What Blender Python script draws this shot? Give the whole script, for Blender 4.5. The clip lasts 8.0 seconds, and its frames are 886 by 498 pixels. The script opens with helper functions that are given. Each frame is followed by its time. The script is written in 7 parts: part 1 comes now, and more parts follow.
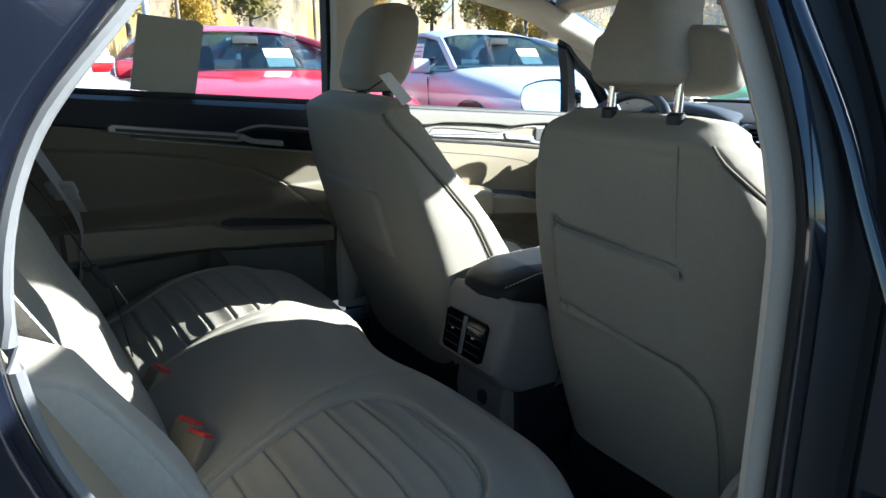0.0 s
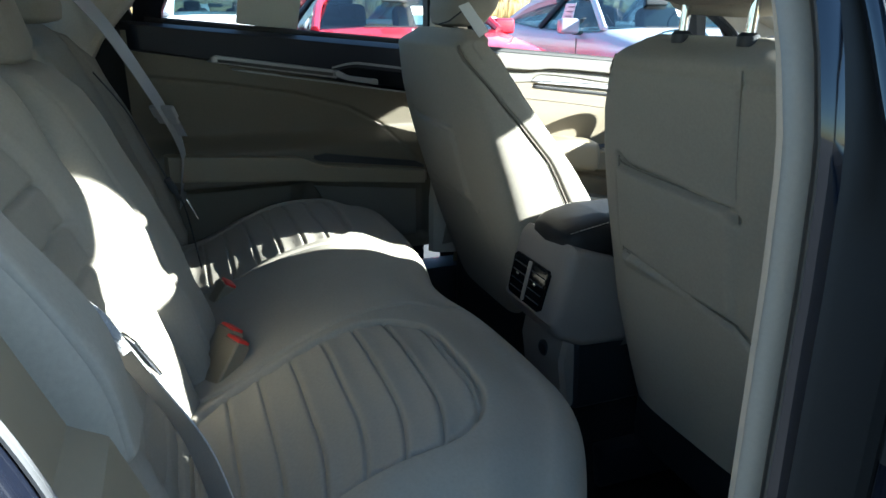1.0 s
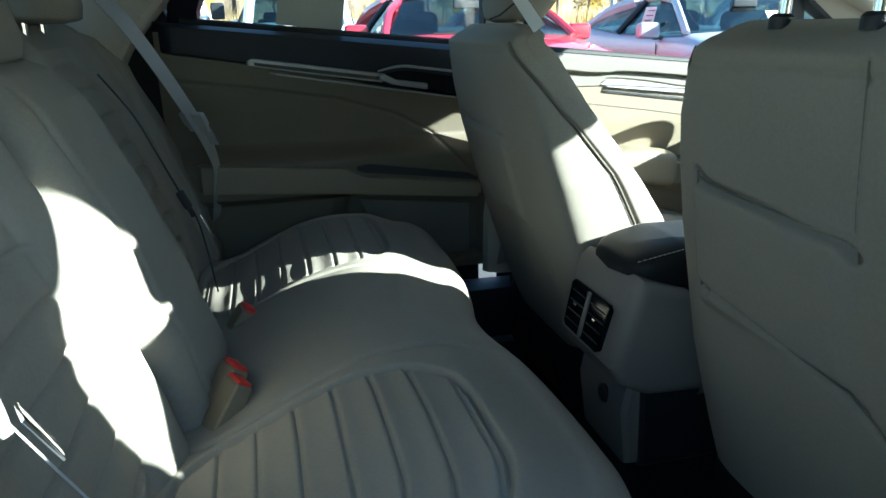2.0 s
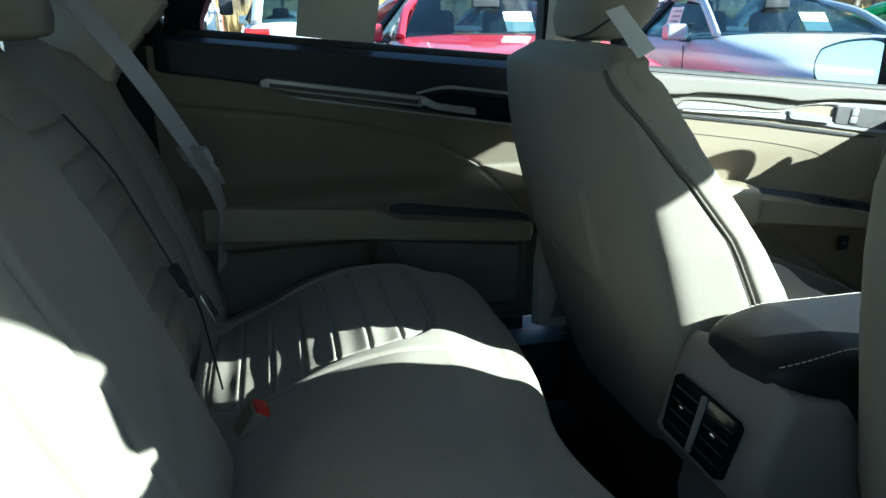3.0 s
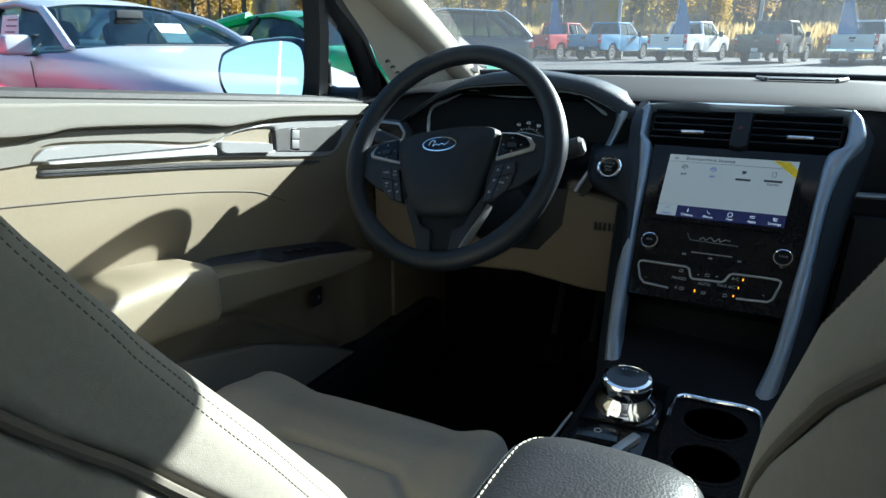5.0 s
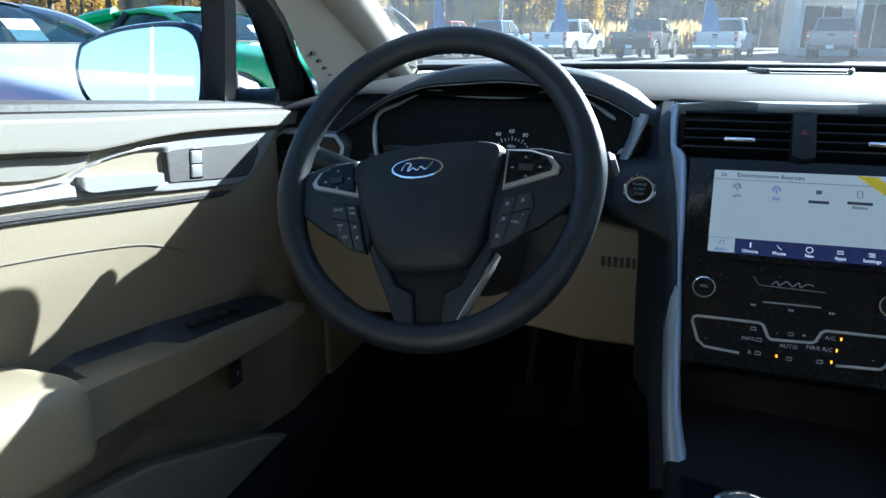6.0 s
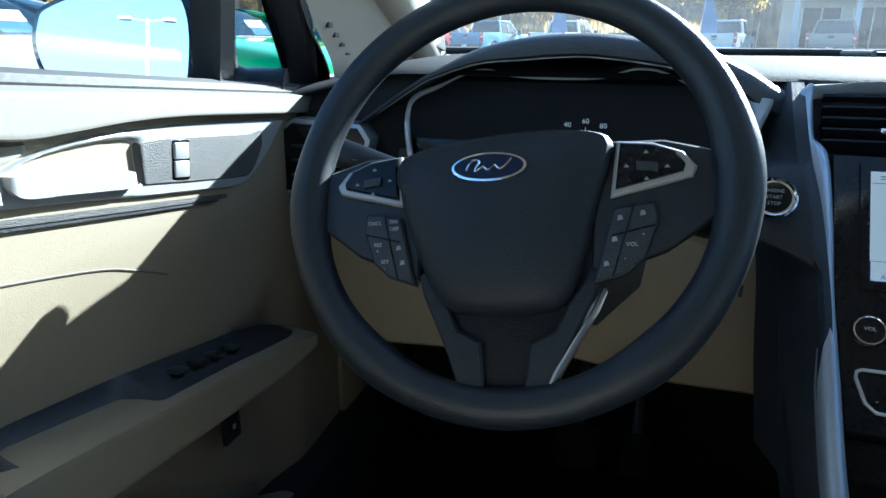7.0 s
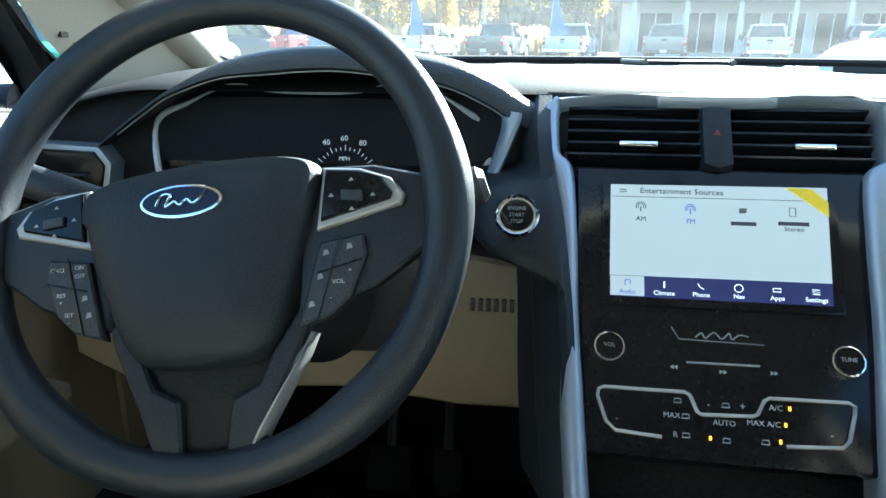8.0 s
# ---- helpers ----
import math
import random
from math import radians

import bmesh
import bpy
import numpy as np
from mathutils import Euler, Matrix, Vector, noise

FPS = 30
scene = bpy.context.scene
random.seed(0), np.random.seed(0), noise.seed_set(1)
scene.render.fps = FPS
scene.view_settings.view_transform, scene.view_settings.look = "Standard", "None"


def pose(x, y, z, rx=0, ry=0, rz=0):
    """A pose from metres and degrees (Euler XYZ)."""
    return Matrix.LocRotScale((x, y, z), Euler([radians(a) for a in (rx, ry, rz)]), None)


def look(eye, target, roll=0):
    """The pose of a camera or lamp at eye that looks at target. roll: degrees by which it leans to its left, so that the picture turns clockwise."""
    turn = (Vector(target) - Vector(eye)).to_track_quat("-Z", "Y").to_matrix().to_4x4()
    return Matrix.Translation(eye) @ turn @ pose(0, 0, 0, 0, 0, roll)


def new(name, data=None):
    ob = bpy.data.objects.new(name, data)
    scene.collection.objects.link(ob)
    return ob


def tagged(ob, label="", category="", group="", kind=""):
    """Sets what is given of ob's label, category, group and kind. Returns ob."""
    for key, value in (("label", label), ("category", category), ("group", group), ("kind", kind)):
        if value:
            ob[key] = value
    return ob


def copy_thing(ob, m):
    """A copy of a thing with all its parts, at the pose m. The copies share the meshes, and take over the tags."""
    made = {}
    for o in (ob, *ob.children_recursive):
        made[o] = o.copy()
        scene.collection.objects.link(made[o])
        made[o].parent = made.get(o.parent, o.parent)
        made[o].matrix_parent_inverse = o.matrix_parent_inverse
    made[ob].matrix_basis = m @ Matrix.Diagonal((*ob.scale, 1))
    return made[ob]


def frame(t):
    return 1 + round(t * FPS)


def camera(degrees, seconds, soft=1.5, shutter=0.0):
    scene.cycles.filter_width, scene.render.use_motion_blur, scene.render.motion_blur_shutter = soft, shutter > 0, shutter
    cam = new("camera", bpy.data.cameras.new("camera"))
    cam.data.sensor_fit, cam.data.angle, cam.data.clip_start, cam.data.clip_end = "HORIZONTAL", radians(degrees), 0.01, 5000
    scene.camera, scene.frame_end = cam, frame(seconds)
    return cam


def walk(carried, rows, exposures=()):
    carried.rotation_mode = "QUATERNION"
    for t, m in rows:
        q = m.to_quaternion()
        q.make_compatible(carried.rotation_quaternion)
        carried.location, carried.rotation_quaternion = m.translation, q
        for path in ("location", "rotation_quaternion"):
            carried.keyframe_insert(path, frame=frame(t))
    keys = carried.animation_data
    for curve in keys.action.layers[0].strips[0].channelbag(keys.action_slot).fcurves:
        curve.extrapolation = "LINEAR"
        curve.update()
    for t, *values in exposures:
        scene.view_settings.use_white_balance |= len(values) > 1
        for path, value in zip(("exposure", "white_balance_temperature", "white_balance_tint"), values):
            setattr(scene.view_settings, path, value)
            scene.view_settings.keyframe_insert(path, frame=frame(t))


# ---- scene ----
cam = camera(66.1, 8.0)
PATH = [
    (0, (0.988, -1.518, 1.152), (-0.603, -0.443, 0.592), -0.0),
    (0.5, (1.028, -1.43, 1.08), (-0.624, -0.476, 0.478), 0.3),
    (1, (1.048, -1.369, 1.087), (-0.718, -0.69, 0.44), 0.4),
    (1.2, (1.045, -1.341, 1.08), (-0.75, -0.741, 0.433), 0.4),
    (2.3, (0.821, -1.26, 1.061), (-1.02, -0.799, 0.432), -0.5),
    (2.5, (0.757, -1.271, 1.083), (-1.08, -0.811, 0.44), -0.1),
    (3, (0.62, -1.277, 1.093), (-1.22, -0.816, 0.459), 0.0),
    (3.5, (0.464, -1.214, 1.06), (-1.307, -0.541, 0.419), -0.0),
    (4, (0.334, -1.125, 1.045), (-1.224, -0.042, 0.415), -0.2),
    (4.5, (0.178, -0.972, 1.009), (-1.111, 0.423, 0.382), -0.0),
    (5, (0.076, -0.910, 1.052), (-0.793, 0.791, 0.463), 0.15),
    (5.2, (0.057, -0.868, 1.053), (-0.651, 0.918, 0.496), 0.0),
    (6.3, (-0.232, -0.592, 1.008), (-0.804, 1.229, 0.409), -0.0),
    (6.5, (-0.258, -0.555, 0.994), (-0.824, 1.272, 0.41), 0.2),
    (7, (-0.283, -0.486, 0.992), (-0.852, 1.338, 0.401), 0.3),
    (7.5, (-0.234, -0.436, 1.012), (-0.69, 1.421, 0.426), 0.5),
    (8, (-0.18, -0.41, 1.002), (-0.386, 1.492, 0.42), 0.3),
]
walk(cam, [(t, look(eye, target, roll)) for t, eye, target, roll in PATH], exposures=[(0.0, 2.65, 5700, 2), (0.5, 2.85, 5900, 4), (1.0, 2.95, 5750, 0), (2.5, 2.65, 5500, -10), (3.5, 2.4, 5400, -8), (4.5, 2.25, 5400, -4), (5.0, 2.1, 5650, -3), (6.5, 2.7, 5150, 1), (7.5, 2.8, 5250, -6), (8.0, 3.55, 5650, -7)])

# ---- light ----
SUN_AZ, SUN_EL = 27.0, 24.0          # degrees to the right of straight ahead, and above the horizon
world = bpy.data.worlds.new("sky")
scene.world = world
world.use_nodes = True
wn = world.node_tree.nodes
sky = wn.new("ShaderNodeTexSky")
sky.sky_type = "NISHITA"
sky.sun_disc = False
sky.sun_elevation = radians(SUN_EL)
sky.sun_rotation = radians(SUN_AZ)
sky.air_density, sky.dust_density, sky.ozone_density = 1.3, 0.8, 4.0
wn["Background"].inputs["Strength"].default_value = 0.056
world.node_tree.links.new(sky.outputs[0], wn["Background"].inputs["Color"])
sun = new("sun", bpy.data.lights.new("sun", "SUN"))
sun.data.energy, sun.data.angle, sun.data.color = 5.0, radians(0.55), (1.0, 0.95, 0.87)
SUN_WAY = Vector((math.sin(radians(SUN_AZ)) * math.cos(radians(SUN_EL)), math.cos(radians(SUN_AZ)) * math.cos(radians(SUN_EL)), math.sin(radians(SUN_EL))))
sun.matrix_world = look(SUN_WAY * 60, (0, 0, 0))

# ---- materials ----


def mat(name, col, rough=0.6, metal=0.0, vary=0.08, scale=40.0, bump=0.0, bscale=400.0, coat=0.0, spec=0.5, weave=0.0, wscale=900.0):
    m = bpy.data.materials.new(name)
    m.use_nodes = True
    nt = m.node_tree
    n, l = nt.nodes, nt.links
    b = n["Principled BSDF"]
    b.inputs["Roughness"].default_value = rough
    b.inputs["Metallic"].default_value = metal
    b.inputs["Coat Weight"].default_value = coat
    b.inputs["Coat Roughness"].default_value = 0.04
    b.inputs["Specular IOR Level"].default_value = spec
    tc = n.new("ShaderNodeTexCoord")
    big = n.new("ShaderNodeTexNoise")
    big.inputs["Scale"].default_value = scale / 8
    big.inputs["Detail"].default_value = 4
    fine = n.new("ShaderNodeTexNoise")
    fine.inputs["Scale"].default_value = scale * 6
    fine.inputs["Detail"].default_value = 3
    l.new(tc.outputs["Object"], big.inputs["Vector"])
    l.new(tc.outputs["Object"], fine.inputs["Vector"])
    add = n.new("ShaderNodeMath")
    add.operation = "ADD"
    l.new(big.outputs["Fac"], add.inputs[0])
    l.new(fine.outputs["Fac"], add.inputs[1])
    ramp = n.new("ShaderNodeMapRange")
    ramp.inputs["From Min"].default_value = 0.7
    ramp.inputs["From Max"].default_value = 1.3
    l.new(add.outputs[0], ramp.inputs["Value"])
    mix = n.new("ShaderNodeMix")
    mix.data_type = "RGBA"
    mix.inputs["A"].default_value = (*[c * (1 - vary) for c in col], 1)
    mix.inputs["B"].default_value = (*[min(1, c * (1 + vary)) for c in col], 1)
    l.new(ramp.outputs[0], mix.inputs["Factor"])
    l.new(mix.outputs["Result"], b.inputs["Base Color"])
    rr = n.new("ShaderNodeMapRange")
    rr.inputs["To Min"].default_value = max(0.02, rough * 0.85)
    rr.inputs["To Max"].default_value = min(1.0, rough * 1.15)
    l.new(fine.outputs["Fac"], rr.inputs["Value"])
    l.new(rr.outputs[0], b.inputs["Roughness"])
    height = None
    if weave:
        wx = n.new("ShaderNodeTexNoise")
        wx.inputs["Scale"].default_value = wscale * 0.35
        l.new(tc.outputs["Object"], wx.inputs["Vector"])
        vo = n.new("ShaderNodeTexVoronoi")
        vo.inputs["Scale"].default_value = wscale * 1.2
        l.new(tc.outputs["Object"], vo.inputs["Vector"])
        ma = n.new("ShaderNodeMath")
        ma.operation = "ADD"
        l.new(wx.outputs["Fac"], ma.inputs[0])
        l.new(vo.outputs["Distance"], ma.inputs[1])
        height, strength, dist = ma.outputs[0], weave, 0.0012
    elif bump:
        vo = n.new("ShaderNodeTexVoronoi")
        vo.inputs["Scale"].default_value = bscale
        l.new(tc.outputs["Object"], vo.inputs["Vector"])
        height, strength, dist = vo.outputs["Distance"], bump, 0.0008
    if height is not None:
        bp = n.new("ShaderNodeBump")
        bp.inputs["Strength"].default_value = strength
        bp.inputs["Distance"].default_value = dist
        l.new(height, bp.inputs["Height"])
        l.new(bp.outputs[0], b.inputs["Normal"])
    return m


def glow(name, col, strength):
    m = bpy.data.materials.new(name)
    m.use_nodes = True
    b = m.node_tree.nodes["Principled BSDF"]
    b.inputs["Base Color"].default_value = (*[c * 0.2 for c in col], 1)
    b.inputs["Emission Color"].default_value = (*col, 1)
    b.inputs["Emission Strength"].default_value = strength
    b.inputs["Roughness"].default_value = 0.15
    return m


def glass(name, tint=(1, 1, 1), gloss=0.06, rough=0.0, haze=0.0):
    m = bpy.data.materials.new(name)
    m.use_nodes = True
    n, l = m.node_tree.nodes, m.node_tree.links
    n.remove(n["Principled BSDF"])
    tr = n.new("ShaderNodeBsdfTransparent")
    tr.inputs["Color"].default_value = (*tint, 1)
    gl = n.new("ShaderNodeBsdfGlossy")
    gl.inputs["Roughness"].default_value = rough
    lw = n.new("ShaderNodeLayerWeight")
    lw.inputs["Blend"].default_value = 0.5
    pw = n.new("ShaderNodeMath")
    pw.operation = "POWER"
    pw.inputs[1].default_value = 4.0
    l.new(lw.outputs["Facing"], pw.inputs[0])
    fr = n.new("ShaderNodeMath")
    fr.operation = "MULTIPLY_ADD"
    fr.inputs[1].default_value, fr.inputs[2].default_value = 0.5, gloss
    l.new(pw.outputs[0], fr.inputs[0])
    mx = n.new("ShaderNodeMixShader")
    l.new(fr.outputs[0], mx.inputs["Fac"])
    l.new(tr.outputs[0], mx.inputs[1])
    l.new(gl.outputs[0], mx.inputs[2])
    out = mx.outputs[0]
    if haze:
        # a thin film of dirt on the glass, also standing in for glare haze
        film = n.new("ShaderNodeBsdfTranslucent")
        film.inputs["Color"].default_value = (0.8, 0.82, 0.85, 1)
        spots = n.new("ShaderNodeTexNoise")
        spots.inputs["Scale"].default_value = 9.0
        spots.inputs["Detail"].default_value = 6.0
        amount = n.new("ShaderNodeMapRange")
        amount.inputs["To Min"].default_value, amount.inputs["To Max"].default_value = haze * 0.6, haze * 1.4
        l.new(spots.outputs["Fac"], amount.inputs["Value"])
        veil = n.new("ShaderNodeMixShader")
        l.new(amount.outputs[0], veil.inputs["Fac"])
        l.new(out, veil.inputs[1])
        l.new(film.outputs[0], veil.inputs[2])
        out = veil.outputs[0]
    l.new(out, n["Material Output"].inputs["Surface"])
    return m


CLOTH = mat("beige seat cloth", (0.265, 0.243, 0.205), 0.92, vary=0.07, weave=0.15, wscale=1600, spec=0.2)
BACKVINYL = mat("beige seat back vinyl", (0.33, 0.315, 0.275), 0.62, vary=0.05, bump=0.25, bscale=700)
BEIGE = mat("beige door plastic", (0.19, 0.158, 0.106), 0.6, vary=0.06, bump=0.14, bscale=900)
BEIGE_SOFT = mat("beige soft vinyl", (0.21, 0.178, 0.122), 0.55, vary=0.05, bump=0.15, bscale=800)
PILLARTRIM = mat("beige pillar plastic", (0.37, 0.315, 0.255), 0.6, vary=0.05, bump=0.15, bscale=800)
COWL = mat("grey-beige console plastic", (0.20, 0.18, 0.165), 0.6, vary=0.05, bump=0.15, bscale=800)
HEADLINER = mat("pale headliner", (0.47, 0.43, 0.36), 0.95, vary=0.05, weave=0.25, wscale=900)
BLACK = mat("black grained plastic", (0.013, 0.016, 0.021), 0.5, vary=0.2, bump=0.4, bscale=500)
DASHTOP = mat("dashboard top skin", (0.022, 0.023, 0.026), 0.8, vary=0.15, bump=0.35, bscale=480, spec=0.10)
SOFTBLACK = mat("soft black dashboard skin", (0.011, 0.0145, 0.0195), 0.55, vary=0.15, bump=0.3, bscale=520, spec=0.3)
GLOSSBLACK = mat("gloss black plastic", (0.005, 0.006, 0.008), 0.14, vary=0.2, spec=0.25)
NAVYPAD = mat("dark rear door pad", (0.006, 0.008, 0.016), 0.45, vary=0.15, bump=0.3, bscale=450, spec=0.28)
GREYPAD = mat("grey front door pad", (0.15, 0.142, 0.122), 0.6, vary=0.06, bump=0.12, bscale=900)
LEATHER = mat("black armrest leather", (0.014, 0.015, 0.017), 0.5, vary=0.2, bump=0.3, bscale=420, spec=0.22)
RIMLEATHER = mat("black wheel leather", (0.009, 0.0125, 0.018), 0.46, vary=0.15, bump=0.2, bscale=900, spec=0.4)
CARPET = mat("black carpet", (0.010, 0.010, 0.011), 1.0, vary=0.4, weave=1.0, wscale=220, spec=0.1)
SILVER = mat("satin silver trim", (0.32, 0.322, 0.325), 0.38, 0.4, vary=0.04)
BLUESILVER = mat("blue-grey satin trim", (0.29, 0.34, 0.41), 0.36, 0.5, vary=0.05)
CHROME = mat("chrome", (0.85, 0.86, 0.88), 0.08, 1.0, vary=0.02)
DARKCHROME = mat("dark door insert", (0.055, 0.054, 0.053), 0.55, 0.1, vary=0.16, scale=160, bump=0.6, bscale=900, spec=0.3)
NAVY = mat("dark navy car paint", (0.006, 0.008, 0.016), 0.25, 0.3, vary=0.1, coat=1.0)
GLOSSPAINT = mat("polished dark navy paint", (0.006, 0.008, 0.016), 0.10, 0.3, vary=0.1, coat=1.0)
RUBBER = mat("black rubber", (0.012, 0.012, 0.013), 0.7, vary=0.2)
BELT = mat("grey belt webbing", (0.36, 0.355, 0.35), 0.7, vary=0.06, weave=0.8, wscale=500)
REDPLASTIC = mat("red buckle plastic", (0.55, 0.03, 0.02), 0.4, vary=0.05)
STITCH = mat("pale stitching", (0.62, 0.58, 0.5), 0.8)
POCKETSEAM = mat("brown seam thread", (0.15, 0.138, 0.112), 0.95)
DARKSEAM = mat("dark seam piping", (0.12, 0.105, 0.085), 0.9)
PAPER = mat("white paper", (0.78, 0.78, 0.76), 0.8, vary=0.03)
GLASS = glass("clear window glass")
HAZYGLASS = glass("hazy windshield glass", haze=0.04)
ASPHALT = mat("asphalt", (0.055, 0.055, 0.058), 0.9, vary=0.25, scale=6, bump=0.8, bscale=90)

# ---- building tools ----


def link(name, me, material, parent=None, label=""):
    me.materials.append(material)
    ob = new(name, me)
    if parent is not None:
        ob.parent = parent
        if parent.type == "EMPTY":
            ob.matrix_parent_inverse = parent.matrix_basis.inverted()
    if label:
        ob["label"] = label
    return ob


def part(name, bm, material, parent=None, label="", smooth=35):
    me = bpy.data.meshes.new(name)
    bmesh.ops.recalc_face_normals(bm, faces=bm.faces)
    bm.to_mesh(me)
    bm.free()
    for p in me.polygons:
        p.use_smooth = True
    if smooth:
        me.set_sharp_from_angle(angle=radians(smooth))
    return link(name, me, material, parent, label)


def thing(name, label, category, at=(0, 0, 0), group="", kind=""):
    e = new(name)
    e.empty_display_size = 0.05
    e.matrix_basis = Matrix.Translation(at)
    return tagged(e, label, category, group, kind)


def sheet(name, P, material, parent=None, label="", around=False, smooth=60):
    """A smooth skin over an array of points (rows, columns, 3); around: the columns close into rings, whose ends are capped."""
    nu, nv, _ = P.shape
    idx = np.arange(nu * nv).reshape(nu, nv)
    nxt = np.roll(idx, -1, 1) if around else idx[:, 1:]
    cur = idx if around else idx[:, :-1]
    quads = np.stack([cur[:-1], nxt[:-1], nxt[1:], cur[1:]], -1).reshape(-1, 4).tolist()
    verts = P.reshape(-1, 3).tolist()
    if around:
        quads += [idx[0][::-1].tolist(), idx[-1].tolist()]
    me = bpy.data.meshes.new(name)
    me.from_pydata(verts, [], quads)
    bm = bmesh.new()
    bm.from_mesh(me)
    bpy.data.meshes.remove(me)
    return part(name, bm, material, parent, label, smooth)


def box(bm, c, size, bevel=0.0, turn=None, seg=2):
    """A bevelled box into bm; turn: a matrix about its middle."""
    m = Matrix.Translation(c) @ (turn or Matrix.Identity(4)) @ Matrix.Diagonal((*size, 1))
    made = bmesh.ops.create_cube(bm, size=1.0, matrix=m)
    if bevel > 0:
        edges = list({e for v in made["verts"] for e in v.link_edges})
        bmesh.ops.bevel(bm, geom=edges, offset=bevel, segments=seg, profile=0.6, affect="EDGES")
    return bm


def boxed(c, size, bevel=0.004, turn=None, seg=2):
    return box(bmesh.new(), c, size, bevel, turn, seg)


def prism(pts, ahead, deep, bevel=0.0, seg=2, bm=None):
    """A closed outline of 3D points pushed along the vector ahead * deep, its edges rounded."""
    bm = bm or bmesh.new()
    a = Vector(ahead).normalized() * deep
    v0 = [bm.verts.new(p) for p in pts]
    v1 = [bm.verts.new(Vector(p) + a) for p in pts]
    n = len(pts)
    faces = [bm.faces.new(v0), bm.faces.new(v1[::-1])]
    for i in range(n):
        faces.append(bm.faces.new((v0[i], v1[i], v1[(i + 1) % n], v0[(i + 1) % n])))
    bmesh.ops.recalc_face_normals(bm, faces=faces)
    if bevel > 0:
        edges = list({e for f in faces[:2] for e in f.edges})
        bmesh.ops.bevel(bm, geom=edges, offset=bevel, segments=seg, profile=0.6, affect="EDGES")
    return bm


def smooth_line(pts, n, closed=False):
    """A Catmull-Rom curve through pts, as an array of n points."""
    p = np.array(pts, float)
    k = len(p)
    out = []
    span = k if closed else k - 1
    for t in np.linspace(0, span, n, endpoint=not closed):
        i = min(int(t), span - 1)
        f = t - i
        q = [p[(i + j) % k] if closed else p[min(max(i + j, 0), k - 1)] for j in (-1, 0, 1, 2)]
        out.append(0.5 * (2 * q[1] + (q[2] - q[0]) * f + (2 * q[0] - 5 * q[1] + 4 * q[2] - q[3]) * f**2 + (3 * q[1] - q[0] - 3 * q[2] + q[3]) * f**3))
    return np.array(out)


def tube(pts, r, n=8, closed=False, flat=1.0, up=(0, 0, 1)):
    """A round rod along a line; r: a radius or one for each point; flat: its thickness against its width."""
    p = np.array(pts, float)
    k = len(p)
    r = np.full(k, r) if np.isscalar(r) else np.array(r)
    way = np.roll(p, -1, 0) - np.roll(p, 1, 0) if closed else np.gradient(p, axis=0)
    way /= np.linalg.norm(way, axis=1)[:, None] + 1e-12
    side = np.cross(way, np.array(up, float))
    bad = np.linalg.norm(side, axis=1) < 1e-3
    side[bad] = np.cross(way[bad], (0, 1, 0.3))
    side /= np.linalg.norm(side, axis=1)[:, None]
    top = np.cross(side, way)
    bm = bmesh.new()
    rings = []
    for i in range(k):
        rings.append([bm.verts.new(p[i] + r[i] * (math.cos(a) * side[i] + flat * math.sin(a) * top[i])) for a in np.linspace(0, 2 * math.pi, n, endpoint=False)])
    for i in range(k if closed else k - 1):
        a, b = rings[i], rings[(i + 1) % k]
        for j in range(n):
            bm.faces.new((a[j], a[(j + 1) % n], b[(j + 1) % n], b[j]))
    if not closed:
        bm.faces.new(rings[0][::-1])
        bm.faces.new(rings[-1])
    return bm


def lathe(profile, c, axis=(0, 0, 1), n=32):
    """A turned body: rows of (radius, height) about an axis through c."""
    q = Vector((0, 0, 1)).rotation_difference(Vector(axis).normalized())
    bm = bmesh.new()
    rings = []
    for r, h in profile:
        rings.append([bm.verts.new(Vector(c) + q @ Vector((r * math.cos(a), r * math.sin(a), h))) for a in np.linspace(0, 2 * math.pi, n, endpoint=False)])
    for a, b in zip(rings, rings[1:]):
        for j in range(n):
            bm.faces.new((a[j], a[(j + 1) % n], b[(j + 1) % n], b[j]))
    bm.faces.new(rings[0][::-1])
    bm.faces.new(rings[-1])
    return bm


def away(x, y, line):
    """The distance of arrays of points from an open line in the plane."""
    d = np.full(np.broadcast(x, y).shape, 9.0)
    for (ax, ay), (bx, by) in zip(line, line[1:]):
        ux, uy = bx - ax, by - ay
        t = np.clip(((x - ax) * ux + (y - ay) * uy) / (ux * ux + uy * uy + 1e-12), 0, 1)
        d = np.minimum(d, np.hypot(x - ax - t * ux, y - ay - t * uy))
    return d


def crease(x, y, line, wide=0.004, deep=0.004):
    return deep * np.exp(-((away(x, y, line) / wide) ** 2))


def ease(a, b, x):
    t = np.clip((x - a) / (b - a), 0, 1)
    return t * t * (3 - 2 * t)


def ring(n, px, pf, pr=None):
    """Points of a rounded box outline, evenly spaced: x and y from -1 to 1, with powers for the sides, the front (y > 0) and the rear."""
    th = np.linspace(0, 2 * np.pi, 6000, endpoint=False)
    pr = pr or pf
    x = np.sign(np.cos(th)) * np.abs(np.cos(th)) ** (2 / px)
    y = np.sign(np.sin(th)) * np.where(np.sin(th) > 0, np.abs(np.sin(th)) ** (2 / pf), np.abs(np.sin(th)) ** (2 / pr))
    d = np.hypot(np.diff(x, append=x[0]), np.diff(y, append=y[0]) * 0.6)
    c = np.concatenate([[0], np.cumsum(d)])[:-1] / d.sum()
    at = np.linspace(0, 1, n, endpoint=False)
    return np.interp(at, c, x), np.interp(at, c, y)


def side_x(y):
    """The inner face of the doors on the driver's side."""
    return -0.728 - 0.047 * (y - 0.08)


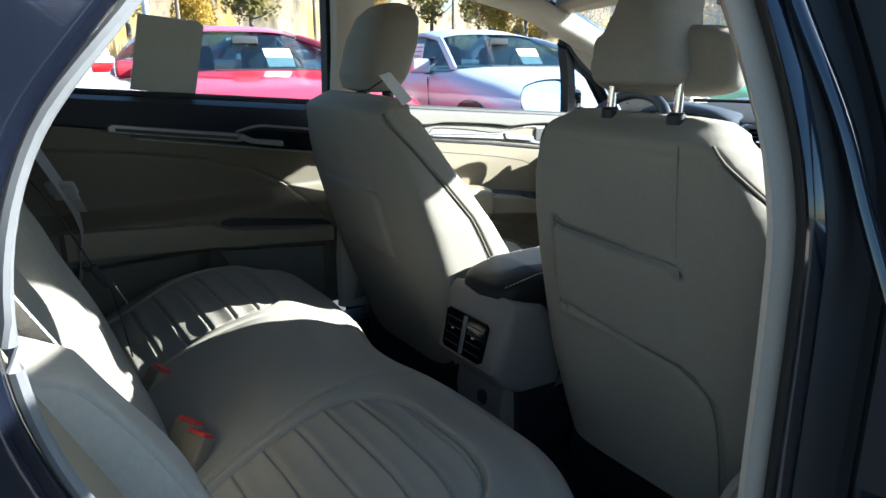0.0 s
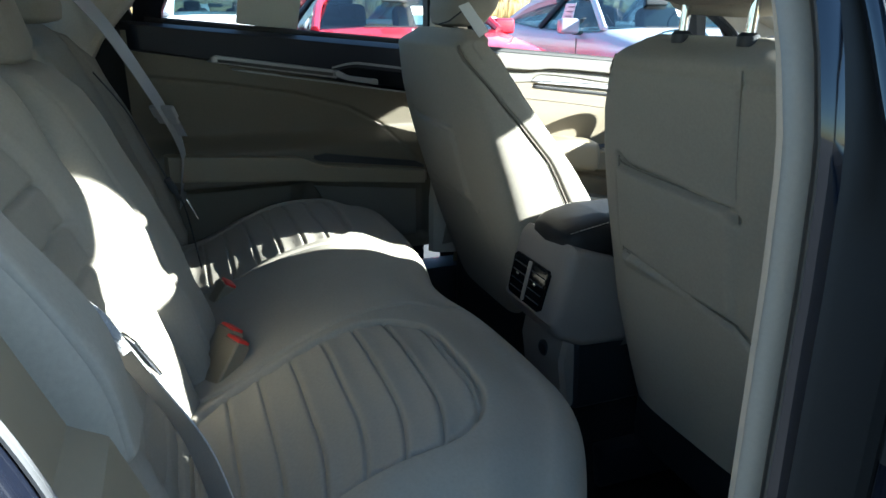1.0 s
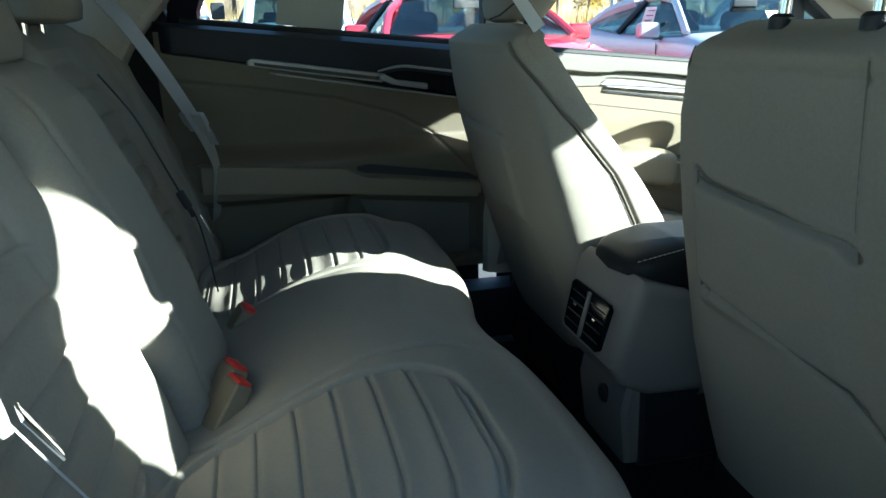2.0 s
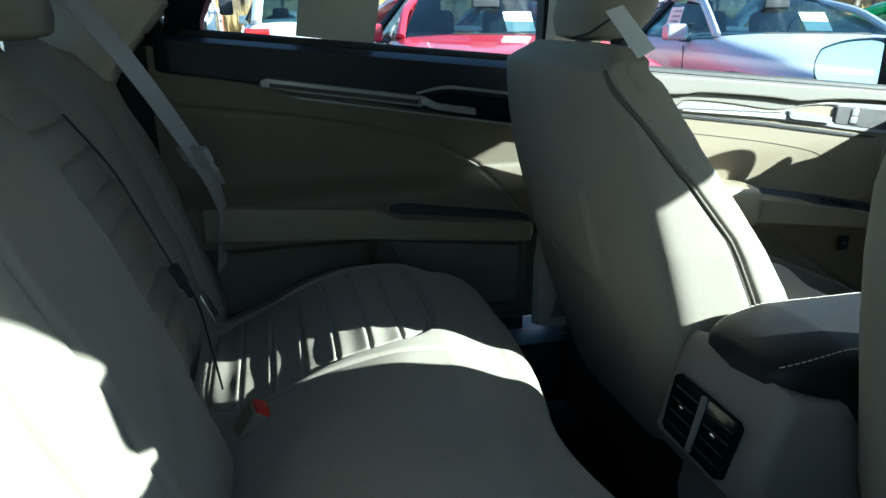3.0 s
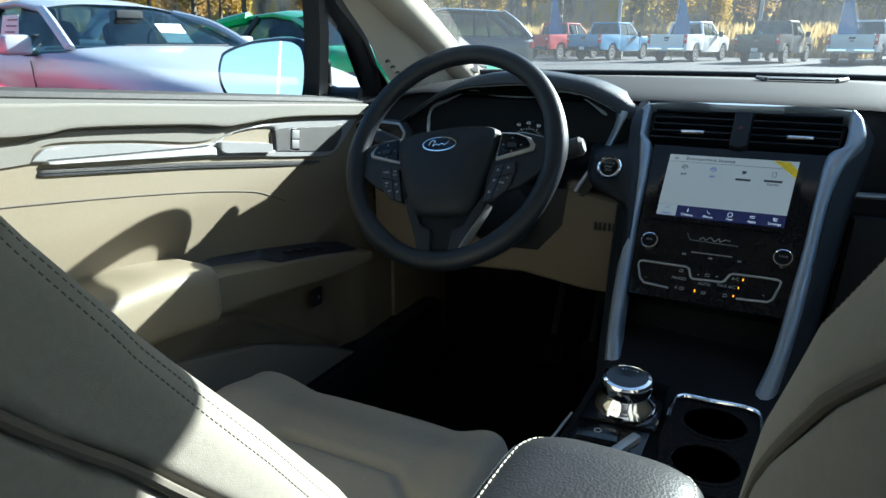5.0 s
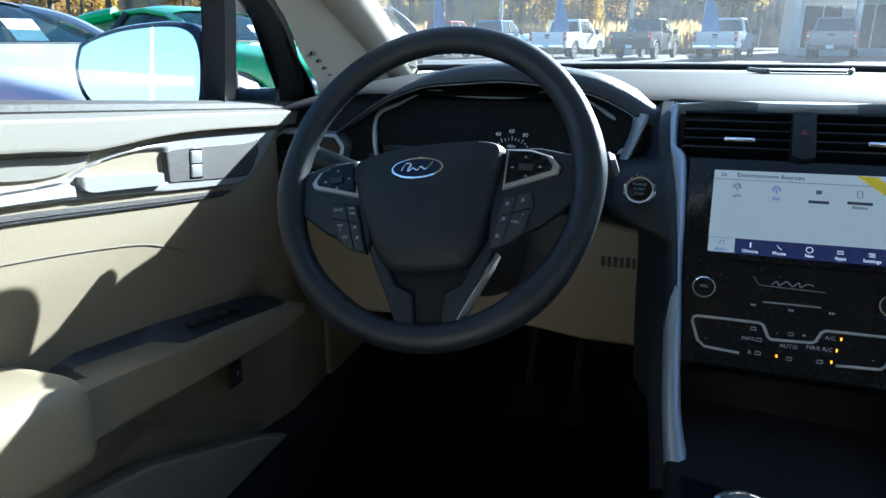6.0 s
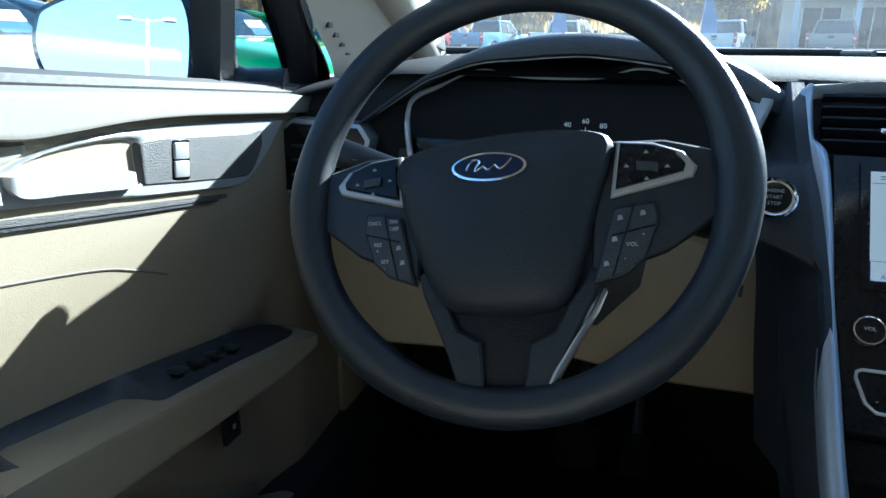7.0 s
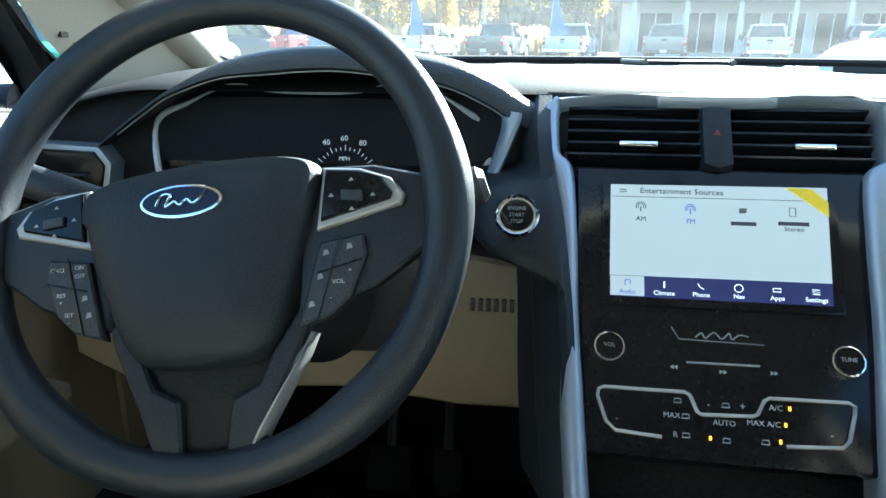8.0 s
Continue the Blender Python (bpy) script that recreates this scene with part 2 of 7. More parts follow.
def sill_z(y):
    return 0.95 - 0.085 * y


CX = -0.02      # the car's middle


def mirror_x(x):
    return 2 * CX - x

# ---- setting ----
g = bmesh.new()
bmesh.ops.create_grid(g, x_segments=40, y_segments=40, size=600)
tagged(part("ground", g, ASPHALT), "grey asphalt of a car dealer's lot", "ground", kind="structure")


# ---- front seats ----
def front_seat(cx, rear_y, lean, wide, label, inner=1.0, outer=1.0, behind=1.0, head=0.0):
    """cx: middle; rear_y: the back's rear face at z 0.87; lean: dy/dz of the rear face; inner and outer: width of the shoulders on the -x and +x side; behind: width of the rear shell; head: offset of the head restraint."""
    seat = thing("front_seat", label, "car seat", (cx, rear_y + 0.3, 0.16), "front seats")
    nz, na = 230, 420
    z = np.linspace(0, 1, nz)
    zz = 0.44 + 0.625 * z
    a = np.interp(zz, [0.44, 0.5, 0.62, 0.8, 0.95, 1.01, 1.045, 1.06, 1.065], [wide * k for k in (0.86, 0.92, 1.0, 1.0, 0.955, 0.875, 0.77, 0.64, 0.50)])
    deep = np.interp(zz, [0.44, 0.60, 0.67, 0.73, 0.79, 0.86, 0.906, 0.94, 0.986, 1.02, 1.045, 1.06, 1.065], [0.27, 0.265, 0.255, 0.24, 0.215, 0.178, 0.15, 0.13, 0.11, 0.098, 0.075, 0.045, 0.02])
    deep = deep * (1.2 if lean > -0.2 else 1.0)
    yr = rear_y + lean * (zz - 0.87) + 0.012 * np.sin(np.pi * (zz - 0.44) / 0.62) * -1
    yr = yr + 0.045 * ease(1.03, 1.066, zz)
    ex, ey = ring(na, 4.5, 6.0, 6.5)
    F = (ey[None] + 1) / 2          # 0 rear, 1 front
    X = cx + a[:, None] * ex[None] * np.where(ex[None] < 0, np.interp(zz, [0.88, 1.02], [1.0, inner])[:, None], np.interp(zz, [0.90, 1.04], [1.0, outer])[:, None]) * (behind + (1 - behind) * ease(0.0, 0.5, F))
    Y = yr[:, None] + deep[:, None] * F
    Zs = np.repeat(zz[:, None], na, 1)
    u = X - cx
    # the hollow between the bolsters of the front face
    front = ease(0.55, 1.0, F)
    hollow = 0.055 * ease(0.16, 0.06, np.abs(u)) * front * ease(1.0, 0.85, Zs) * ease(0.46, 0.6, Zs)
    Y -= hollow
    rear = ease(0.35, 0.02, F)
    # creases of the rear cover: the map pocket and its seams
    s = 1 if cx > 0 else -1
    c = crease(u, Zs, [(-0.145, 0.885), (-0.12, 0.872), (0.09, 0.862), (0.105, 0.85)], 0.005, 0.013)
    c += crease(u, Zs, [(-0.15, 0.885), (-0.148, 0.74), (-0.13, 0.725)], 0.005, 0.010)
    c += crease(u, Zs, [(-0.145, 0.735), (0.10, 0.70), (0.12, 0.69)], 0.005, 0.010)
    c += crease(u, Zs, [(0.10, 1.03), (0.098, 0.90), (0.10, 0.86)], 0.004, 0.004)
    c += crease(u, Zs, [(0.12, 0.69), (0.155, 0.66), (0.165, 0.60), (0.165, 0.50)], 0.005, 0.005)
    c += crease(u, Zs, [(-0.17, 1.015), (0.17, 1.015)], 0.004, 0.003)
    c = c * (1.0 if s > 0 else 0.3)
    inside = ease(-0.15, -0.14, u) * ease(0.11, 0.09, u) * ease(0.70, 0.72, Zs) * ease(0.875, 0.865, Zs)
    Y += rear * (c - 0.008 * inside)
    # the piping groove along each side
    run = np.interp(Zs, [0.60, 0.70, 0.82, 0.90, 0.965, 1.01], [0.62, 0.63, 0.65, 0.54, 0.35, 0.14])
    groove = crease(F - run, Zs * 0, [(0, 0), (0, 0.001)], 0.03, 0.007) * ease(0.12, 0.2, np.abs(u)) * ease(1.05, 1.02, Zs)
    X -= np.sign(u) * groove
    P = np.stack([X, Y, Zs], -1)
    sheet("backrest", P, CLOTH, seat, around=True)
    if s > 0:
        for line in ([(-0.148, 0.885), (-0.12, 0.873), (0.09, 0.863), (0.104, 0.852), (0.106, 0.72)], [(-0.149, 0.885), (-0.148, 0.74), (-0.13, 0.727), (0.10, 0.70)], [(0.099, 1.03), (0.098, 0.90), (0.10, 0.865)], [(0.10, 0.70), (0.15, 0.665), (0.163, 0.60), (0.163, 0.50)]):
            q = smooth_line(line, 40)
            yy = np.interp(q[:, 1], zz, yr) + 0.0050 + 0.004 * np.abs(q[:, 0] / a.max()) ** 4
            part("pocket_seam", tube(np.stack([cx + q[:, 0], yy, q[:, 1]], -1), 0.0012, 8), POCKETSEAM, seat, "dark pocket seam")
    # piping along both sides, with two rows of stitches near the front edge
    ok = (zz > 0.50) & (zz < 1.035)
    run = np.interp(zz, [0.60, 0.70, 0.82, 0.90, 0.965, 1.01], [0.62, 0.63, 0.65, 0.54, 0.35, 0.14])

    def flank(f, out):
        e = 2 * f - 1
        p = np.where(e > 0, 6.0, 6.5)
        return a * (1 - np.abs(e) ** p) ** (1 / 4.5) * (behind + (1 - behind) * ease(0.0, 0.5, f)) + out

    for sx in (-1, 1):
        edge = np.stack([cx + sx * (np.interp(zz, [0.88, 1.02], [1.0, inner]) if sx < 0 else np.interp(zz, [0.90, 1.04], [1.0, outer])) * flank(run, -0.0015), yr + deep * run, zz], -1)[ok]
        part("piping", tube(edge[::4], 0.0026, 8), DARKSEAM, seat, "brown seam piping")
        bm = bmesh.new()
        for f in (0.80, 0.85):
            line = np.stack([cx + sx * (np.interp(zz, [0.88, 1.02], [1.0, inner]) if sx < 0 else np.interp(zz, [0.90, 1.04], [1.0, outer])) * flank(0 * zz + f, 0.0), yr + deep * f, zz], -1)[ok]
            for i in range(0, len(line) - 2):
                way = Vector(line[i + 1] - line[i]).to_track_quat("Z", "Y").to_matrix().to_4x4()
                box(bm, Vector(line[i]), (0.0006, 0.0006, 0.0019), 0, way)
        part("stitching", bm, POCKETSEAM, seat, "brown top stitching", 0)
    # head restraint
    hy = rear_y + lean * 0.2 + 0.02 + (0.10 if lean < -0.2 else 0.03)
    nz, na = 60, 72
    t = np.linspace(-1, 1, nz)
    w = np.interp(t, [-1, -0.93, -0.7, 0, 0.6, 0.9, 1], [0.05, 0.082, 0.096, 0.098, 0.088, 0.065, 0.03])
    d = np.interp(t, [-1, -0.93, -0.6, 0.2, 0.7, 0.93, 1], [0.02, 0.042, 0.056, 0.06, 0.05, 0.03, 0.01])
    th = np.linspace(0, 2 * np.pi, na, endpoint=False)
    ex = np.sign(np.cos(th)) * np.abs(np.cos(th)) ** 0.6
    ey = np.sign(np.sin(th)) * np.abs(np.sin(th)) ** 0.75
    if lean > -0.2:
        w = w * np.interp(t, [-1, -0.8, -0.3, 0.1, 1], [0.80, 0.80, 0.66, 0.50, 0.42])
    hz = (1.158 if lean < -0.2 else 1.195) + 0.092 * t
    hx = cx + head
    P = np.stack([hx + w[:, None] * ex, hy + 0.01 + 0.03 * t[:, None] + d[:, None] * ey, np.repeat(hz[:, None], na, 1)], -1)
    rest = sheet("head_restraint", P, CLOTH, seat, around=True)
    if s > 0:
        # the wider front pad of the head restraint, seen past its rear shell
        t2 = np.linspace(-1, 1, 30)
        w2 = 0.124 * (1 - np.abs(t2) ** 5) ** 0.4 + 0.004
        d2 = 0.035 * (1 - np.abs(t2) ** 5) ** 0.4 + 0.003
        P = np.stack([hx + w2[:, None] * ex, hy + 0.035 + d2[:, None] * ey, np.repeat((1.138 + 0.050 * t2)[:, None], na, 1)], -1)
        sheet("front_pad", P, CLOTH, rest, around=True)
    for sx in (-0.06, 0.06):
        part("post", tube([(hx + sx, hy - 0.005, 1.03), (hx + sx, hy, 1.13)], 0.0065, 12), CHROME, rest, "chrome post")
        part("post_collar", lathe([(0.013, 0), (0.013, 0.012), (0.009, 0.016)], (hx + sx, hy - 0.005, 1.055), n=16), BLACK, rest)
    # cushion
    ny, nx = 110, 90
    fy = rear_y + 0.62
    by = rear_y + 0.10
    v = np.linspace(0, 1, ny)[:, None]
    uu = np.linspace(-1, 1, nx)[None]
    tt = np.minimum(v / 0.86, 1)
    roll = np.clip((v - 0.86) / 0.14, 0, 1)
    half = 0.245 - 0.02 * tt - 0.02 * roll
    yy = by + (fy - by) * (tt - 0.13 * np.abs(uu) ** 4 * tt) + 0.012 * np.sin(roll * np.pi / 2)
    top = 0.535 + 0.05 * tt + 0.028 * ease(0.45, 0.80, np.abs(uu)) - 0.07 * ease(0.80, 1.0, np.abs(uu)) ** 1.6 - 0.17 * roll**1.5 - 0.015 * ease(0.85, 1, tt)
    xx = cx + half * uu
    cre = crease(uu * 0.24, yy, [(-0.13, by), (-0.15, fy - 0.17), (-0.09, fy - 0.115), (0.09, fy - 0.115), (0.15, fy - 0.17), (0.13, by)], 0.006, 0.007)
    P = np.stack([xx + 0 * yy, yy + 0 * uu, top - cre + 0 * uu], -1)
    sheet("cushion", P, CLOTH, seat)
    part("seat_base", boxed((cx, (by + fy) / 2 - 0.03, 0.40), (0.44, 0.40, 0.20), 0.02), BLACK, seat, "black plastic seat base")
    if s > 0:
        part("recliner_cover", lathe([(0.075, 0), (0.075, 0.02), (0.062, 0.032), (0.03, 0.036)], (cx + 0.205, rear_y + 0.07, 0.49), (1, 0, 0), 28), BACKVINYL, seat, "rounded recliner cover")
        part("recliner_rim", lathe([(0.080, 0), (0.080, 0.012), (0.076, 0.014)], (cx + 0.200, rear_y + 0.07, 0.49), (1, 0, 0), 28), BACKVINYL, seat)
    for sx in (-0.2, 0.2):
        part("seat_rail", boxed((cx + sx, by + 0.2, 0.27), (0.04, 0.52, 0.08), 0.006), BLACK, seat)
    return seat


front_seat(-0.368, -0.835, -0.30, 0.252, "beige cloth driver's seat with a steeply reclined back", inner=0.84, head=-0.007)
front_seat(0.320, -0.735, -0.18, 0.245, "beige cloth passenger seat with a map pocket in its back", inner=0.94, outer=0.80, behind=0.92, head=0.005)


# ---- rear bench ----
bench = thing("rear_bench", "beige cloth rear bench with ribbed seat panels, partly in sun", "car seat", (CX, -1.2, 0.2))
nx, ny = 560, 320
u = np.linspace(-0.66, 0.62, nx)[None]
v = np.linspace(0, 1, ny)[:, None]
ctr = np.exp(-(((u + 0.03) / 0.16) ** 4))
lobe_r = np.exp(-(((u - 0.33) / 0.25) ** 4))
lobe_l = np.exp(-(((u + 0.39) / 0.26) ** 4))
fy = -1.02 + 0.05 * lobe_l + 0.04 * lobe_r + 0.012 * ctr - 0.075 * ease(0.36, 0.62, u) - 0.03 * ease(-0.5, -0.66, u)
by = -1.42
tt = np.minimum(v / 0.74, 1)
rl = np.clip((v - 0.74) / 0.26, 0, 1)
y = by + (fy - by) * tt + 0.05 * np.sin(np.minimum(rl * 1.6, 1) * np.pi / 2) - 0.05 * ease(0.55, 1, rl)
z = 0.575 + 0.075 * ease(0, 0.7, tt) + 0.006 * np.sin(tt * np.pi) + 0.014 * (lobe_l + lobe_r) * ease(0.1, 0.5, tt) - 0.02 * ease(0.8, 1, tt) - 0.27 * (1 - np.sqrt(np.maximum(0, 1 - rl**1.7)))
z = z + 0.008 * ctr * ease(0.1, 0.3, tt) - 0.03 * ease(-0.55, -0.66, u) - 0.03 * ease(0.5, 0.62, u)
for cx, s in ((0.325, 1), (-0.40, -1)):
    du = (u - cx) / 0.16
    dv = (tt - 0.42) / 0.385
    rr = (np.abs(du) ** 4.5 + np.abs(dv) ** 4.5) ** (1 / 4.5)
    inside = ease(1.04, 0.98, rr)
    rib = np.exp(-((((tt * 9.6) % 1.0) - 0.5) / 0.06) ** 2) * inside * ease(1.0, 0.93, np.abs(dv))
    z = z - 0.007 * np.exp(-(((rr - 1) / 0.022) ** 2)) - 0.005 * rib - 0.004 * inside + 0.003 * inside * np.cos(tt * 9.6 * 2 * np.pi + np.pi) * 0.5
seam_r = crease(u - 0.05 * (1 - tt), tt * 0.45, [(0.11, 0), (0.11, 0.5)], 0.004, 0.006)
seam_l = crease(u + 0.05 * (1 - tt), tt * 0.45, [(-0.19, 0), (-0.19, 0.5)], 0.004, 0.006)
z = z - (seam_r + seam_l)
z = z + 0.0015 * np.sin(u * 31 + 3 * tt) * np.sin(tt * 13 + u * 9)
P = np.stack([u + 0 * v, y + 0 * u, z + 0 * u], -1)
sheet("cushion", P, CLOTH, bench)


def back_piece(name, x0, x1, top, proud, ribs, lean=0.37, deep=0.13, low=0.53, power=4.0, label=""):
    nz, na = 220, 260
    v = np.linspace(0, 1, nz)
    zz = low + (top - low) * v
    ex, ey = ring(na, power, 3.2)
    cx, half = (x0 + x1) / 2, (x1 - x0) / 2
    hw = half * np.interp(v, [0, 0.04, 0.85, 0.95, 0.985, 1], [0.9, 1, 1, 0.93, 0.82, 0.6])
    dp = deep / 2 * np.interp(v, [0, 0.06, 0.9, 0.97, 1], [0.8, 1, 1, 0.75, 0.25])
    yc = -1.40 - lean * (zz - 0.55) + proud - deep / 2 + 0.018 * np.sin(np.pi * v)
    X = cx + hw[:, None] * ex[None]
    Y = yc[:, None] + dp[:, None] * ey[None]
    Z = np.repeat(zz[:, None], na, 1)
    front = ease(0.2, 0.7, ey)[None] * np.ones((nz, 1))
    if ribs:
        du = (X - cx) / (half * 0.62)
        dv = (v[:, None] - 0.45) / 0.40
        rr = (np.abs(du) ** 4 + np.abs(dv) ** 4) ** 0.25
        ins = ease(1.05, 0.97, rr)
        Y = Y - front * (0.006 * np.exp(-(((rr - 1) / 0.035) ** 2)) + 0.005 * ins + 0.008 * ins * np.exp(-((((v[:, None] * 11) % 1) - 0.5) / 0.07) ** 2))
        Y = Y - front * 0.042 * ease(0.92, 0.45, np.abs(X - cx) / half)
    else:
        Y = Y - front * crease((X - cx) / half, 0 * Z, [(-0.72, 0), (-0.72, 0.001)], 0.03, 0.006) - front * crease((X - cx) / half, 0 * Z, [(0.72, 0), (0.72, 0.001)], 0.03, 0.006)
    Y = Y + 0.0025 * np.sin(Z * 47 + X * 13) * np.sin(X * 29 + Z * 8) * front
    return sheet(name, np.stack([X, Y, Z], -1), CLOTH, bench, label, around=True)


back_piece("backrest", 0.115, 0.535, 1.085, 0.035, True)
back_piece("backrest", -0.61, -0.185, 1.085, 0.02, True)
back_piece("center_backrest", -0.178, 0.108, 1.03, 0.055, False)
back_piece("side_bolster", 0.532, 0.622, 1.0, 0.085, False, power=5.0, low=0.79, lean=0.42, label="padded side bolster with piping")
part("bolster_piping", tube([(0.541, -1.40 - 0.42 * (z - 0.55) + 0.074, z) for z in np.linspace(0.815, 0.98, 30)], 0.003, 8), DARKSEAM, bench, "dark seam piping")
part("bolster_piping", tube([(0.613, -1.40 - 0.42 * (z - 0.55) + 0.072, z) for z in np.linspace(0.815, 0.98, 30)], 0.0025, 8), DARKSEAM, bench, "dark seam piping")
back_piece("side_bolster", -0.69, -0.57, 1.06, 0.03, False, power=3.0, low=0.56)
for cx, hz in ((0.325, 1.15), (-0.40, 1.15), (-0.035, 1.10)):
    nz, na = 40, 56
    t = np.linspace(-1, 1, nz)
    w = np.interp(t, [-1, -0.93, -0.6, 0, 0.6, 0.92, 1], [0.06, 0.09, 0.105, 0.11, 0.10, 0.07, 0.03])
    d = np.interp(t, [-1, -0.93, -0.6, 0.2, 0.7, 0.93, 1], [0.02, 0.05, 0.06, 0.06, 0.05, 0.03, 0.01])
    th = np.linspace(0, 2 * np.pi, na, endpoint=False)
    ex = np.sign(np.cos(th)) * np.abs(np.cos(th)) ** 0.6
    ey = np.sign(np.sin(th)) * np.abs(np.sin(th)) ** 0.75
    P = np.stack([cx + w[:, None] * ex, -1.62 - 0.02 * t[:, None] + d[:, None] * ey, np.repeat((hz + 0.08 * t)[:, None], na, 1)], -1)
    rest = sheet("head_restraint", P, CLOTH, bench, around=True)
    for sx in (-0.05, 0.05):
        part("post", tube([(cx + sx, -1.62, hz - 0.13), (cx + sx, -1.62, hz - 0.05)], 0.006, 10), CHROME, rest, "chrome post")


def ribbon(pts, wide, thick, facing):
    """A flat strap along a line."""
    p = smooth_line(pts, 40)
    way = np.gradient(p, axis=0)
    way /= np.linalg.norm(way, axis=1)[:, None]
    f = np.array(facing, float)
    side = np.cross(way, f)
    side /= np.linalg.norm(side, axis=1)[:, None]
    n = np.cross(side, way)
    cs = [(-0.5, -0.5), (0.5, -0.5), (0.5, 0.5), (-0.5, 0.5)]
    return np.stack([p + a * wide * side + b * thick * n for a, b in cs], 1)


def seat_belt(pts, tongue_at, facing, label, wide=0.046, cloth=None):
    belt = thing("seat_belt", label, "seat belt", pts[0], "rear seat belts")
    sheet("webbing", ribbon(pts, wide, 0.0015, facing), cloth or BELT, belt, around=True, smooth=30)
    a, b = Vector(pts[tongue_at]), Vector(pts[tongue_at + 1])
    w = (b - a).normalized()
    turn = w.to_track_quat("Z", "Y").to_matrix().to_4x4()
    part("tongue", box(boxed(a, (wide + 0.012, 0.012, 0.03), 0.004, turn), a + w * 0.02, (wide + 0.004, 0.008, 0.02), 0.002, turn), cloth or BELT, belt, "beige plastic tongue grip")
    part("tongue_blade", boxed(a + w * 0.045 + Vector((0.0, 0.012, 0)), (0.028, 0.003, 0.04), 0.001, turn), CHROME, belt, "steel tongue blade")
    return belt


seat_belt([(-0.43, -1.53, 1.13), (-0.45, -1.486, 1.069), (-0.49, -1.445, 0.99), (-0.535, -1.40, 0.89), (-0.565, -1.377, 0.825), (-0.60, -1.372, 0.765), (-0.63, -1.385, 0.66)], 3, (0.4, 1, 0.3), "grey-beige seat belt hanging over the far seat back")
seat_belt([(0.508, -1.535, 1.02), (0.502, -1.49, 0.93), (0.492, -1.45, 0.86), (0.478, -1.42, 0.79), (0.468, -1.39, 0.72), (0.458, -1.372, 0.64), (0.455, -1.36, 0.57)], 2, (-0.7, 1, 0.35), "grey-beige seat belt hanging over the near seat back")
seat_belt([(-0.183, -1.49, 1.0), (-0.183, -1.452, 0.942), (-0.183, -1.429, 0.889), (-0.183, -1.396, 0.809), (-0.183, -1.378, 0.767), (-0.183, -1.362, 0.653)], 3, (0.5, 1, 0.3), "narrow black centre seat belt in the seat gap", 0.0026, RUBBER)


def buckle(c, yaw, tilt):
    b = thing("buckle", "beige belt buckle with a red release button", "belt buckle", c, "belt buckles")
    turn = Matrix.Rotation(radians(yaw), 4, "Z") @ Matrix.Rotation(radians(tilt), 4, "X")
    part("body", boxed(c, (0.04, 0.026, 0.075), 0.006, turn, 3), BEIGE, b)
    part("button", boxed(Vector(c) + turn @ Vector((0, 0.0, 0.036)), (0.034, 0.02, 0.012), 0.003, turn), REDPLASTIC, b, "red release button")
    return b


buckle((0.10, -1.345, 0.60), 25, -35)
buckle((0.065, -1.35, 0.605), 25, -35)
buckle((-0.185, -1.34, 0.585), 10, -35)
tag = thing("paper_tag", "white paper tag tied to the head restraint", "tag", (-0.19, -0.83, 1.08))
part("card", prism([(-0.215, -0.855, 1.105), (-0.19, -0.845, 1.112), (-0.14, -0.825, 1.062), (-0.16, -0.835, 1.05)], (-0.3, -1, 0.2), 0.001), PAPER, tag)
part("string", tube([(-0.28, -0.87, 1.072), (-0.24, -0.865, 1.078), (-0.205, -0.85, 1.098)], 0.0015, 6), RUBBER, tag)

# ---- doors on the driver's side ----
def strip(name, y0, y1, low, high, proud, material, parent, label="", n=60, m=14):
    """A trim piece on the door between two height lines, standing proud of it with rounded edges."""
    yy = np.linspace(y0, y1, n)
    lo, hi = low(yy), high(yy)
    a = np.linspace(0, 1, m)
    prof = np.clip(np.sin(np.pi * a) * 3.0, 0, 1) ** 0.6
    z = lo[:, None] + (hi - lo)[:, None] * a[None]
    end = np.minimum(ease(0, 0.04, (yy - y0) / (y1 - y0)), ease(1, 0.96, (yy - y0) / (y1 - y0)))
    x = side_x(yy)[:, None] - 0.004 + (proud + 0.004) * prof[None] * (0.25 + 0.75 * end[:, None])
    return sheet(name, np.stack([x, np.repeat(yy[:, None], m, 1), z], -1), material, parent, label, smooth=50)


def lerp(*pts):
    ys, zs = zip(*pts)
    return lambda y: np.interp(y, ys, zs)


def curve_fn(*pts):
    line = smooth_line(pts, 80)
    return lambda y: np.interp(y, line[:, 0], line[:, 1])


def door_block(name, y0, y1, z0, label, seams, bulge, skin):
    d = thing(name, label, "car door", (side_x((y0 + y1) / 2), (y0 + y1) / 2, z0), kind="structure")
    ny, nz = 260, 200
    yy = np.linspace(y0, y1, ny)[None]
    a = np.linspace(0, 1, nz)[:, None]
    z = z0 + (sill_z(yy) - 0.02 - z0) * a
    x = side_x(yy) + bulge(yy, z)
    for line, wide, deep in seams:
        x = x - crease(yy + 0 * z, z, line, wide, deep)
    front = np.stack([x, yy + 0 * z, z], -1)
    sheet("panel", front, skin, d)
    out = np.stack([side_x(yy) - 0.13 + 0.03 * ease(0.2, 1, a) + 0 * z, yy + 0 * z, z - 0.10 * (1 - a)], -1)[::8, ::8]
    sheet("outer_skin", out, NAVY, d, "dark navy painted outer skin")
    return d


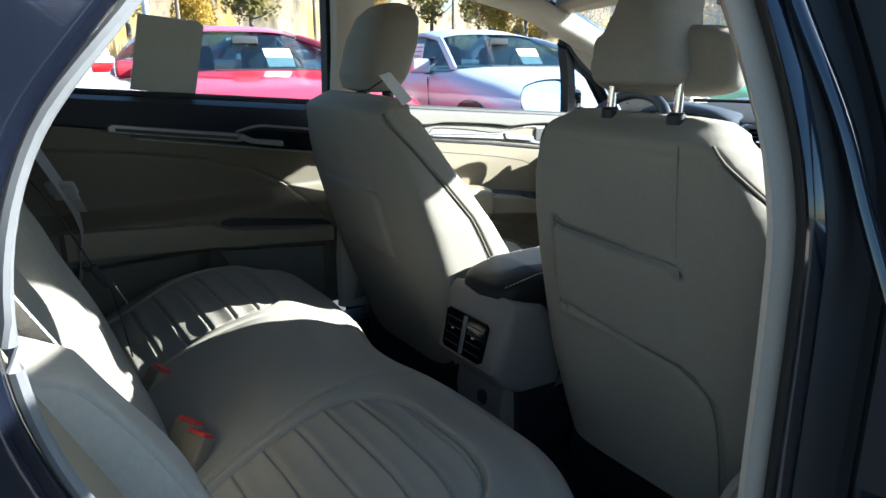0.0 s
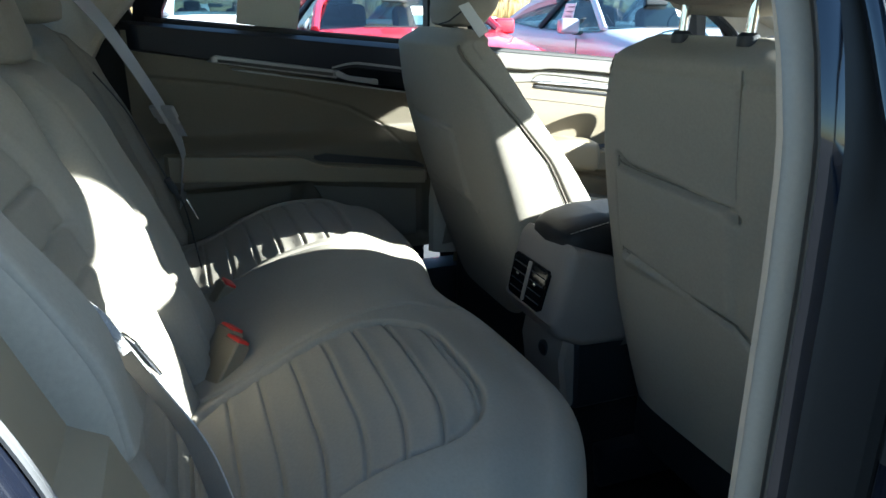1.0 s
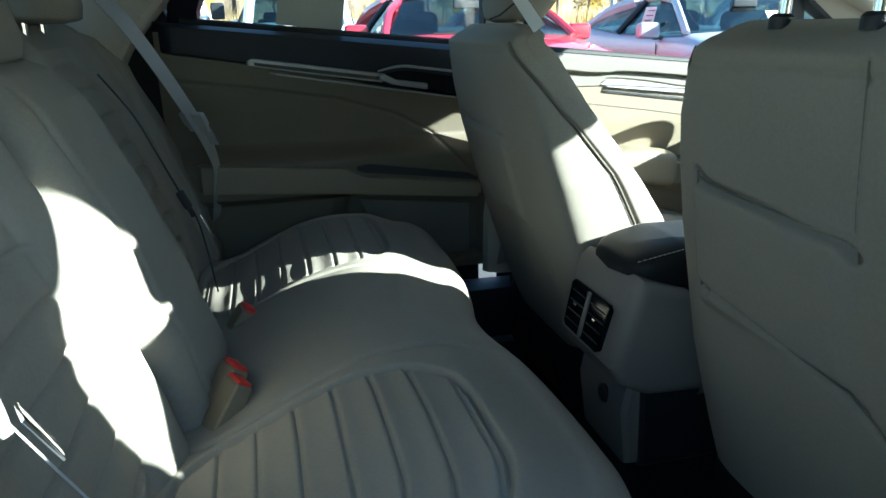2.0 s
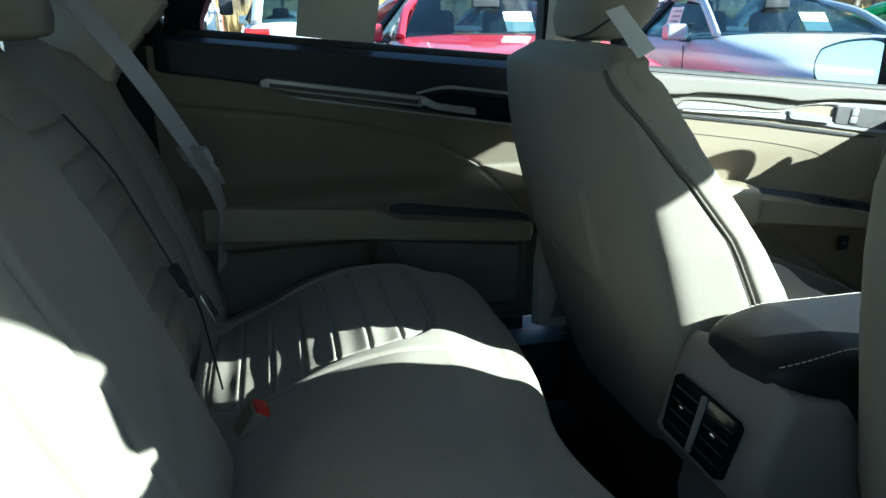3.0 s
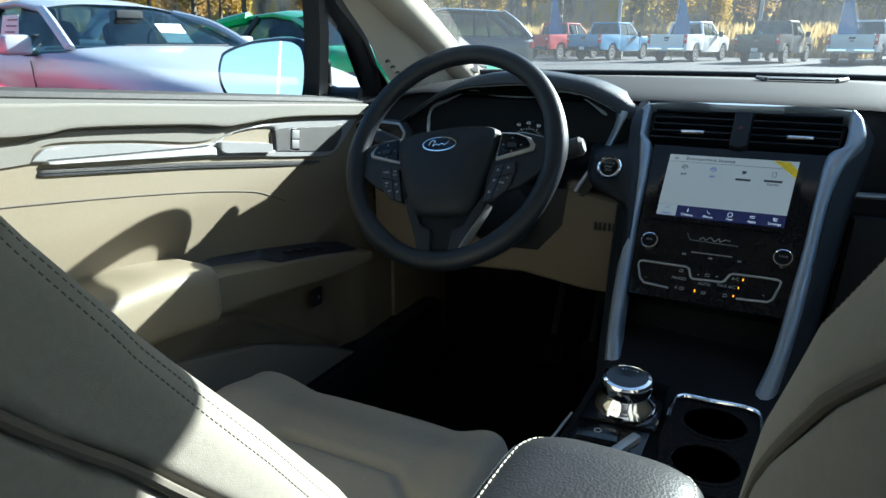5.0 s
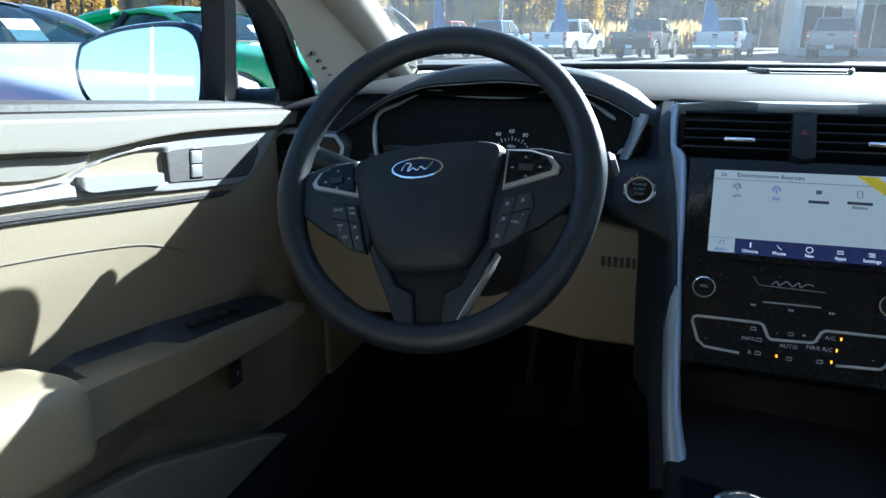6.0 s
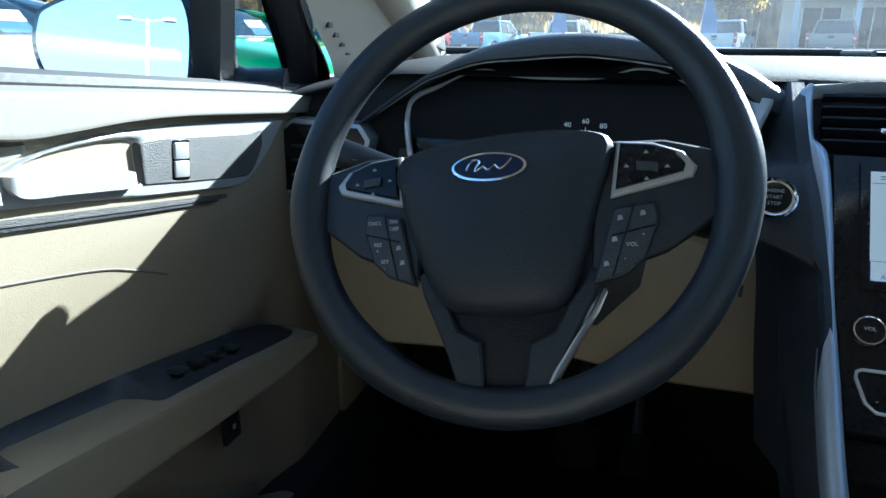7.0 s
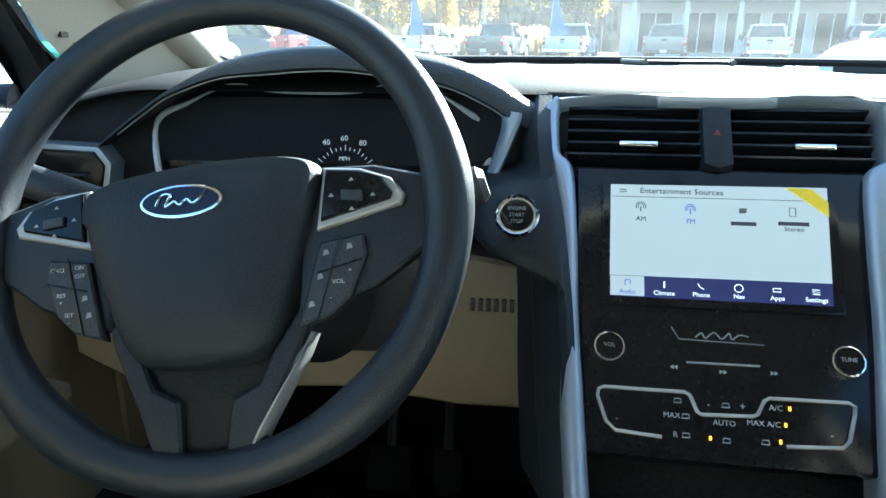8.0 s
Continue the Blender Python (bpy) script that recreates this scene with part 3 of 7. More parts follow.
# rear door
# the door beige darkened evenly, partly for the deep shade on this door
DARKBEIGE = mat("shade-darkened beige rear door vinyl", (0.115, 0.098, 0.068), 0.55, vary=0.08, bump=0.25, bscale=500)
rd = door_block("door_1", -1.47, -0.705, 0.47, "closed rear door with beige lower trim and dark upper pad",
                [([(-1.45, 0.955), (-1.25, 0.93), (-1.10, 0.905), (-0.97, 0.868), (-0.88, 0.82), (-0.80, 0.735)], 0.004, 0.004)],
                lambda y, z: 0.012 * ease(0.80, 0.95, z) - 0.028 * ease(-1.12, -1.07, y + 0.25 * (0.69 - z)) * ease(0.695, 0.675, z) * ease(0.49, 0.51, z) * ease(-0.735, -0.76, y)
                + 0.045 * ease(0.82, 0.77, z) * ease(0.675, 0.70, z) * ease(-0.73, -0.76, y), DARKBEIGE)
rsill = lambda y: sill_z(y) + 0.0
strip("upper_pad", -1.47, -0.705, curve_fn((-1.50, 1.015), (-1.30, 0.985), (-1.0, 0.93), (-0.79, 0.894), (-0.70, 0.885)), rsill, 0.030, NAVYPAD, rd, "dark blue-black upper pad", 80, 20)
strip("spear", -1.30, -0.99, lerp((-1.30, 0.985), (-1.25, 0.976), (-0.99, 0.937)), lerp((-1.30, 0.990), (-1.28, 1.002), (-1.0, 0.963), (-0.99, 0.962)), 0.038, SILVER, rd, "satin silver trim spear")
strip("spear_insert", -1.285, -1.0, lerp((-1.30, 0.987), (-1.0, 0.944)), lerp((-1.30, 0.996), (-1.0, 0.955)), 0.041, DARKCHROME, rd)
strip("trim_line", -1.02, -0.705, curve_fn((-1.02, 0.962), (-0.96, 0.972), (-0.90, 0.967), (-0.70, 0.94)), curve_fn((-1.02, 0.966), (-0.96, 0.979), (-0.90, 0.974), (-0.70, 0.947)), 0.037, SILVER, rd)
strip("handle_cup", -1.0, -0.705, curve_fn((-1.0, 0.937), (-0.9, 0.918), (-0.70, 0.885)), curve_fn((-1.0, 0.961), (-0.96, 0.970), (-0.90, 0.965), (-0.70, 0.938)), 0.034, GLOSSBLACK, rd, "gloss black handle cup")
strip("handle", -1.012, -0.895, lerp((-1.02, 0.952), (-0.98, 0.936), (-0.89, 0.921)), lerp((-1.02, 0.956), (-1.0, 0.963), (-0.97, 0.948), (-0.89, 0.937)), 0.052, SILVER, rd, "satin silver door handle")
strip("trim_line", -1.25, -0.705, lerp((-1.30, 0.974), (-0.70, 0.880)), lerp((-1.30, 0.978), (-0.70, 0.885)), 0.036, SILVER, rd)
strip("pull_slot", -1.08, -0.765, lerp((-1.08, 0.752), (-1.05, 0.738), (-0.76, 0.702)), lerp((-1.08, 0.757), (-1.04, 0.765), (-0.80, 0.728), (-0.76, 0.705)), 0.049, BLACK, rd, "black pull slot")
strip("armrest", -1.43, -0.755, lerp((-1.43, 0.715), (-1.08, 0.69), (-0.755, 0.66)), lerp((-1.43, 0.79), (-1.10, 0.764), (-1.05, 0.738), (-0.755, 0.702)), 0.062, BEIGE_SOFT, rd, "padded beige armrest", 80, 20)
part("speaker_grille", prism([(side_x(-0.9) - 0.02, y, z) for y, z in ((-1.06, 0.665), (-0.78, 0.635), (-0.78, 0.505), (-0.98, 0.515))], (1, 0, 0), 0.006, 0.003), mat("brown door pocket plastic", (0.17, 0.155, 0.125), 0.7, bump=0.4), rd, "darker lower pocket panel")
part("lock_rod", lathe([(0.004, 0), (0.004, 0.012), (0.002, 0.014)], (side_x(-0.74) + 0.01, -0.735, sill_z(-0.735) - 0.004), n=12), BLACK, rd)

# front door
fd = door_block("door_2", -0.66, 0.44, 0.40, "closed driver's door with beige trim, silver spear and armrest",
                [([(-0.33, 0.66), (-0.10, 0.60), (0.10, 0.47), (0.2, 0.41)], 0.006, 0.008)],
                lambda y, z: 0.010 * ease(0.72, 0.83, z) - 0.02 * ease(0.60, 0.52, z - 0.25 * (y + 0.2)) * ease(0.30, 0.2, y), BEIGE)
fsill = lambda y: sill_z(y)
BEZEL_TOP = curve_fn((-0.445, 0.915), (-0.432, 0.927), (-0.405, 0.933), (-0.30, 0.922), (-0.20, 0.906), (-0.16, 0.904), (-0.144, 0.906), (-0.12, 0.912), (-0.091, 0.917), (-0.06, 0.919), (-0.015, 0.919), (0.075, 0.915), (0.191, 0.906), (0.272, 0.899))
BEZEL_LOW = lerp((-0.445, 0.914), (-0.30, 0.897), (-0.20, 0.883), (-0.096, 0.869), (0.0, 0.854), (0.129, 0.835), (0.155, 0.833), (0.17, 0.836), (0.191, 0.845), (0.222, 0.863), (0.251, 0.886), (0.272, 0.898))
PAD_LOW = curve_fn((-0.66, 0.972), (-0.50, 0.948), (-0.42, 0.944), (-0.39, 0.947), (-0.30, 0.941), (-0.19, 0.930), (-0.13, 0.921), (-0.09, 0.9205), (-0.015, 0.922), (0.075, 0.918), (0.25, 0.903), (0.42, 0.889))
strip("upper_pad", -0.66, 0.40, PAD_LOW, fsill, 0.026, GREYPAD, fd, "grey soft upper pad", 100, 20)
strip("scoop", -0.66, -0.10, lambda y: np.where(y < -0.44, 0.912 + 0.1 * np.minimum(0, y + 0.5), BEZEL_TOP(y)), PAD_LOW, 0.0135, GREYPAD, fd, "shallow grey scoop above the spear", 70, 10)
q = smooth_line([(-0.60, 0.884), (-0.484, 0.873), (-0.34, 0.855), (-0.21, 0.836), (-0.13, 0.822), (-0.06, 0.807), (-0.02, 0.793), (0.024, 0.774)], 60)
part("trim_seam", tube([(side_x(y) + 0.010 * float(ease(0.72, 0.83, z)) + 0.0004, y, z) for y, z in q], 0.0011, 6), DARKSEAM, fd, "thin brown seam")
# the bezel is one silver piece with a hollow behind the handle
yy = np.linspace(-0.445, 0.272, 220)
aa = np.linspace(0, 1, 50)
zl, zh = BEZEL_LOW(yy), BEZEL_TOP(yy)
zg = zl[:, None] + (zh - zl)[:, None] * aa[None]
rim_in = np.clip(np.minimum(zg - zl[:, None], zh[:, None] - zg) / 0.004, 0, 1) ** 0.5
hollow_top = np.interp(yy, [-0.14, -0.129, -0.104, -0.074, -0.041, -0.008], [0.900, 0.9065, 0.9115, 0.9135, 0.9135, 0.911])
hollow_low = np.interp(yy, [-0.14, -0.134, -0.095, -0.05, -0.02], [0.900, 0.884, 0.878, 0.872, 0.868])
hollow = ease(0, 0.007, hollow_top[:, None] - zg) * ease(0, 0.004, zg - hollow_low[:, None]) * ease(-0.142, -0.115, yy)[:, None] * ease(0.004, -0.03, yy)[:, None]
xg = side_x(yy)[:, None] - 0.004 + 0.019 * rim_in - 0.019 * hollow
sheet("spear", np.stack([xg, np.repeat(yy[:, None], 50, 1), zg], -1), SILVER, fd, "satin silver trim spear with a handle hollow", smooth=50)
strip("insert", -0.012, 0.212, curve_fn((-0.012, 0.8635), (0.064, 0.851), (0.15, 0.839), (0.177, 0.842), (0.205, 0.874), (0.212, 0.884)), curve_fn((-0.012, 0.909), (0.023, 0.9105), (0.101, 0.904), (0.20, 0.894), (0.212, 0.888)), 0.0168, DARKCHROME, fd, "grained grey insert round the lock switch", 90, 16)
strip("spear_blade", -0.43, -0.137, lerp((-0.43, 0.912), (-0.20, 0.8875), (-0.137, 0.8795)), lerp((-0.43, 0.916), (-0.20, 0.8995), (-0.15, 0.897), (-0.137, 0.883)), 0.0180, mat("dotted silver plate", (0.36, 0.36, 0.365), 0.42, 0.35, vary=0.10, scale=160, bump=0.3, bscale=1500), fd, "finely dotted silver lower blade")
strip("trim_gap", -0.43, -0.15, lerp((-0.43, 0.9165), (-0.20, 0.8998), (-0.15, 0.8975)), lerp((-0.43, 0.918), (-0.20, 0.9015), (-0.15, 0.8992)), 0.0162, RUBBER, fd)
strip("handle", -0.146, -0.013, curve_fn((-0.146, 0.8995), (-0.134, 0.8825), (-0.095, 0.8765), (-0.05, 0.8705), (-0.022, 0.8675), (-0.013, 0.872)), curve_fn((-0.146, 0.9025), (-0.13, 0.902), (-0.09, 0.896), (-0.053, 0.8905), (-0.013, 0.883)), 0.0215, SILVER, fd, "satin silver door handle", 60, 18)
part("lock_frame", boxed((side_x(0.05) + 0.0155, 0.049, 0.8815), (0.005, 0.026, 0.038), 0.002, Matrix.Rotation(radians(-7), 4, "X")), CHROME, fd, "chrome frame of the lock switch")
for dz in (-0.0085, 0.0085):
    part("lock_button", boxed((side_x(0.05) + 0.0178, 0.049 + 0.12 * dz, 0.8815 + dz), (0.004, 0.020, 0.0155), 0.0015, Matrix.Rotation(radians(-7), 4, "X")), SILVER, fd)
strip("trim_line", -0.45, 0.15, lerp((-0.45, 0.9045), (-0.20, 0.873), (0.0, 0.844), (0.13, 0.826), (0.15, 0.824)), lerp((-0.45, 0.909), (-0.20, 0.8795), (0.0, 0.8505), (0.13, 0.8315), (0.15, 0.829)), 0.0125, DARKCHROME, fd, "dark line under the spear")
strip("trim_line", -0.45, 0.13, lerp((-0.45, 0.901), (-0.20, 0.8705), (0.0, 0.8415), (0.13, 0.824)), lerp((-0.45, 0.9045), (-0.20, 0.873), (0.0, 0.844), (0.13, 0.826)), 0.0135, BLACK, fd)
# armrest: a padded block behind, a long pull ledge in front
yy = np.linspace(-0.62, -0.232, 50)
th = np.linspace(0, 2 * np.pi, 40, endpoint=False)
ex = np.sign(np.cos(th)) * np.abs(np.cos(th)) ** 0.4
ey = np.sign(np.sin(th)) * np.abs(np.sin(th)) ** 0.45
k = np.minimum(ease(-0.231, -0.250, yy), 1) ** 0.4
cz, hh, hd = 0.712 - 0.012 * ease(-0.35, -0.24, yy), 0.046 * (0.7 + 0.3 * k), 0.066 * (0.75 + 0.25 * k)
sheet("armrest", np.stack([(side_x(yy) + 0.026)[:, None] + hd[:, None] * ex, np.repeat(yy[:, None], 40, 1), cz[:, None] + hh[:, None] * ey], -1), BEIGE_SOFT, fd, "padded beige armrest with pale stitching", around=True)
LEDGE_TOP = curve_fn((-0.26, 0.722), (-0.18, 0.712), (-0.06, 0.690), (0.10, 0.660), (0.24, 0.626), (0.27, 0.617))
strip("pull_ledge", -0.255, 0.265, curve_fn((-0.26, 0.648), (-0.18, 0.645), (0.0, 0.622), (0.15, 0.605), (0.27, 0.607)), LEDGE_TOP, 0.055, BEIGE_SOFT, fd, "beige pull ledge", 70, 20)
yy = np.linspace(-0.22, 0.235, 60)
low = LEDGE_TOP(yy) - 0.007
high = np.interp(yy, [-0.22, -0.17, -0.054, 0.13, 0.20, 0.235], [0.716, 0.722, 0.704, 0.668, 0.648, 0.632])
pocket = 0.014 * ease(-0.19, -0.175, yy) * ease(-0.045, -0.07, yy)
rows = []
for f in np.linspace(0, 1, 14):
    rows.append(np.stack([side_x(yy) + 0.001 + 0.047 * f, yy, high + (low - high) * f - pocket * math.sin(math.pi * f) ** 0.5], -1))
sheet("switch_plate", np.array(rows), BLACK, fd, "black window switch plate with a pull cup")
for i in range(4):
    y = 0.0 + 0.030 * i
    part("window_switch", boxed((side_x(y) + 0.025, y, float(np.interp(y, [-0.06, 0.24], [0.699, 0.642]))), (0.014, 0.017, 0.004), 0.001, Matrix.Rotation(radians(-11), 4, "X")), BLACK, fd)
part("tailgate_button", boxed((side_x(0.10) + 0.008, 0.100, 0.563), (0.006, 0.030, 0.036), 0.002), BLACK, fd, "black button plate low on the door")
part("tailgate_key", boxed((side_x(0.10) + 0.011, 0.102, 0.563), (0.003, 0.005, 0.006), 0.001), SILVER, fd)
part("lower_pocket", prism([(side_x(0) - 0.005, y, z) for y, z in ((-0.33, 0.60), (-0.10, 0.545), (0.12, 0.45), (0.2, 0.405), (-0.6, 0.405), (-0.6, 0.62))], (1, 0, 0), 0.03, 0.01, 3), mat("shaded brown pocket plastic", (0.20, 0.185, 0.15), 0.7, bump=0.4), fd, "dark beige map pocket")


# ---- car shell ----
shell = thing("car_body", "dark navy sedan body shell with pale trim inside", "car body", (CX, -0.4, 0.2), kind="structure")


def lean_x(z):
    """The side glass on the driver's side leans in."""
    return -0.76 + 0.42 * (z - 0.95)


def side_pt(s, y, z, inn=0.0):
    x = lean_x(z) + inn
    return (x, y, z) if s > 0 else (mirror_x(x), y, z)


def bar(name, pts, wide, thick, material, s=1, label="", facing=(1, 0, 0.3)):
    p = [side_pt(s, *q) for q in pts]
    sheet(name, ribbon(p, wide, thick, (facing[0] * s, facing[1], facing[2])), material, shell, label, around=True, smooth=30)


for s in (1, -1):
    # roof rails, A pillars and their pale trim
    top = [(0.95, 0.925), (0.77, 0.958), (0.37, 1.095), (-0.02, 1.226), (-0.30, 1.303), (-0.75, 1.35), (-1.2, 1.315), (-1.6, 1.19), (-1.85, 1.05)]
    p = [side_pt(s, y, z, 0.045) for y, z in top]
    part("side_rail", tube(smooth_line(p, 60), 0.045, 14, flat=0.8), HEADLINER, shell, "pale roof rail and pillar trim")
    p = [side_pt(s, y, z + 0.045, -0.015) for y, z in top]
    part("roof_edge", tube(smooth_line(p, 60), 0.032, 12), NAVY, shell, "dark navy roof edge")
    bar("mirror_pillar", [(0.198, 0.90), (0.187, 0.94), (0.14, 1.045), (0.105, 1.11), (0.07, 1.17)], 0.042, 0.03, BLACK, s)
    edge = smooth_line([(0.405, 0.905), (0.385, 0.93), (0.335, 0.985), (0.265, 1.042), (0.185, 1.088), (0.075, 1.152)], 24).tolist() + smooth_line([(0.04, 1.185), (0.126, 1.122), (0.25, 1.055), (0.316, 1.010), (0.407, 0.957), (0.46, 0.905)], 24).tolist()
    part("window_frame", prism([side_pt(s, y, z, 0.028) for y, z in edge], (-s, 0, 0), 0.045, 0.006, 3), BLACK, shell, "dark front window frame")
    face = smooth_line([(0.47, 0.90), (0.409, 0.958), (0.318, 1.011), (0.252, 1.056), (0.128, 1.124), (0.03, 1.19)], 30)
    ridge = smooth_line([(0.82, 0.93), (0.70, 0.975), (0.56, 1.03), (0.42, 1.09), (0.25, 1.15), (0.08, 1.21)], 30)
    rows = []
    for a in np.linspace(0, 1, 12):
        q = face + (ridge - face) * a
        rows.append([side_pt(s, y, z, 0.03 + 0.035 * math.sin(a * math.pi / 2)) for y, z in q])
    sheet("pillar_trim", np.array(rows), HEADLINER, shell, "pale windshield pillar trim")
for i in range(4):
    for j in range(2):
        y, z = 0.352 + 0.028 * i + 0.03 * j, 1.008 - 0.012 * i + 0.010 * j
        part("speaker_slot", boxed(side_pt(1, y, z, 0.036), (0.005, 0.013, 0.007), 0.001), BLACK, shell)
# B pillar on the driver's side and the belt rails
bar("window_post", [(-0.715, 1.0), (-0.735, 1.13), (-0.775, 1.36)], 0.045, 0.03, RUBBER, 1)
bar("window_post", [(-0.655, 0.98), (-0.675, 1.13), (-0.715, 1.36)], 0.03, 0.03, RUBBER, 1)
part("pillar_trim", tube(smooth_line([(-0.69, -0.685, 0.45), (-0.70, -0.68, 0.8), (-0.69, -0.685, 1.0), (-0.635, -0.70, 1.15), (-0.56, -0.73, 1.35)], 30), [0.06] * 30, 12, flat=0.55, up=(1, 0, 0)), HEADLINER, shell, "pale centre pillar trim")
# rear quarter on the driver's side
part("quarter_trim", prism([(-0.60, y, z) for y, z in ((-1.51, 1.03), (-1.54, 0.98), (-1.54, 0.75), (-1.9, 0.75), (-1.95, 1.05), (-1.7, 1.13), (-1.45, 1.24), (-1.43, 1.12))], (-1, 0, 0), 0.16, 0.03, 3), HEADLINER, shell, "pale rear quarter trim")
part("rear_door_gap", tube(smooth_line([(-0.685, -1.47, 1.03), (-0.69, -1.445, 0.94), (-0.69, -1.40, 0.80), (-0.69, -1.355, 0.66), (-0.69, -1.33, 0.56)], 30), 0.016, 8), RUBBER, shell, "dark door gap seal")
# backing added to close the gap, black in place of the shade inside
part("gap_backing", prism([(-0.70, y, z) for y, z in ((-1.40, 0.30), (-1.41, 1.0), (-1.45, 1.10), (-2.0, 1.04), (-2.0, 0.30))], (-1, 0, 0), 0.06, 0.01), RUBBER, shell, "added black backing behind the rear door gap")
bar("window_post", [(-1.44, 0.95), (-1.415, 1.07), (-1.39, 1.14), (-1.28, 1.31)], 0.06, 0.035, NAVYPAD, 1)
part("belt_seal", tube([side_pt(1, y, sill_z(y) + 0.002, 0.02) for y in np.linspace(-1.42, 0.40, 40)], 0.011, 10), RUBBER, shell)
# roof and headliner
yy = np.linspace(0.02, -1.75, 50)
xx = np.linspace(-1, 1, 40)
rz = np.interp(yy, [-1.75, -1.4, -0.9, -0.4, -0.1, 0.02], [1.205, 1.305, 1.37, 1.375, 1.325, 1.288])
half = np.interp(yy, [-1.75, -1.0, -0.3, 0.02], [0.48, 0.54, 0.55, 0.54])
P = np.stack([CX + half[:, None] * xx[None], np.repeat(yy[:, None], 40, 1), rz[:, None] + 0.045 * (1 - np.abs(xx[None]) ** 2.5)], -1)
tagged(sheet("ceiling", P, HEADLINER), "pale woven headliner", "ceiling", kind="structure")
P2 = P.copy()
P2[..., 2] += 0.035
P2[..., 0] = CX + (P2[..., 0] - CX) * 1.08
sheet("roof_skin", P2, NAVY, shell, "dark navy roof skin")
part("header", tube([(x, 0.03 - 0.05 * ((x - CX) / 0.6) ** 2, 1.325 - 0.05 * ((x - CX) / 0.6) ** 2) for x in np.linspace(-0.6, 0.56, 24)], 0.03, 10), HEADLINER, shell)
for x0 in (-0.36, 0.32):
    vis = thing("sun_visor", "pale folded-up sun visor under the headliner", "sun visor", (x0, -0.06, 1.35), "sun visors")
    part("flap", boxed((x0, -0.10, 1.35), (0.40, 0.15, 0.014), 0.008, Matrix.Rotation(radians(-14), 4, "X"), 3), HEADLINER, vis)
    part("rod", tube([(x0 - 0.17, -0.03, 1.343), (x0 + 0.17, -0.03, 1.343)], 0.005, 8), BLACK, vis)
# floor, sides and rear of the cabin
tagged(part("floor", boxed((CX, -0.45, 0.19), (1.46, 3.2, 0.04), 0.004), CARPET), "black carpeted car floor", "floor", kind="structure")
part("tunnel", prism([(x, -1.30, z) for x, z in ((-0.17, 0.2), (-0.14, 0.33), (-0.10, 0.37), (0.06, 0.37), (0.10, 0.33), (0.13, 0.2))], (0, 1, 0), 1.7, 0.01), CARPET, shell)
part("firewall", boxed((CX, 0.72, 0.55), (1.46, 0.05, 0.75), 0.01), CARPET, shell)
for s in (1, -1):
    part("kick_panel", prism([(-0.735 if s > 0 else mirror_x(-0.735), y, z) for y, z in ((0.42, 0.2), (0.42, 0.93), (0.80, 0.95), (0.80, 0.2))], (-s, 0, 0), 0.05, 0.01), BEIGE, shell, "beige kick panel")
    part("rocker", boxed((-0.74 if s > 0 else mirror_x(-0.74), -0.5, 0.30), (0.10, 2.2, 0.20), 0.03), BLACK, shell)
part("parcel_shelf", boxed((CX, -1.88, 1.0), (1.24, 0.5, 0.04), 0.01), HEADLINER, shell)
part("seat_bulkhead", boxed((CX, -1.72, 0.62), (1.3, 0.04, 0.72), 0.01), CARPET, shell)
part("hood", prism([(-0.78, y, z) for y, z in ((0.95, 0.93), (1.6, 0.90), (2.1, 0.80), (2.3, 0.65), (2.35, 0.3), (0.95, 0.3))], (1, 0, 0), 1.52, 0.06, 3), NAVY, shell, "dark navy bonnet")
part("trunk", prism([(-0.72, y, z) for y, z in ((-2.05, 1.03), (-2.6, 0.98), (-2.7, 0.8), (-2.7, 0.35), (-2.05, 0.35))], (1, 0, 0), 1.40, 0.06, 3), NAVY, shell)
# passenger side: closed front door, centre pillar, open rear door behind the pillar
pf = thing("door_3", "closed passenger door with beige trim", "car door", (0.68, -0.1, 0.4), kind="structure")
yy = np.linspace(-0.66, 0.44, 30)
a = np.linspace(0, 1, 16)
zz = 0.40 + (sill_z(yy)[:, None] - 0.40) * a[None]
sheet("panel", np.stack([np.repeat(mirror_x(side_x(yy))[:, None], 16, 1), np.repeat(yy[:, None], 16, 1), zz], -1), BEIGE, pf)
sheet("outer_skin", np.stack([np.repeat(mirror_x(side_x(yy) - 0.12)[:, None], 16, 1), np.repeat(yy[:, None], 16, 1), zz], -1), NAVY, pf)
# unseen triangle, added to cut the sun that reaches the rear bench
part("window_sun_block", prism([(0.655, y, z) for y, z in ((-0.69, 0.97), (-0.69, 1.17), (-0.60, 1.08), (-0.40, 0.99), (-0.40, 0.97))], (1, 0, 0), 0.03, 0.006), RUBBER, pf, "added dark corner that blocks sun through the window")
part("armrest", boxed((0.655, -0.25, 0.70), (0.07, 0.5, 0.07), 0.025, seg=3), BEIGE_SOFT, pf)
zz = np.linspace(0.26, 1.38, 40)
lean_in = 0.13 * ease(0.98, 1.38, zz)
back = np.interp(zz, [0.26, 0.6, 0.9, 1.03, 1.31], [-0.935, -0.95, -0.957, -0.965, -0.95])


def pillar(name, x0, x1, y0, set_back, material, label, grow=0.0):
    """A slice of the centre pillar between two widths, its rear edge set back."""
    rows = []
    for z, li, yb in zip(zz, lean_in, back):
        a, b, c, d = x0 - li - grow * ease(1.0, 1.31, z), x1 - li, yb + set_back, y0 + 0.14 * (1 - ease(0.90, 1.0, z))
        rows.append([(a + 0.012, c, z), (b - 0.012, c, z), (b, c + 0.012, z), (b, d, z), (a, d, z), (a, c + 0.012, z)])
    return sheet(name, np.array(rows), material, shell, label, around=True, smooth=50)


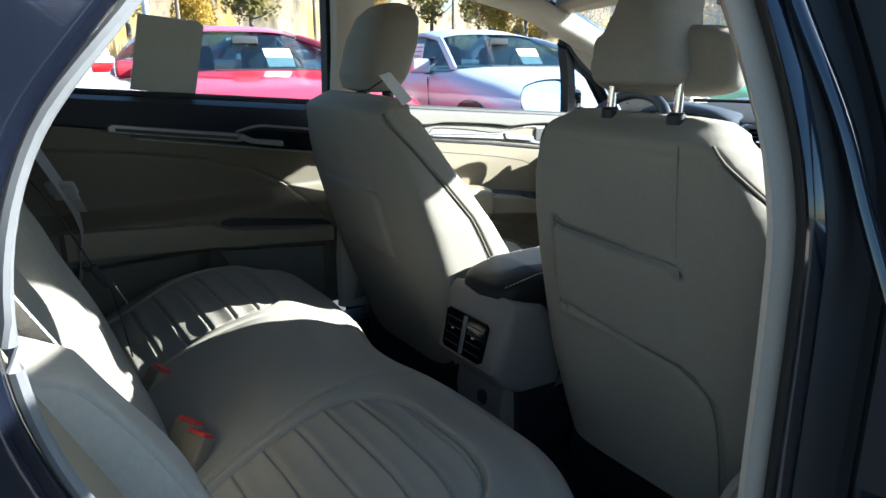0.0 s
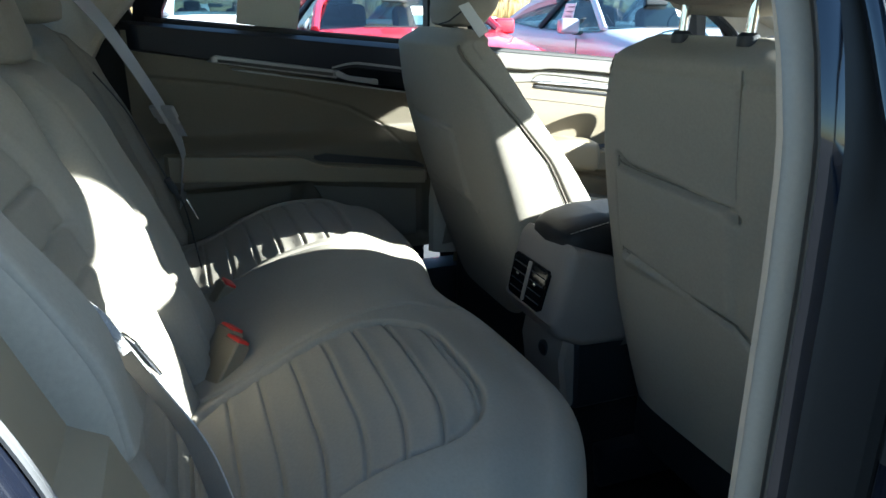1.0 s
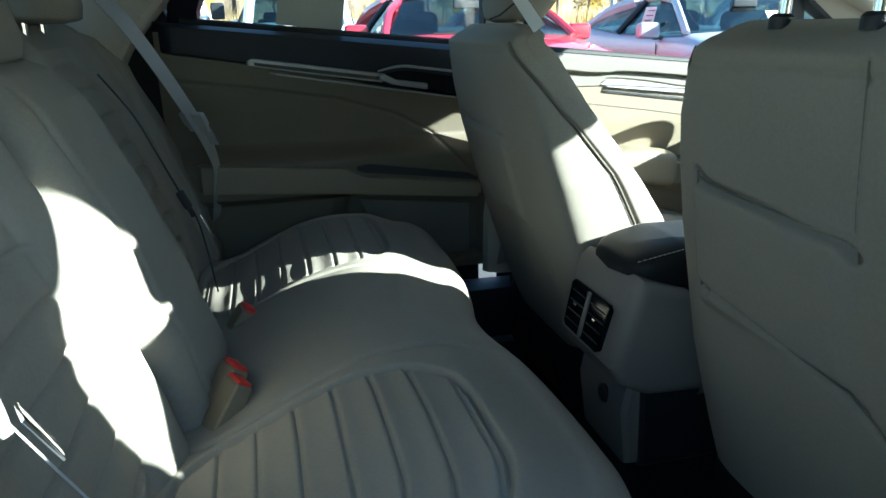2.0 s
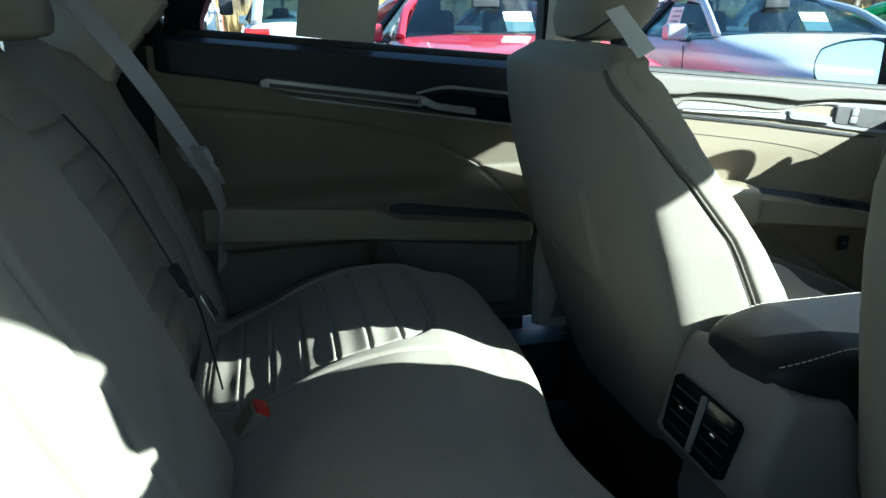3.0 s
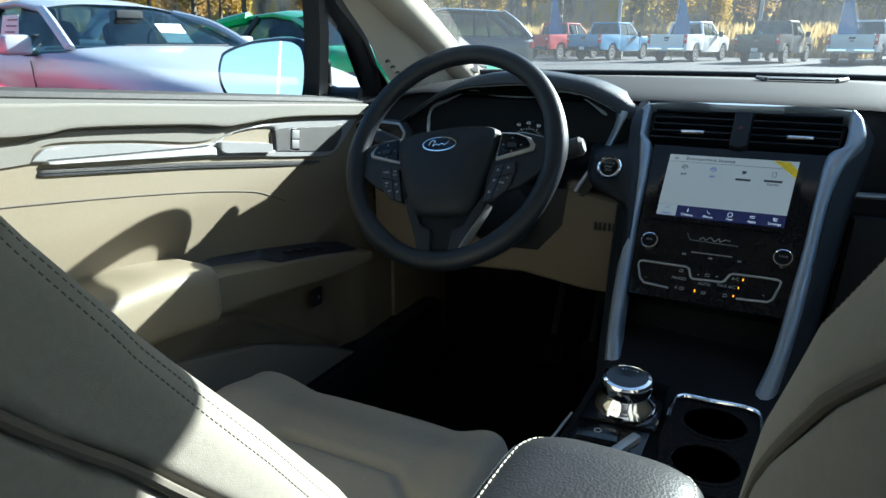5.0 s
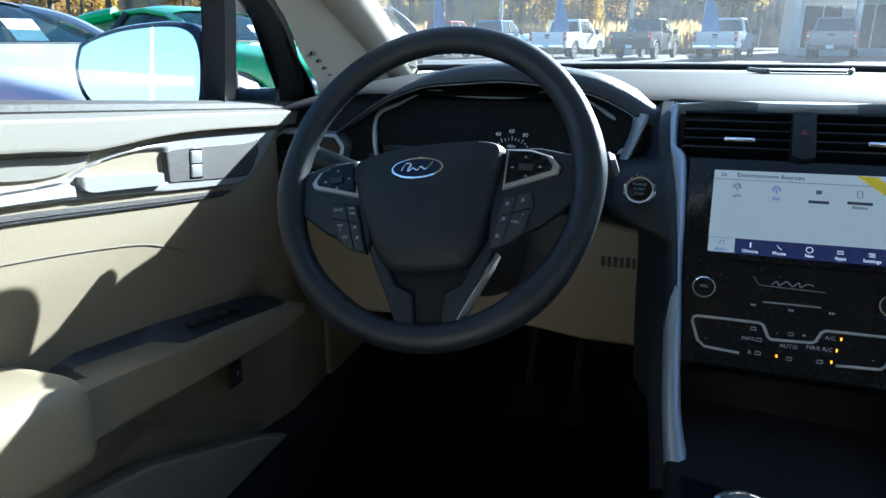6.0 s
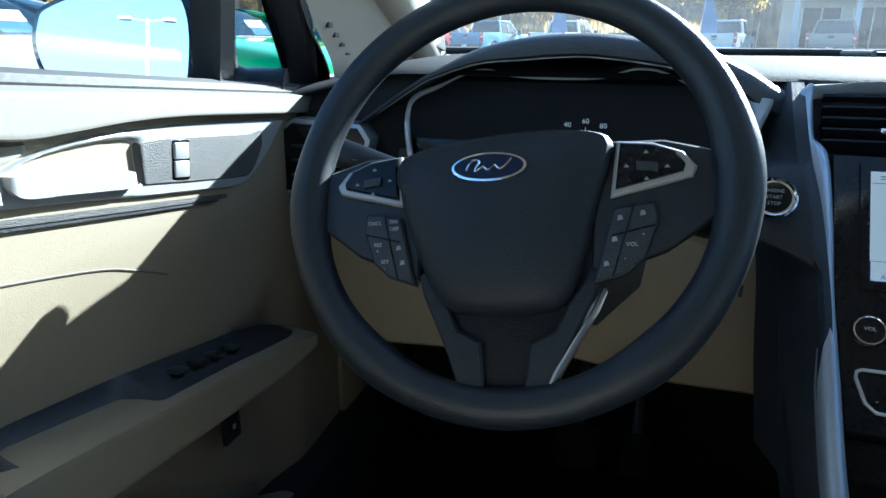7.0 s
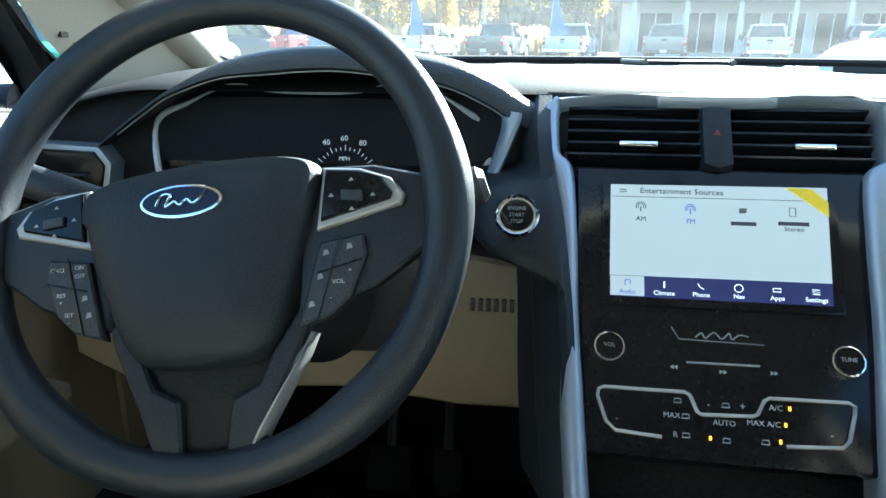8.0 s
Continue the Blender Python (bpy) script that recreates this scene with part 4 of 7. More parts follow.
pillar("pillar_trim", 0.666, 0.684, -0.71, 0.0, PILLARTRIM, "pale centre pillar trim on the passenger side", 0.012)
pillar("pillar_seal", 0.687, 0.722, -0.71, 0.008, RUBBER, "black rubber door seal")


def pillar_face(name, line, material, label, low=0.2, high=1.4):
    """An outer skin of the centre pillar along a line of (x, y), leaning in above the belt, between two heights."""
    return sheet(name, np.array([[(x - li, y + yb + 0.957, z) for x, y in line] for z, li, yb in zip(zz, lean_in, back) if low < z < high]), material, shell, label, smooth=30)


pillar_face("pillar_paint", [(0.7215, -0.90), (0.7045, -0.945), (0.7045, -0.953), (0.7085, -0.955), (0.7150, -0.948), (0.7200, -0.930), (0.7205, -0.80)], GLOSSPAINT, "dark navy painted pillar that mirrors the sky")
pillar_face("pillar_gap_seal", [(0.7205, -0.79), (0.7215, -0.868), (0.7345, -0.872), (0.7365, -0.80)], RUBBER, "black gap seal beside the front door")
edge_line = [(0.7365, -0.79), (0.7370, -0.872), (0.7415, -0.876), (0.80, -0.862), (0.815, -0.845), (0.815, -0.69)]
pillar_face("pillar_paint", edge_line, NAVY, "dark navy trailing edge of the front door", high=0.76)
pillar_face("pillar_shut_face", edge_line, RUBBER, "dark shut face of the front door", low=0.735)
part("pillar_strip", tube(smooth_line([(0.763, -0.928, 0.957), (0.733, -0.930, 1.027), (0.703, -0.932, 1.10), (0.655, -0.935, 1.19), (0.600, -0.938, 1.30)], 40), 0.011, 12, flat=0.6), GLOSSPAINT, shell, "polished navy door edge that mirrors the sky")
# rear door opening
ap = smooth_line([(0.71, -0.95, 0.30), (0.71, -1.14, 0.36), (0.715, -1.30, 0.48), (0.72, -1.39, 0.65), (0.72, -1.435, 0.80), (0.72, -1.452, 0.87), (0.72, -1.475, 0.93), (0.72, -1.507, 0.985), (0.72, -1.521, 1.05), (0.72, -1.508, 1.115), (0.715, -1.466, 1.169), (0.67, -1.37, 1.265), (0.60, -1.15, 1.34), (0.575, -0.95, 1.37)], 90)
part("door_seal", tube(ap, 0.003, 8), mat("grey door seal", (0.10, 0.10, 0.105), 0.6), shell, "grey door opening seal")
way = np.gradient(ap[:, 1:], axis=0)
way /= np.linalg.norm(way, axis=1)[:, None]
nrm = np.stack([0 * way[:, 0], -way[:, 1], way[:, 0]], -1)
nrm *= np.sign(nrm[:, 1] * (ap[:, 1] + 1.1) + nrm[:, 2] * (ap[:, 2] - 0.85))[:, None]
step = lambda out, along: ap + nrm * out + np.array((along, 0, 0))
sheet("door_frame", np.stack([step(0.003, -0.008), step(0.004, 0.012), step(0.012, 0.02), step(0.042, 0.028), step(0.05, 0.036), step(0.056, 0.075), step(0.075, 0.085), step(0.20, 0.07)], 1), NAVY, shell, "dark navy stepped door opening", smooth=50)
part("outer_seal", tube(step(0.046, 0.038), 0.006, 8), RUBBER, shell, "black rubber opening seal")
part("quarter_panel", prism([(0.66, y, z) for y, z in ((-1.60, 0.30), (-1.62, 0.55), (-1.66, 0.80), (-1.68, 1.02), (-2.0, 1.05), (-2.0, 0.30))], (1, 0, 0), 0.14, 0.03, 3), NAVY, shell)
part("side_trim", prism([(0.612, y, z) for y, z in ((-1.53, 1.02), (-1.482, 0.914), (-1.456, 0.843), (-1.434, 0.828), (-1.416, 0.777), (-1.37, 0.62), (-1.33, 0.45), (-1.72, 0.45), (-1.75, 1.02))], (1, 0, 0), 0.09, 0.012, 3), BEIGE, shell, "beige plastic trim beside the rear bench")
part("corner_trim", prism([(0.56, y, z) for y, z in ((-1.62, 0.95), (-1.95, 0.95), (-1.95, 1.06), (-1.75, 1.13), (-1.62, 1.22), (-1.56, 1.22))], (1, 0, 0), 0.10, 0.02, 3), HEADLINER, shell, "pale rear corner trim")
part("sill_plate", boxed((0.70, -1.0, 0.30), (0.14, 0.9, 0.08), 0.02, seg=3), BLACK, shell)
rdo = thing("door_4", "open rear door seen edge-on, dark navy with beige trim", "car door", (1.0, -0.85, 0.3), kind="structure")
tm = Matrix.Translation((0.87, -0.87, 0)) @ Matrix.Rotation(radians(68), 4, "Z")
part("shell", prism([tm @ Vector((0.0, -y, z)) for y, z in ((0.0, 0.32), (0.75, 0.36), (0.85, 0.6), (0.86, 1.03), (0.0, 0.98))], tm.to_3x3() @ Vector((1, 0, 0)), 0.10, 0.015, 3), NAVY, rdo)
part("trim", prism([tm @ Vector((-0.012, -y, z)) for y, z in ((0.03, 0.38), (0.72, 0.40), (0.80, 0.6), (0.82, 0.95), (0.03, 0.90))], tm.to_3x3() @ Vector((-1, 0, 0)), 0.03, 0.01, 3), BEIGE, rdo)
part("window_frame", tube([tm @ Vector((0.05, -y, z)) for y, z in ((0.0, 0.98), (0.03, 1.2), (0.08, 1.32), (0.5, 1.32), (0.75, 1.2), (0.85, 1.03))], 0.025, 10), NAVY, rdo)
part("door_post", prism([tm @ Vector((0.03, -y, z)) for y, z in ((-0.06, 0.98), (-0.06, 1.30), (0.10, 1.33), (0.14, 1.30), (0.13, 0.98))], tm.to_3x3() @ Vector((1, 0, 0)), 0.04, 0.006), NAVY, rdo, "dark window post of the open door")
# glass
win = thing("window_1", "clear rear door window with a paper sticker", "car window", (-0.71, -1.06, 1.0), kind="structure")
gp = lambda y, z: side_pt(1, y, z, -0.005)
part("pane", prism([gp(y, z) for y, z in ((-1.40, 1.05), (-0.74, 0.99), (-0.76, 1.29), (-1.15, 1.26), (-1.37, 1.17))], (-1, 0, 0), 0.003), GLASS, win).visible_shadow = False
part("sticker", prism([side_pt(1, y, z, 0.003) for y, z in ((-1.20, 1.228), (-1.075, 1.214), (-1.062, 1.203), (-1.078, 1.051), (-1.222, 1.068))], (-1, 0, 0), 0.002), mat("grey-green sticker paper", (0.48, 0.50, 0.46), 0.8, vary=0.04), win, "grey back of a paper window sticker")
win2 = thing("window_2", "clear driver's window with quarter glass", "car window", (-0.74, -0.1, 1.0), kind="structure")
part("pane", prism([gp(y, z) for y, z in ((-0.67, 0.99), (0.22, 0.915), (0.19, 1.12), (-0.05, 1.22), (-0.3, 1.27), (-0.69, 1.29))], (-1, 0, 0), 0.003), GLASS, win2).visible_shadow = False
part("quarter_pane", prism([gp(y, z) for y, z in ((0.23, 0.92), (0.44, 0.925), (0.22, 1.08))], (-1, 0, 0), 0.003), GLASS, win2).visible_shadow = False
ws = thing("windshield", "clear windshield over the dashboard", "windshield", (CX, 0.5, 1.0), kind="structure")
a = np.linspace(0, 1, 16)
P = np.stack([np.stack([CX + (0.66 - 0.10 * k) * np.linspace(-1, 1, 30), 0.96 - 0.94 * k - (0.22 - 0.14 * k) * np.linspace(-1, 1, 30) ** 2, np.full(30, 0.975 + 0.335 * k)], -1) for k in a])
sheet("pane", P, HAZYGLASS, ws).visible_shadow = False
part("cowl_seal", tube(P[0] + np.array((0, 0.0, -0.004)), 0.007, 8), RUBBER, ws)
# interior mirror under the windshield
rv = thing("interior_mirror", "black interior mirror hanging behind the windshield", "rear-view mirror", (0.0, 0.06, 1.28))
part("housing", prism([(x, 0.075 + 0.10 * x, z) for x, z in ((-0.115, 1.262), (-0.105, 1.308), (0.0, 1.316), (0.115, 1.308), (0.12, 1.268), (0.06, 1.25), (-0.07, 1.25))], (0.1, -1, 0), 0.03, 0.009, 3), BLACK, rv)
part("mirror_glass", prism([(x, 0.043 + 0.10 * x, z) for x, z in ((-0.105, 1.264), (-0.097, 1.302), (0.0, 1.309), (0.105, 1.302), (0.11, 1.27), (0.05, 1.256), (-0.06, 1.256))], (0.1, -1, 0), 0.003), CHROME, rv, "mirror glass")
part("stem", tube([(0.0, 0.08, 1.285), (0.0, 0.12, 1.29), (0.0, 0.155, 1.275)], 0.009, 10), BLACK, rv)

# ---- lettering ----
def words(text, size, at, right, up, material, parent, name="lettering", thick=0.0003, align="CENTER"):
    """Raised words in the built-in font, in the plane of right and up."""
    cu = bpy.data.curves.new(name, "FONT")
    cu.body, cu.size, cu.extrude, cu.align_x, cu.align_y = text, size, thick, align, "CENTER"
    cu.resolution_u = 2
    ob = bpy.data.objects.new(name, cu)
    me = bpy.data.meshes.new_from_object(ob)
    bpy.data.objects.remove(ob)
    r, u = Vector(right).normalized(), Vector(up).normalized()
    n = r.cross(u)
    m = Matrix((r, u, n)).transposed().to_4x4()
    m.translation = Vector(at)
    me.transform(m)
    me.materials.clear()
    return link(name, me, material, parent)


WHITEPRINT = mat("white print", (0.36, 0.38, 0.41), 0.6)
GREYPRINT = mat("grey print", (0.22, 0.23, 0.25), 0.6)
SCREENWHITE = glow("lit screen white", (0.62, 0.70, 0.76), 0.068)
SCREENBLUE = glow("lit screen navy", (0.012, 0.016, 0.06), 0.2)
SCREENINK = glow("lit screen ink", (0.05, 0.06, 0.09), 0.08)
SCREENCYAN = glow("lit screen blue print", (0.06, 0.10, 0.60), 0.08)
SCREENPALE = glow("lit screen pale print", (0.7, 0.75, 0.85), 0.16)
AMBER = glow("amber indicator", (1.0, 0.30, 0.01), 0.55)
YELLOW = mat("yellow film tab", (0.85, 0.60, 0.02), 0.4)
GAUGE = glow("gauge print", (0.6, 0.65, 0.7), 0.055)
LENS = mat("dark instrument lens", (0.004, 0.005, 0.008), 0.08, vary=0.2, spec=0.18)
SATINLINE = mat("pale satin instrument edging", (0.55, 0.58, 0.62), 0.35, 0.3, vary=0.03)

# ---- dashboard ----
dash = thing("dashboard", "black dashboard with silver-lined instrument binnacle and beige knee panels", "dashboard", (CX, 0.5, 0.5))
nx, nv = 160, 70
xs = np.linspace(-0.745, 0.705, nx)
prof = smooth_line([(0.98, 0.958), (0.90, 0.962), (0.75, 0.968), (0.55, 0.970), (0.42, 0.968), (0.34, 0.962), (0.295, 0.950), (0.275, 0.925), (0.268, 0.89), (0.28, 0.84), (0.30, 0.79), (0.32, 0.74)], nv)
P = np.empty((nx, nv, 3))
for i, x in enumerate(xs):
    end = ease(0.55, 0.75, abs(x - CX))
    P[i, :, 0] = x
    P[i, :, 1] = prof[:, 0] + 0.03 * ease(0.1, 0.25, abs(x)) * (prof[:, 1] < 0.95)
    P[i, :, 2] = prof[:, 1] - 0.035 * end - 0.012 * ease(0.16, 0.35, x)
P[:, 0, 1] -= 0.20 * ((xs - CX) / 0.72) ** 2
P[:, 1, 1] -= 0.17 * ((xs - CX) / 0.72) ** 2
P[:, 2, 1] -= 0.12 * ((xs - CX) / 0.72) ** 2
sheet("top_pad", P, DASHTOP, dash, "soft black dashboard top", smooth=80)
# the binnacle: an arched hood over the instruments
HOODSKIN = mat("grained instrument hood skin", (0.027, 0.033, 0.041), 0.5, vary=0.15, bump=0.45, bscale=480, spec=0.35)
arch = smooth_line([(-0.632, 0.895), (-0.600, 0.916), (-0.560, 0.941), (-0.527, 0.960), (-0.479, 0.982), (-0.433, 0.993), (-0.385, 0.998), (-0.335, 0.997), (-0.25, 0.985), (-0.20, 0.965), (-0.172, 0.948), (-0.148, 0.938)], 70)
inward = np.gradient(arch, axis=0)
inward = np.stack([inward[:, 1], -inward[:, 0]], -1) / np.linalg.norm(inward, axis=1)[:, None]
lip = 0.006 + 0.017 * ease(0.2, 0.5, np.linspace(0, 1, 70)) + 0.002 * ease(0.6, 0.9, np.linspace(0, 1, 70))
curl = 0.03 * ((arch[:, 0] + 0.385) / 0.25) ** 2
hood_ring = lambda inset, y: np.stack([arch[:, 0] + inward[:, 0] * inset * lip, y + curl, arch[:, 1] + inward[:, 1] * inset * lip], -1)
rows = [hood_ring(1.05, 0.325), hood_ring(1.05, 0.262), hood_ring(1.0, 0.250), hood_ring(0.90, 0.245), hood_ring(0.55, 0.247), hood_ring(0.2, 0.254), hood_ring(0.03, 0.265), hood_ring(0.0, 0.282), hood_ring(0.03, 0.33), hood_ring(0.9, 0.43), hood_ring(2.2, 0.53)]
sheet("binnacle_hood", np.array(rows), HOODSKIN, dash, "black arched instrument hood", smooth=70)
lens = [(-0.571, 0.916), (-0.535, 0.938), (-0.488, 0.957), (-0.448, 0.951), (-0.40, 0.949), (-0.347, 0.951), (-0.309, 0.961), (-0.27, 0.953), (-0.213, 0.918), (-0.205, 0.893), (-0.221, 0.862), (-0.26, 0.79), (-0.53, 0.79), (-0.566, 0.855)]
lensY = lambda z: 0.30 + 0.25 * (z - 0.90)
part("cluster_surround", prism([(-0.387 + (x + 0.387) * 1.12, lensY(z) + 0.012, 0.89 + (z - 0.89) * 1.14) for x, z in lens], (0, 1, 0), 0.08, 0.004), BLACK, dash)
part("cluster_lens", prism([(x, lensY(z) + 0.006, z) for x, z in lens], (0, 1, 0), 0.05, 0.002), LENS, dash, "dark instrument lens")
rim = smooth_line([(x, lensY(z) - 0.001, z) for x, z in lens[-2:] + lens[:12]], 140)
part("cluster_rim", tube(rim, 0.5 * (0.0028 + 0.0046 * ease(0.948, 0.925, rim[:, 2])), 8), SATINLINE, dash, "satin silver instrument rim")
out = smooth_line([(-0.186, 0.272, 0.936), (-0.189, 0.268, 0.918), (-0.199, 0.262, 0.888), (-0.214, 0.256, 0.850)], 24)
part("cluster_side_trim", tube(out, 0.011, 10, flat=0.5), BLUESILVER, dash, "blue-grey trim beside the instruments")
part("hood_line", tube(hood_ring(1.03, 0.2545)[5:64], 0.0013, 6), SATINLINE, dash, "thin bright line inside the hood")
gc = Vector((-0.360, 0.284, 0.862))
for i in range(13):
    a = radians(-54 + i * 9)
    d = Vector((math.sin(a), 0.25 * math.cos(a), math.cos(a)))
    side = Vector((math.cos(a), 0, -math.sin(a)))
    L = 0.006 if i % 3 == 0 else 0.0035
    c = gc + d * 0.030
    part("gauge_tick", prism([c - side * 0.0004, c + side * 0.0004, c + side * 0.0004 + d * L, c - side * 0.0004 + d * L], (0, -1, 0), 0.0006), GAUGE, dash)
for a, txt in ((-27, "40"), (0, "60"), (27, "80")):
    d = Vector((math.sin(radians(a)), 0.25, math.cos(radians(a))))
    words(txt, 0.0082, gc + Vector((d.x * 0.043, 0.005, d.z * 0.043)), (1, 0, 0), (0, 0.25, 1), GAUGE, dash, "gauge_number")
words("MPH", 0.006, gc + Vector((0, 0.002, 0.022)), (1, 0, 0), (0, 0.25, 1), GAUGE, dash, "gauge_word")
# knee panels and glovebox
part("knee_panel", prism([(x, 0.285, z) for x, z in ((-0.70, 0.80), (-0.28, 0.80), (-0.265, 0.79), (-0.17, 0.775), (-0.135, 0.74), (-0.12, 0.60), (-0.24, 0.60), (-0.36, 0.615), (-0.62, 0.60), (-0.70, 0.64))], (0, 1, 0), 0.10, 0.012, 3), BEIGE, dash, "beige knee panel")
part("column_opening", prism([(x, 0.283, z) for x, z in ((-0.50, 0.80), (-0.275, 0.80), (-0.285, 0.72), (-0.33, 0.665), (-0.44, 0.66), (-0.49, 0.70))], (0, 1, 0), 0.02, 0.004), BLACK, dash)
for i in range(6):
    part("vent_slit", boxed((-0.222 + i * 0.0085, 0.284, 0.728), (0.005, 0.006, 0.014), 0.001), BLACK, dash)
part("glovebox", prism([(x, 0.30, z) for x, z in ((0.175, 0.79), (0.64, 0.79), (0.66, 0.62), (0.62, 0.56), (0.20, 0.56), (0.165, 0.62))], (0, 1, 0), 0.08, 0.014, 3), SOFTBLACK, dash, "dark glovebox lid")
part("glovebox_latch", boxed((0.40, 0.297, 0.745), (0.10, 0.012, 0.03), 0.006, seg=3), BLACK, dash)
part("passenger_trim", tube([(0.17, 0.262, 0.83), (0.4, 0.272, 0.835), (0.66, 0.30, 0.84)], 0.009, 10, flat=0.5), BLUESILVER, dash)
part("under_dash", boxed((CX, 0.45, 0.70), (1.40, 0.22, 0.18), 0.02), BLACK, dash)
# driver's side vent
part("side_vent_frame", prism([(x, 0.272, z) for x, z in ((-0.735, 0.885), (-0.715, 0.897), (-0.625, 0.893), (-0.612, 0.875), (-0.625, 0.825), (-0.655, 0.80), (-0.735, 0.80), (-0.748, 0.82))], (0, 1, 0), 0.03, 0.004), BLUESILVER, dash, "blue-grey vent frame")
part("side_vent", prism([(x, 0.268, z) for x, z in ((-0.730, 0.881), (-0.716, 0.891), (-0.629, 0.888), (-0.619, 0.873), (-0.631, 0.829), (-0.658, 0.806), (-0.732, 0.806), (-0.742, 0.822))], (0, 1, 0), 0.02, 0.003), GLOSSBLACK, dash)
for i in range(3):
    part("vent_slat", boxed((-0.676, 0.266, 0.828 + i * 0.018), (0.08, 0.012, 0.003), 0.001), BLACK, dash)
part("headlamp_knob", lathe([(0.016, 0), (0.016, 0.012), (0.012, 0.016)], (-0.625, 0.284, 0.765), (0, -1, 0.2), 24), BLACK, dash)
part("headlamp_ring", lathe([(0.021, 0), (0.021, 0.006), (0.017, 0.008)], (-0.625, 0.286, 0.765), (0, -1, 0.2), 24), CHROME, dash)
rows = [[(x - w - 0.03, y + 0.11, z), (x - w, y + 0.012, z), (x - w + 0.012, y + 0.002, z), (x - 0.012, y, z), (x, y + 0.004, z), (x + 0.005, y + 0.06, z)] for x, y, z in smooth_line([(-0.148, 0.285, 0.952), (-0.150, 0.235, 0.925), (-0.146, 0.205, 0.89), (-0.138, 0.176, 0.855), (-0.130, 0.140, 0.80), (-0.126, 0.112, 0.755), (-0.124, 0.085, 0.70), (-0.118, 0.045, 0.62)], 36) for w in (0.012 + 0.006 * float(ease(0.86, 0.82, z)) + 0.060 * float(ease(0.80, 0.83, z) * ease(0.886, 0.873, z)),)]
sheet("start_panel", np.array(rows), SOFTBLACK, dash, smooth=70)
sn = Vector((-0.05, -0.84, 0.54)).normalized()
sc = Vector((-0.178, 0.172, 0.856))
part("start_ring", lathe([(0.0195, -0.004), (0.0195, 0.004), (0.018, 0.006), (0.0162, 0.004)], sc, sn, 40), CHROME, dash, "chrome ring of the start button")
part("start_button", lathe([(0.0165, -0.002), (0.0160, 0.0035), (0.013, 0.0045)], sc, sn, 36), GLOSSBLACK, dash)
su = Vector((0, 0.54, 0.84))
for i, txt in enumerate(("ENGINE", "START", "STOP")):
    words(txt, 0.0046, sc + sn * 0.005 + su * (0.006 - 0.006 * i), (1, 0, 0), su, GREYPRINT, dash)
# dash-top speaker grille with its pale lip
part("top_speaker", prism([(x, y, 0.972) for x, y in ((0.015, 0.70), (0.135, 0.70), (0.155, 0.78), (-0.005, 0.78))], (0, 0, 1), 0.004, 0.001), BLACK, dash)
part("speaker_lip", tube([(-0.012, 0.785, 0.973), (0.010, 0.695, 0.974)], 0.0045, 8), GREYPAD, dash)
part("speaker_lip", tube([(0.162, 0.785, 0.973), (0.140, 0.695, 0.974)], 0.0045, 8), GREYPAD, dash)
part("pillar_speaker", prism([(-0.655, y, z) for y, z in ((0.60, 0.99), (0.72, 0.97), (0.70, 1.03), (0.60, 1.06))], (-0.7, -0.7, 0), 0.01, 0.003), BLACK, dash)

# ---- steering wheel ----
WC = Vector((-0.3934, 0.0307, 0.8811))
WN = Vector((-0.0481, -0.8650, 0.4994))
WR = Vector((0.9985, -0.0555, 0.0))
WU = Vector((0.0277, 0.4987, 0.8663))
W = lambda a, b, c=0.0: WC + WR * a + WU * b + WN * c
wheel = thing("steering_wheel", "black leather-rimmed four-spoke steering wheel, turned slightly", "steering wheel", WC)
ang = np.linspace(0, 2 * np.pi, 140, endpoint=False)
bulb = np.array([0.0152 + 0.0022 * sum(math.exp(-((((a - radians(b)) + math.pi) % (2 * math.pi) - math.pi) / 0.22) ** 2) for b in (10, 190, 240, 318)) for a in ang])
part("rim", tube([W(0.1705 * math.cos(a), 0.1705 * math.sin(a)) for a in ang], bulb, 20, True, up=WN), RIMLEATHER, wheel, "black grained leather rim", 80)
# airbag cover: a rounded shield turned a little to the left
TW = radians(8)
T = lambda a, b, c=0.0: W(a * math.cos(TW) - b * math.sin(TW), a * math.sin(TW) + b * math.cos(TW), c)
shield = smooth_line([(-0.080, 0.027), (-0.060, 0.0335), (-0.03, 0.0375), (0.01, 0.0405), (0.05, 0.040), (0.074, 0.036), (0.083, 0.029), (0.082, 0.014), (0.0705, -0.030), (0.0585, -0.074), (0.050, -0.091), (0.036, -0.0995), (0.0, -0.103), (-0.036, -0.1005), (-0.051, -0.090), (-0.062, -0.071), (-0.083, -0.020), (-0.089, 0.009), (-0.087, 0.021)], 110, True)
rings = []
for k, h in ((1.0, -0.030), (1.0, -0.004), (0.985, 0.004), (0.95, 0.010), (0.88, 0.0145), (0.75, 0.018), (0.55, 0.021), (0.3, 0.0225), (0.08, 0.023)):
    rings.append([T(x * k, (y + 0.025) * k - 0.025, h + 0.006 * (y > 0.0) * (k > 0.9)) for x, y in shield])
sheet("airbag_cover", np.array([[tuple(p) for p in r] for r in rings]), SOFTBLACK, wheel, "soft black airbag cover", around=True, smooth=50)
oval = [T(-0.008 + 0.0295 * math.cos(a), 0.0085 + 0.0118 * math.sin(a), 0.0205) for a in np.linspace(0, 2 * math.pi, 40, endpoint=False)]
badge = part("badge", prism(oval, WN, 0.0025, 0.0008), CHROME, wheel, "chrome-edged oval badge")
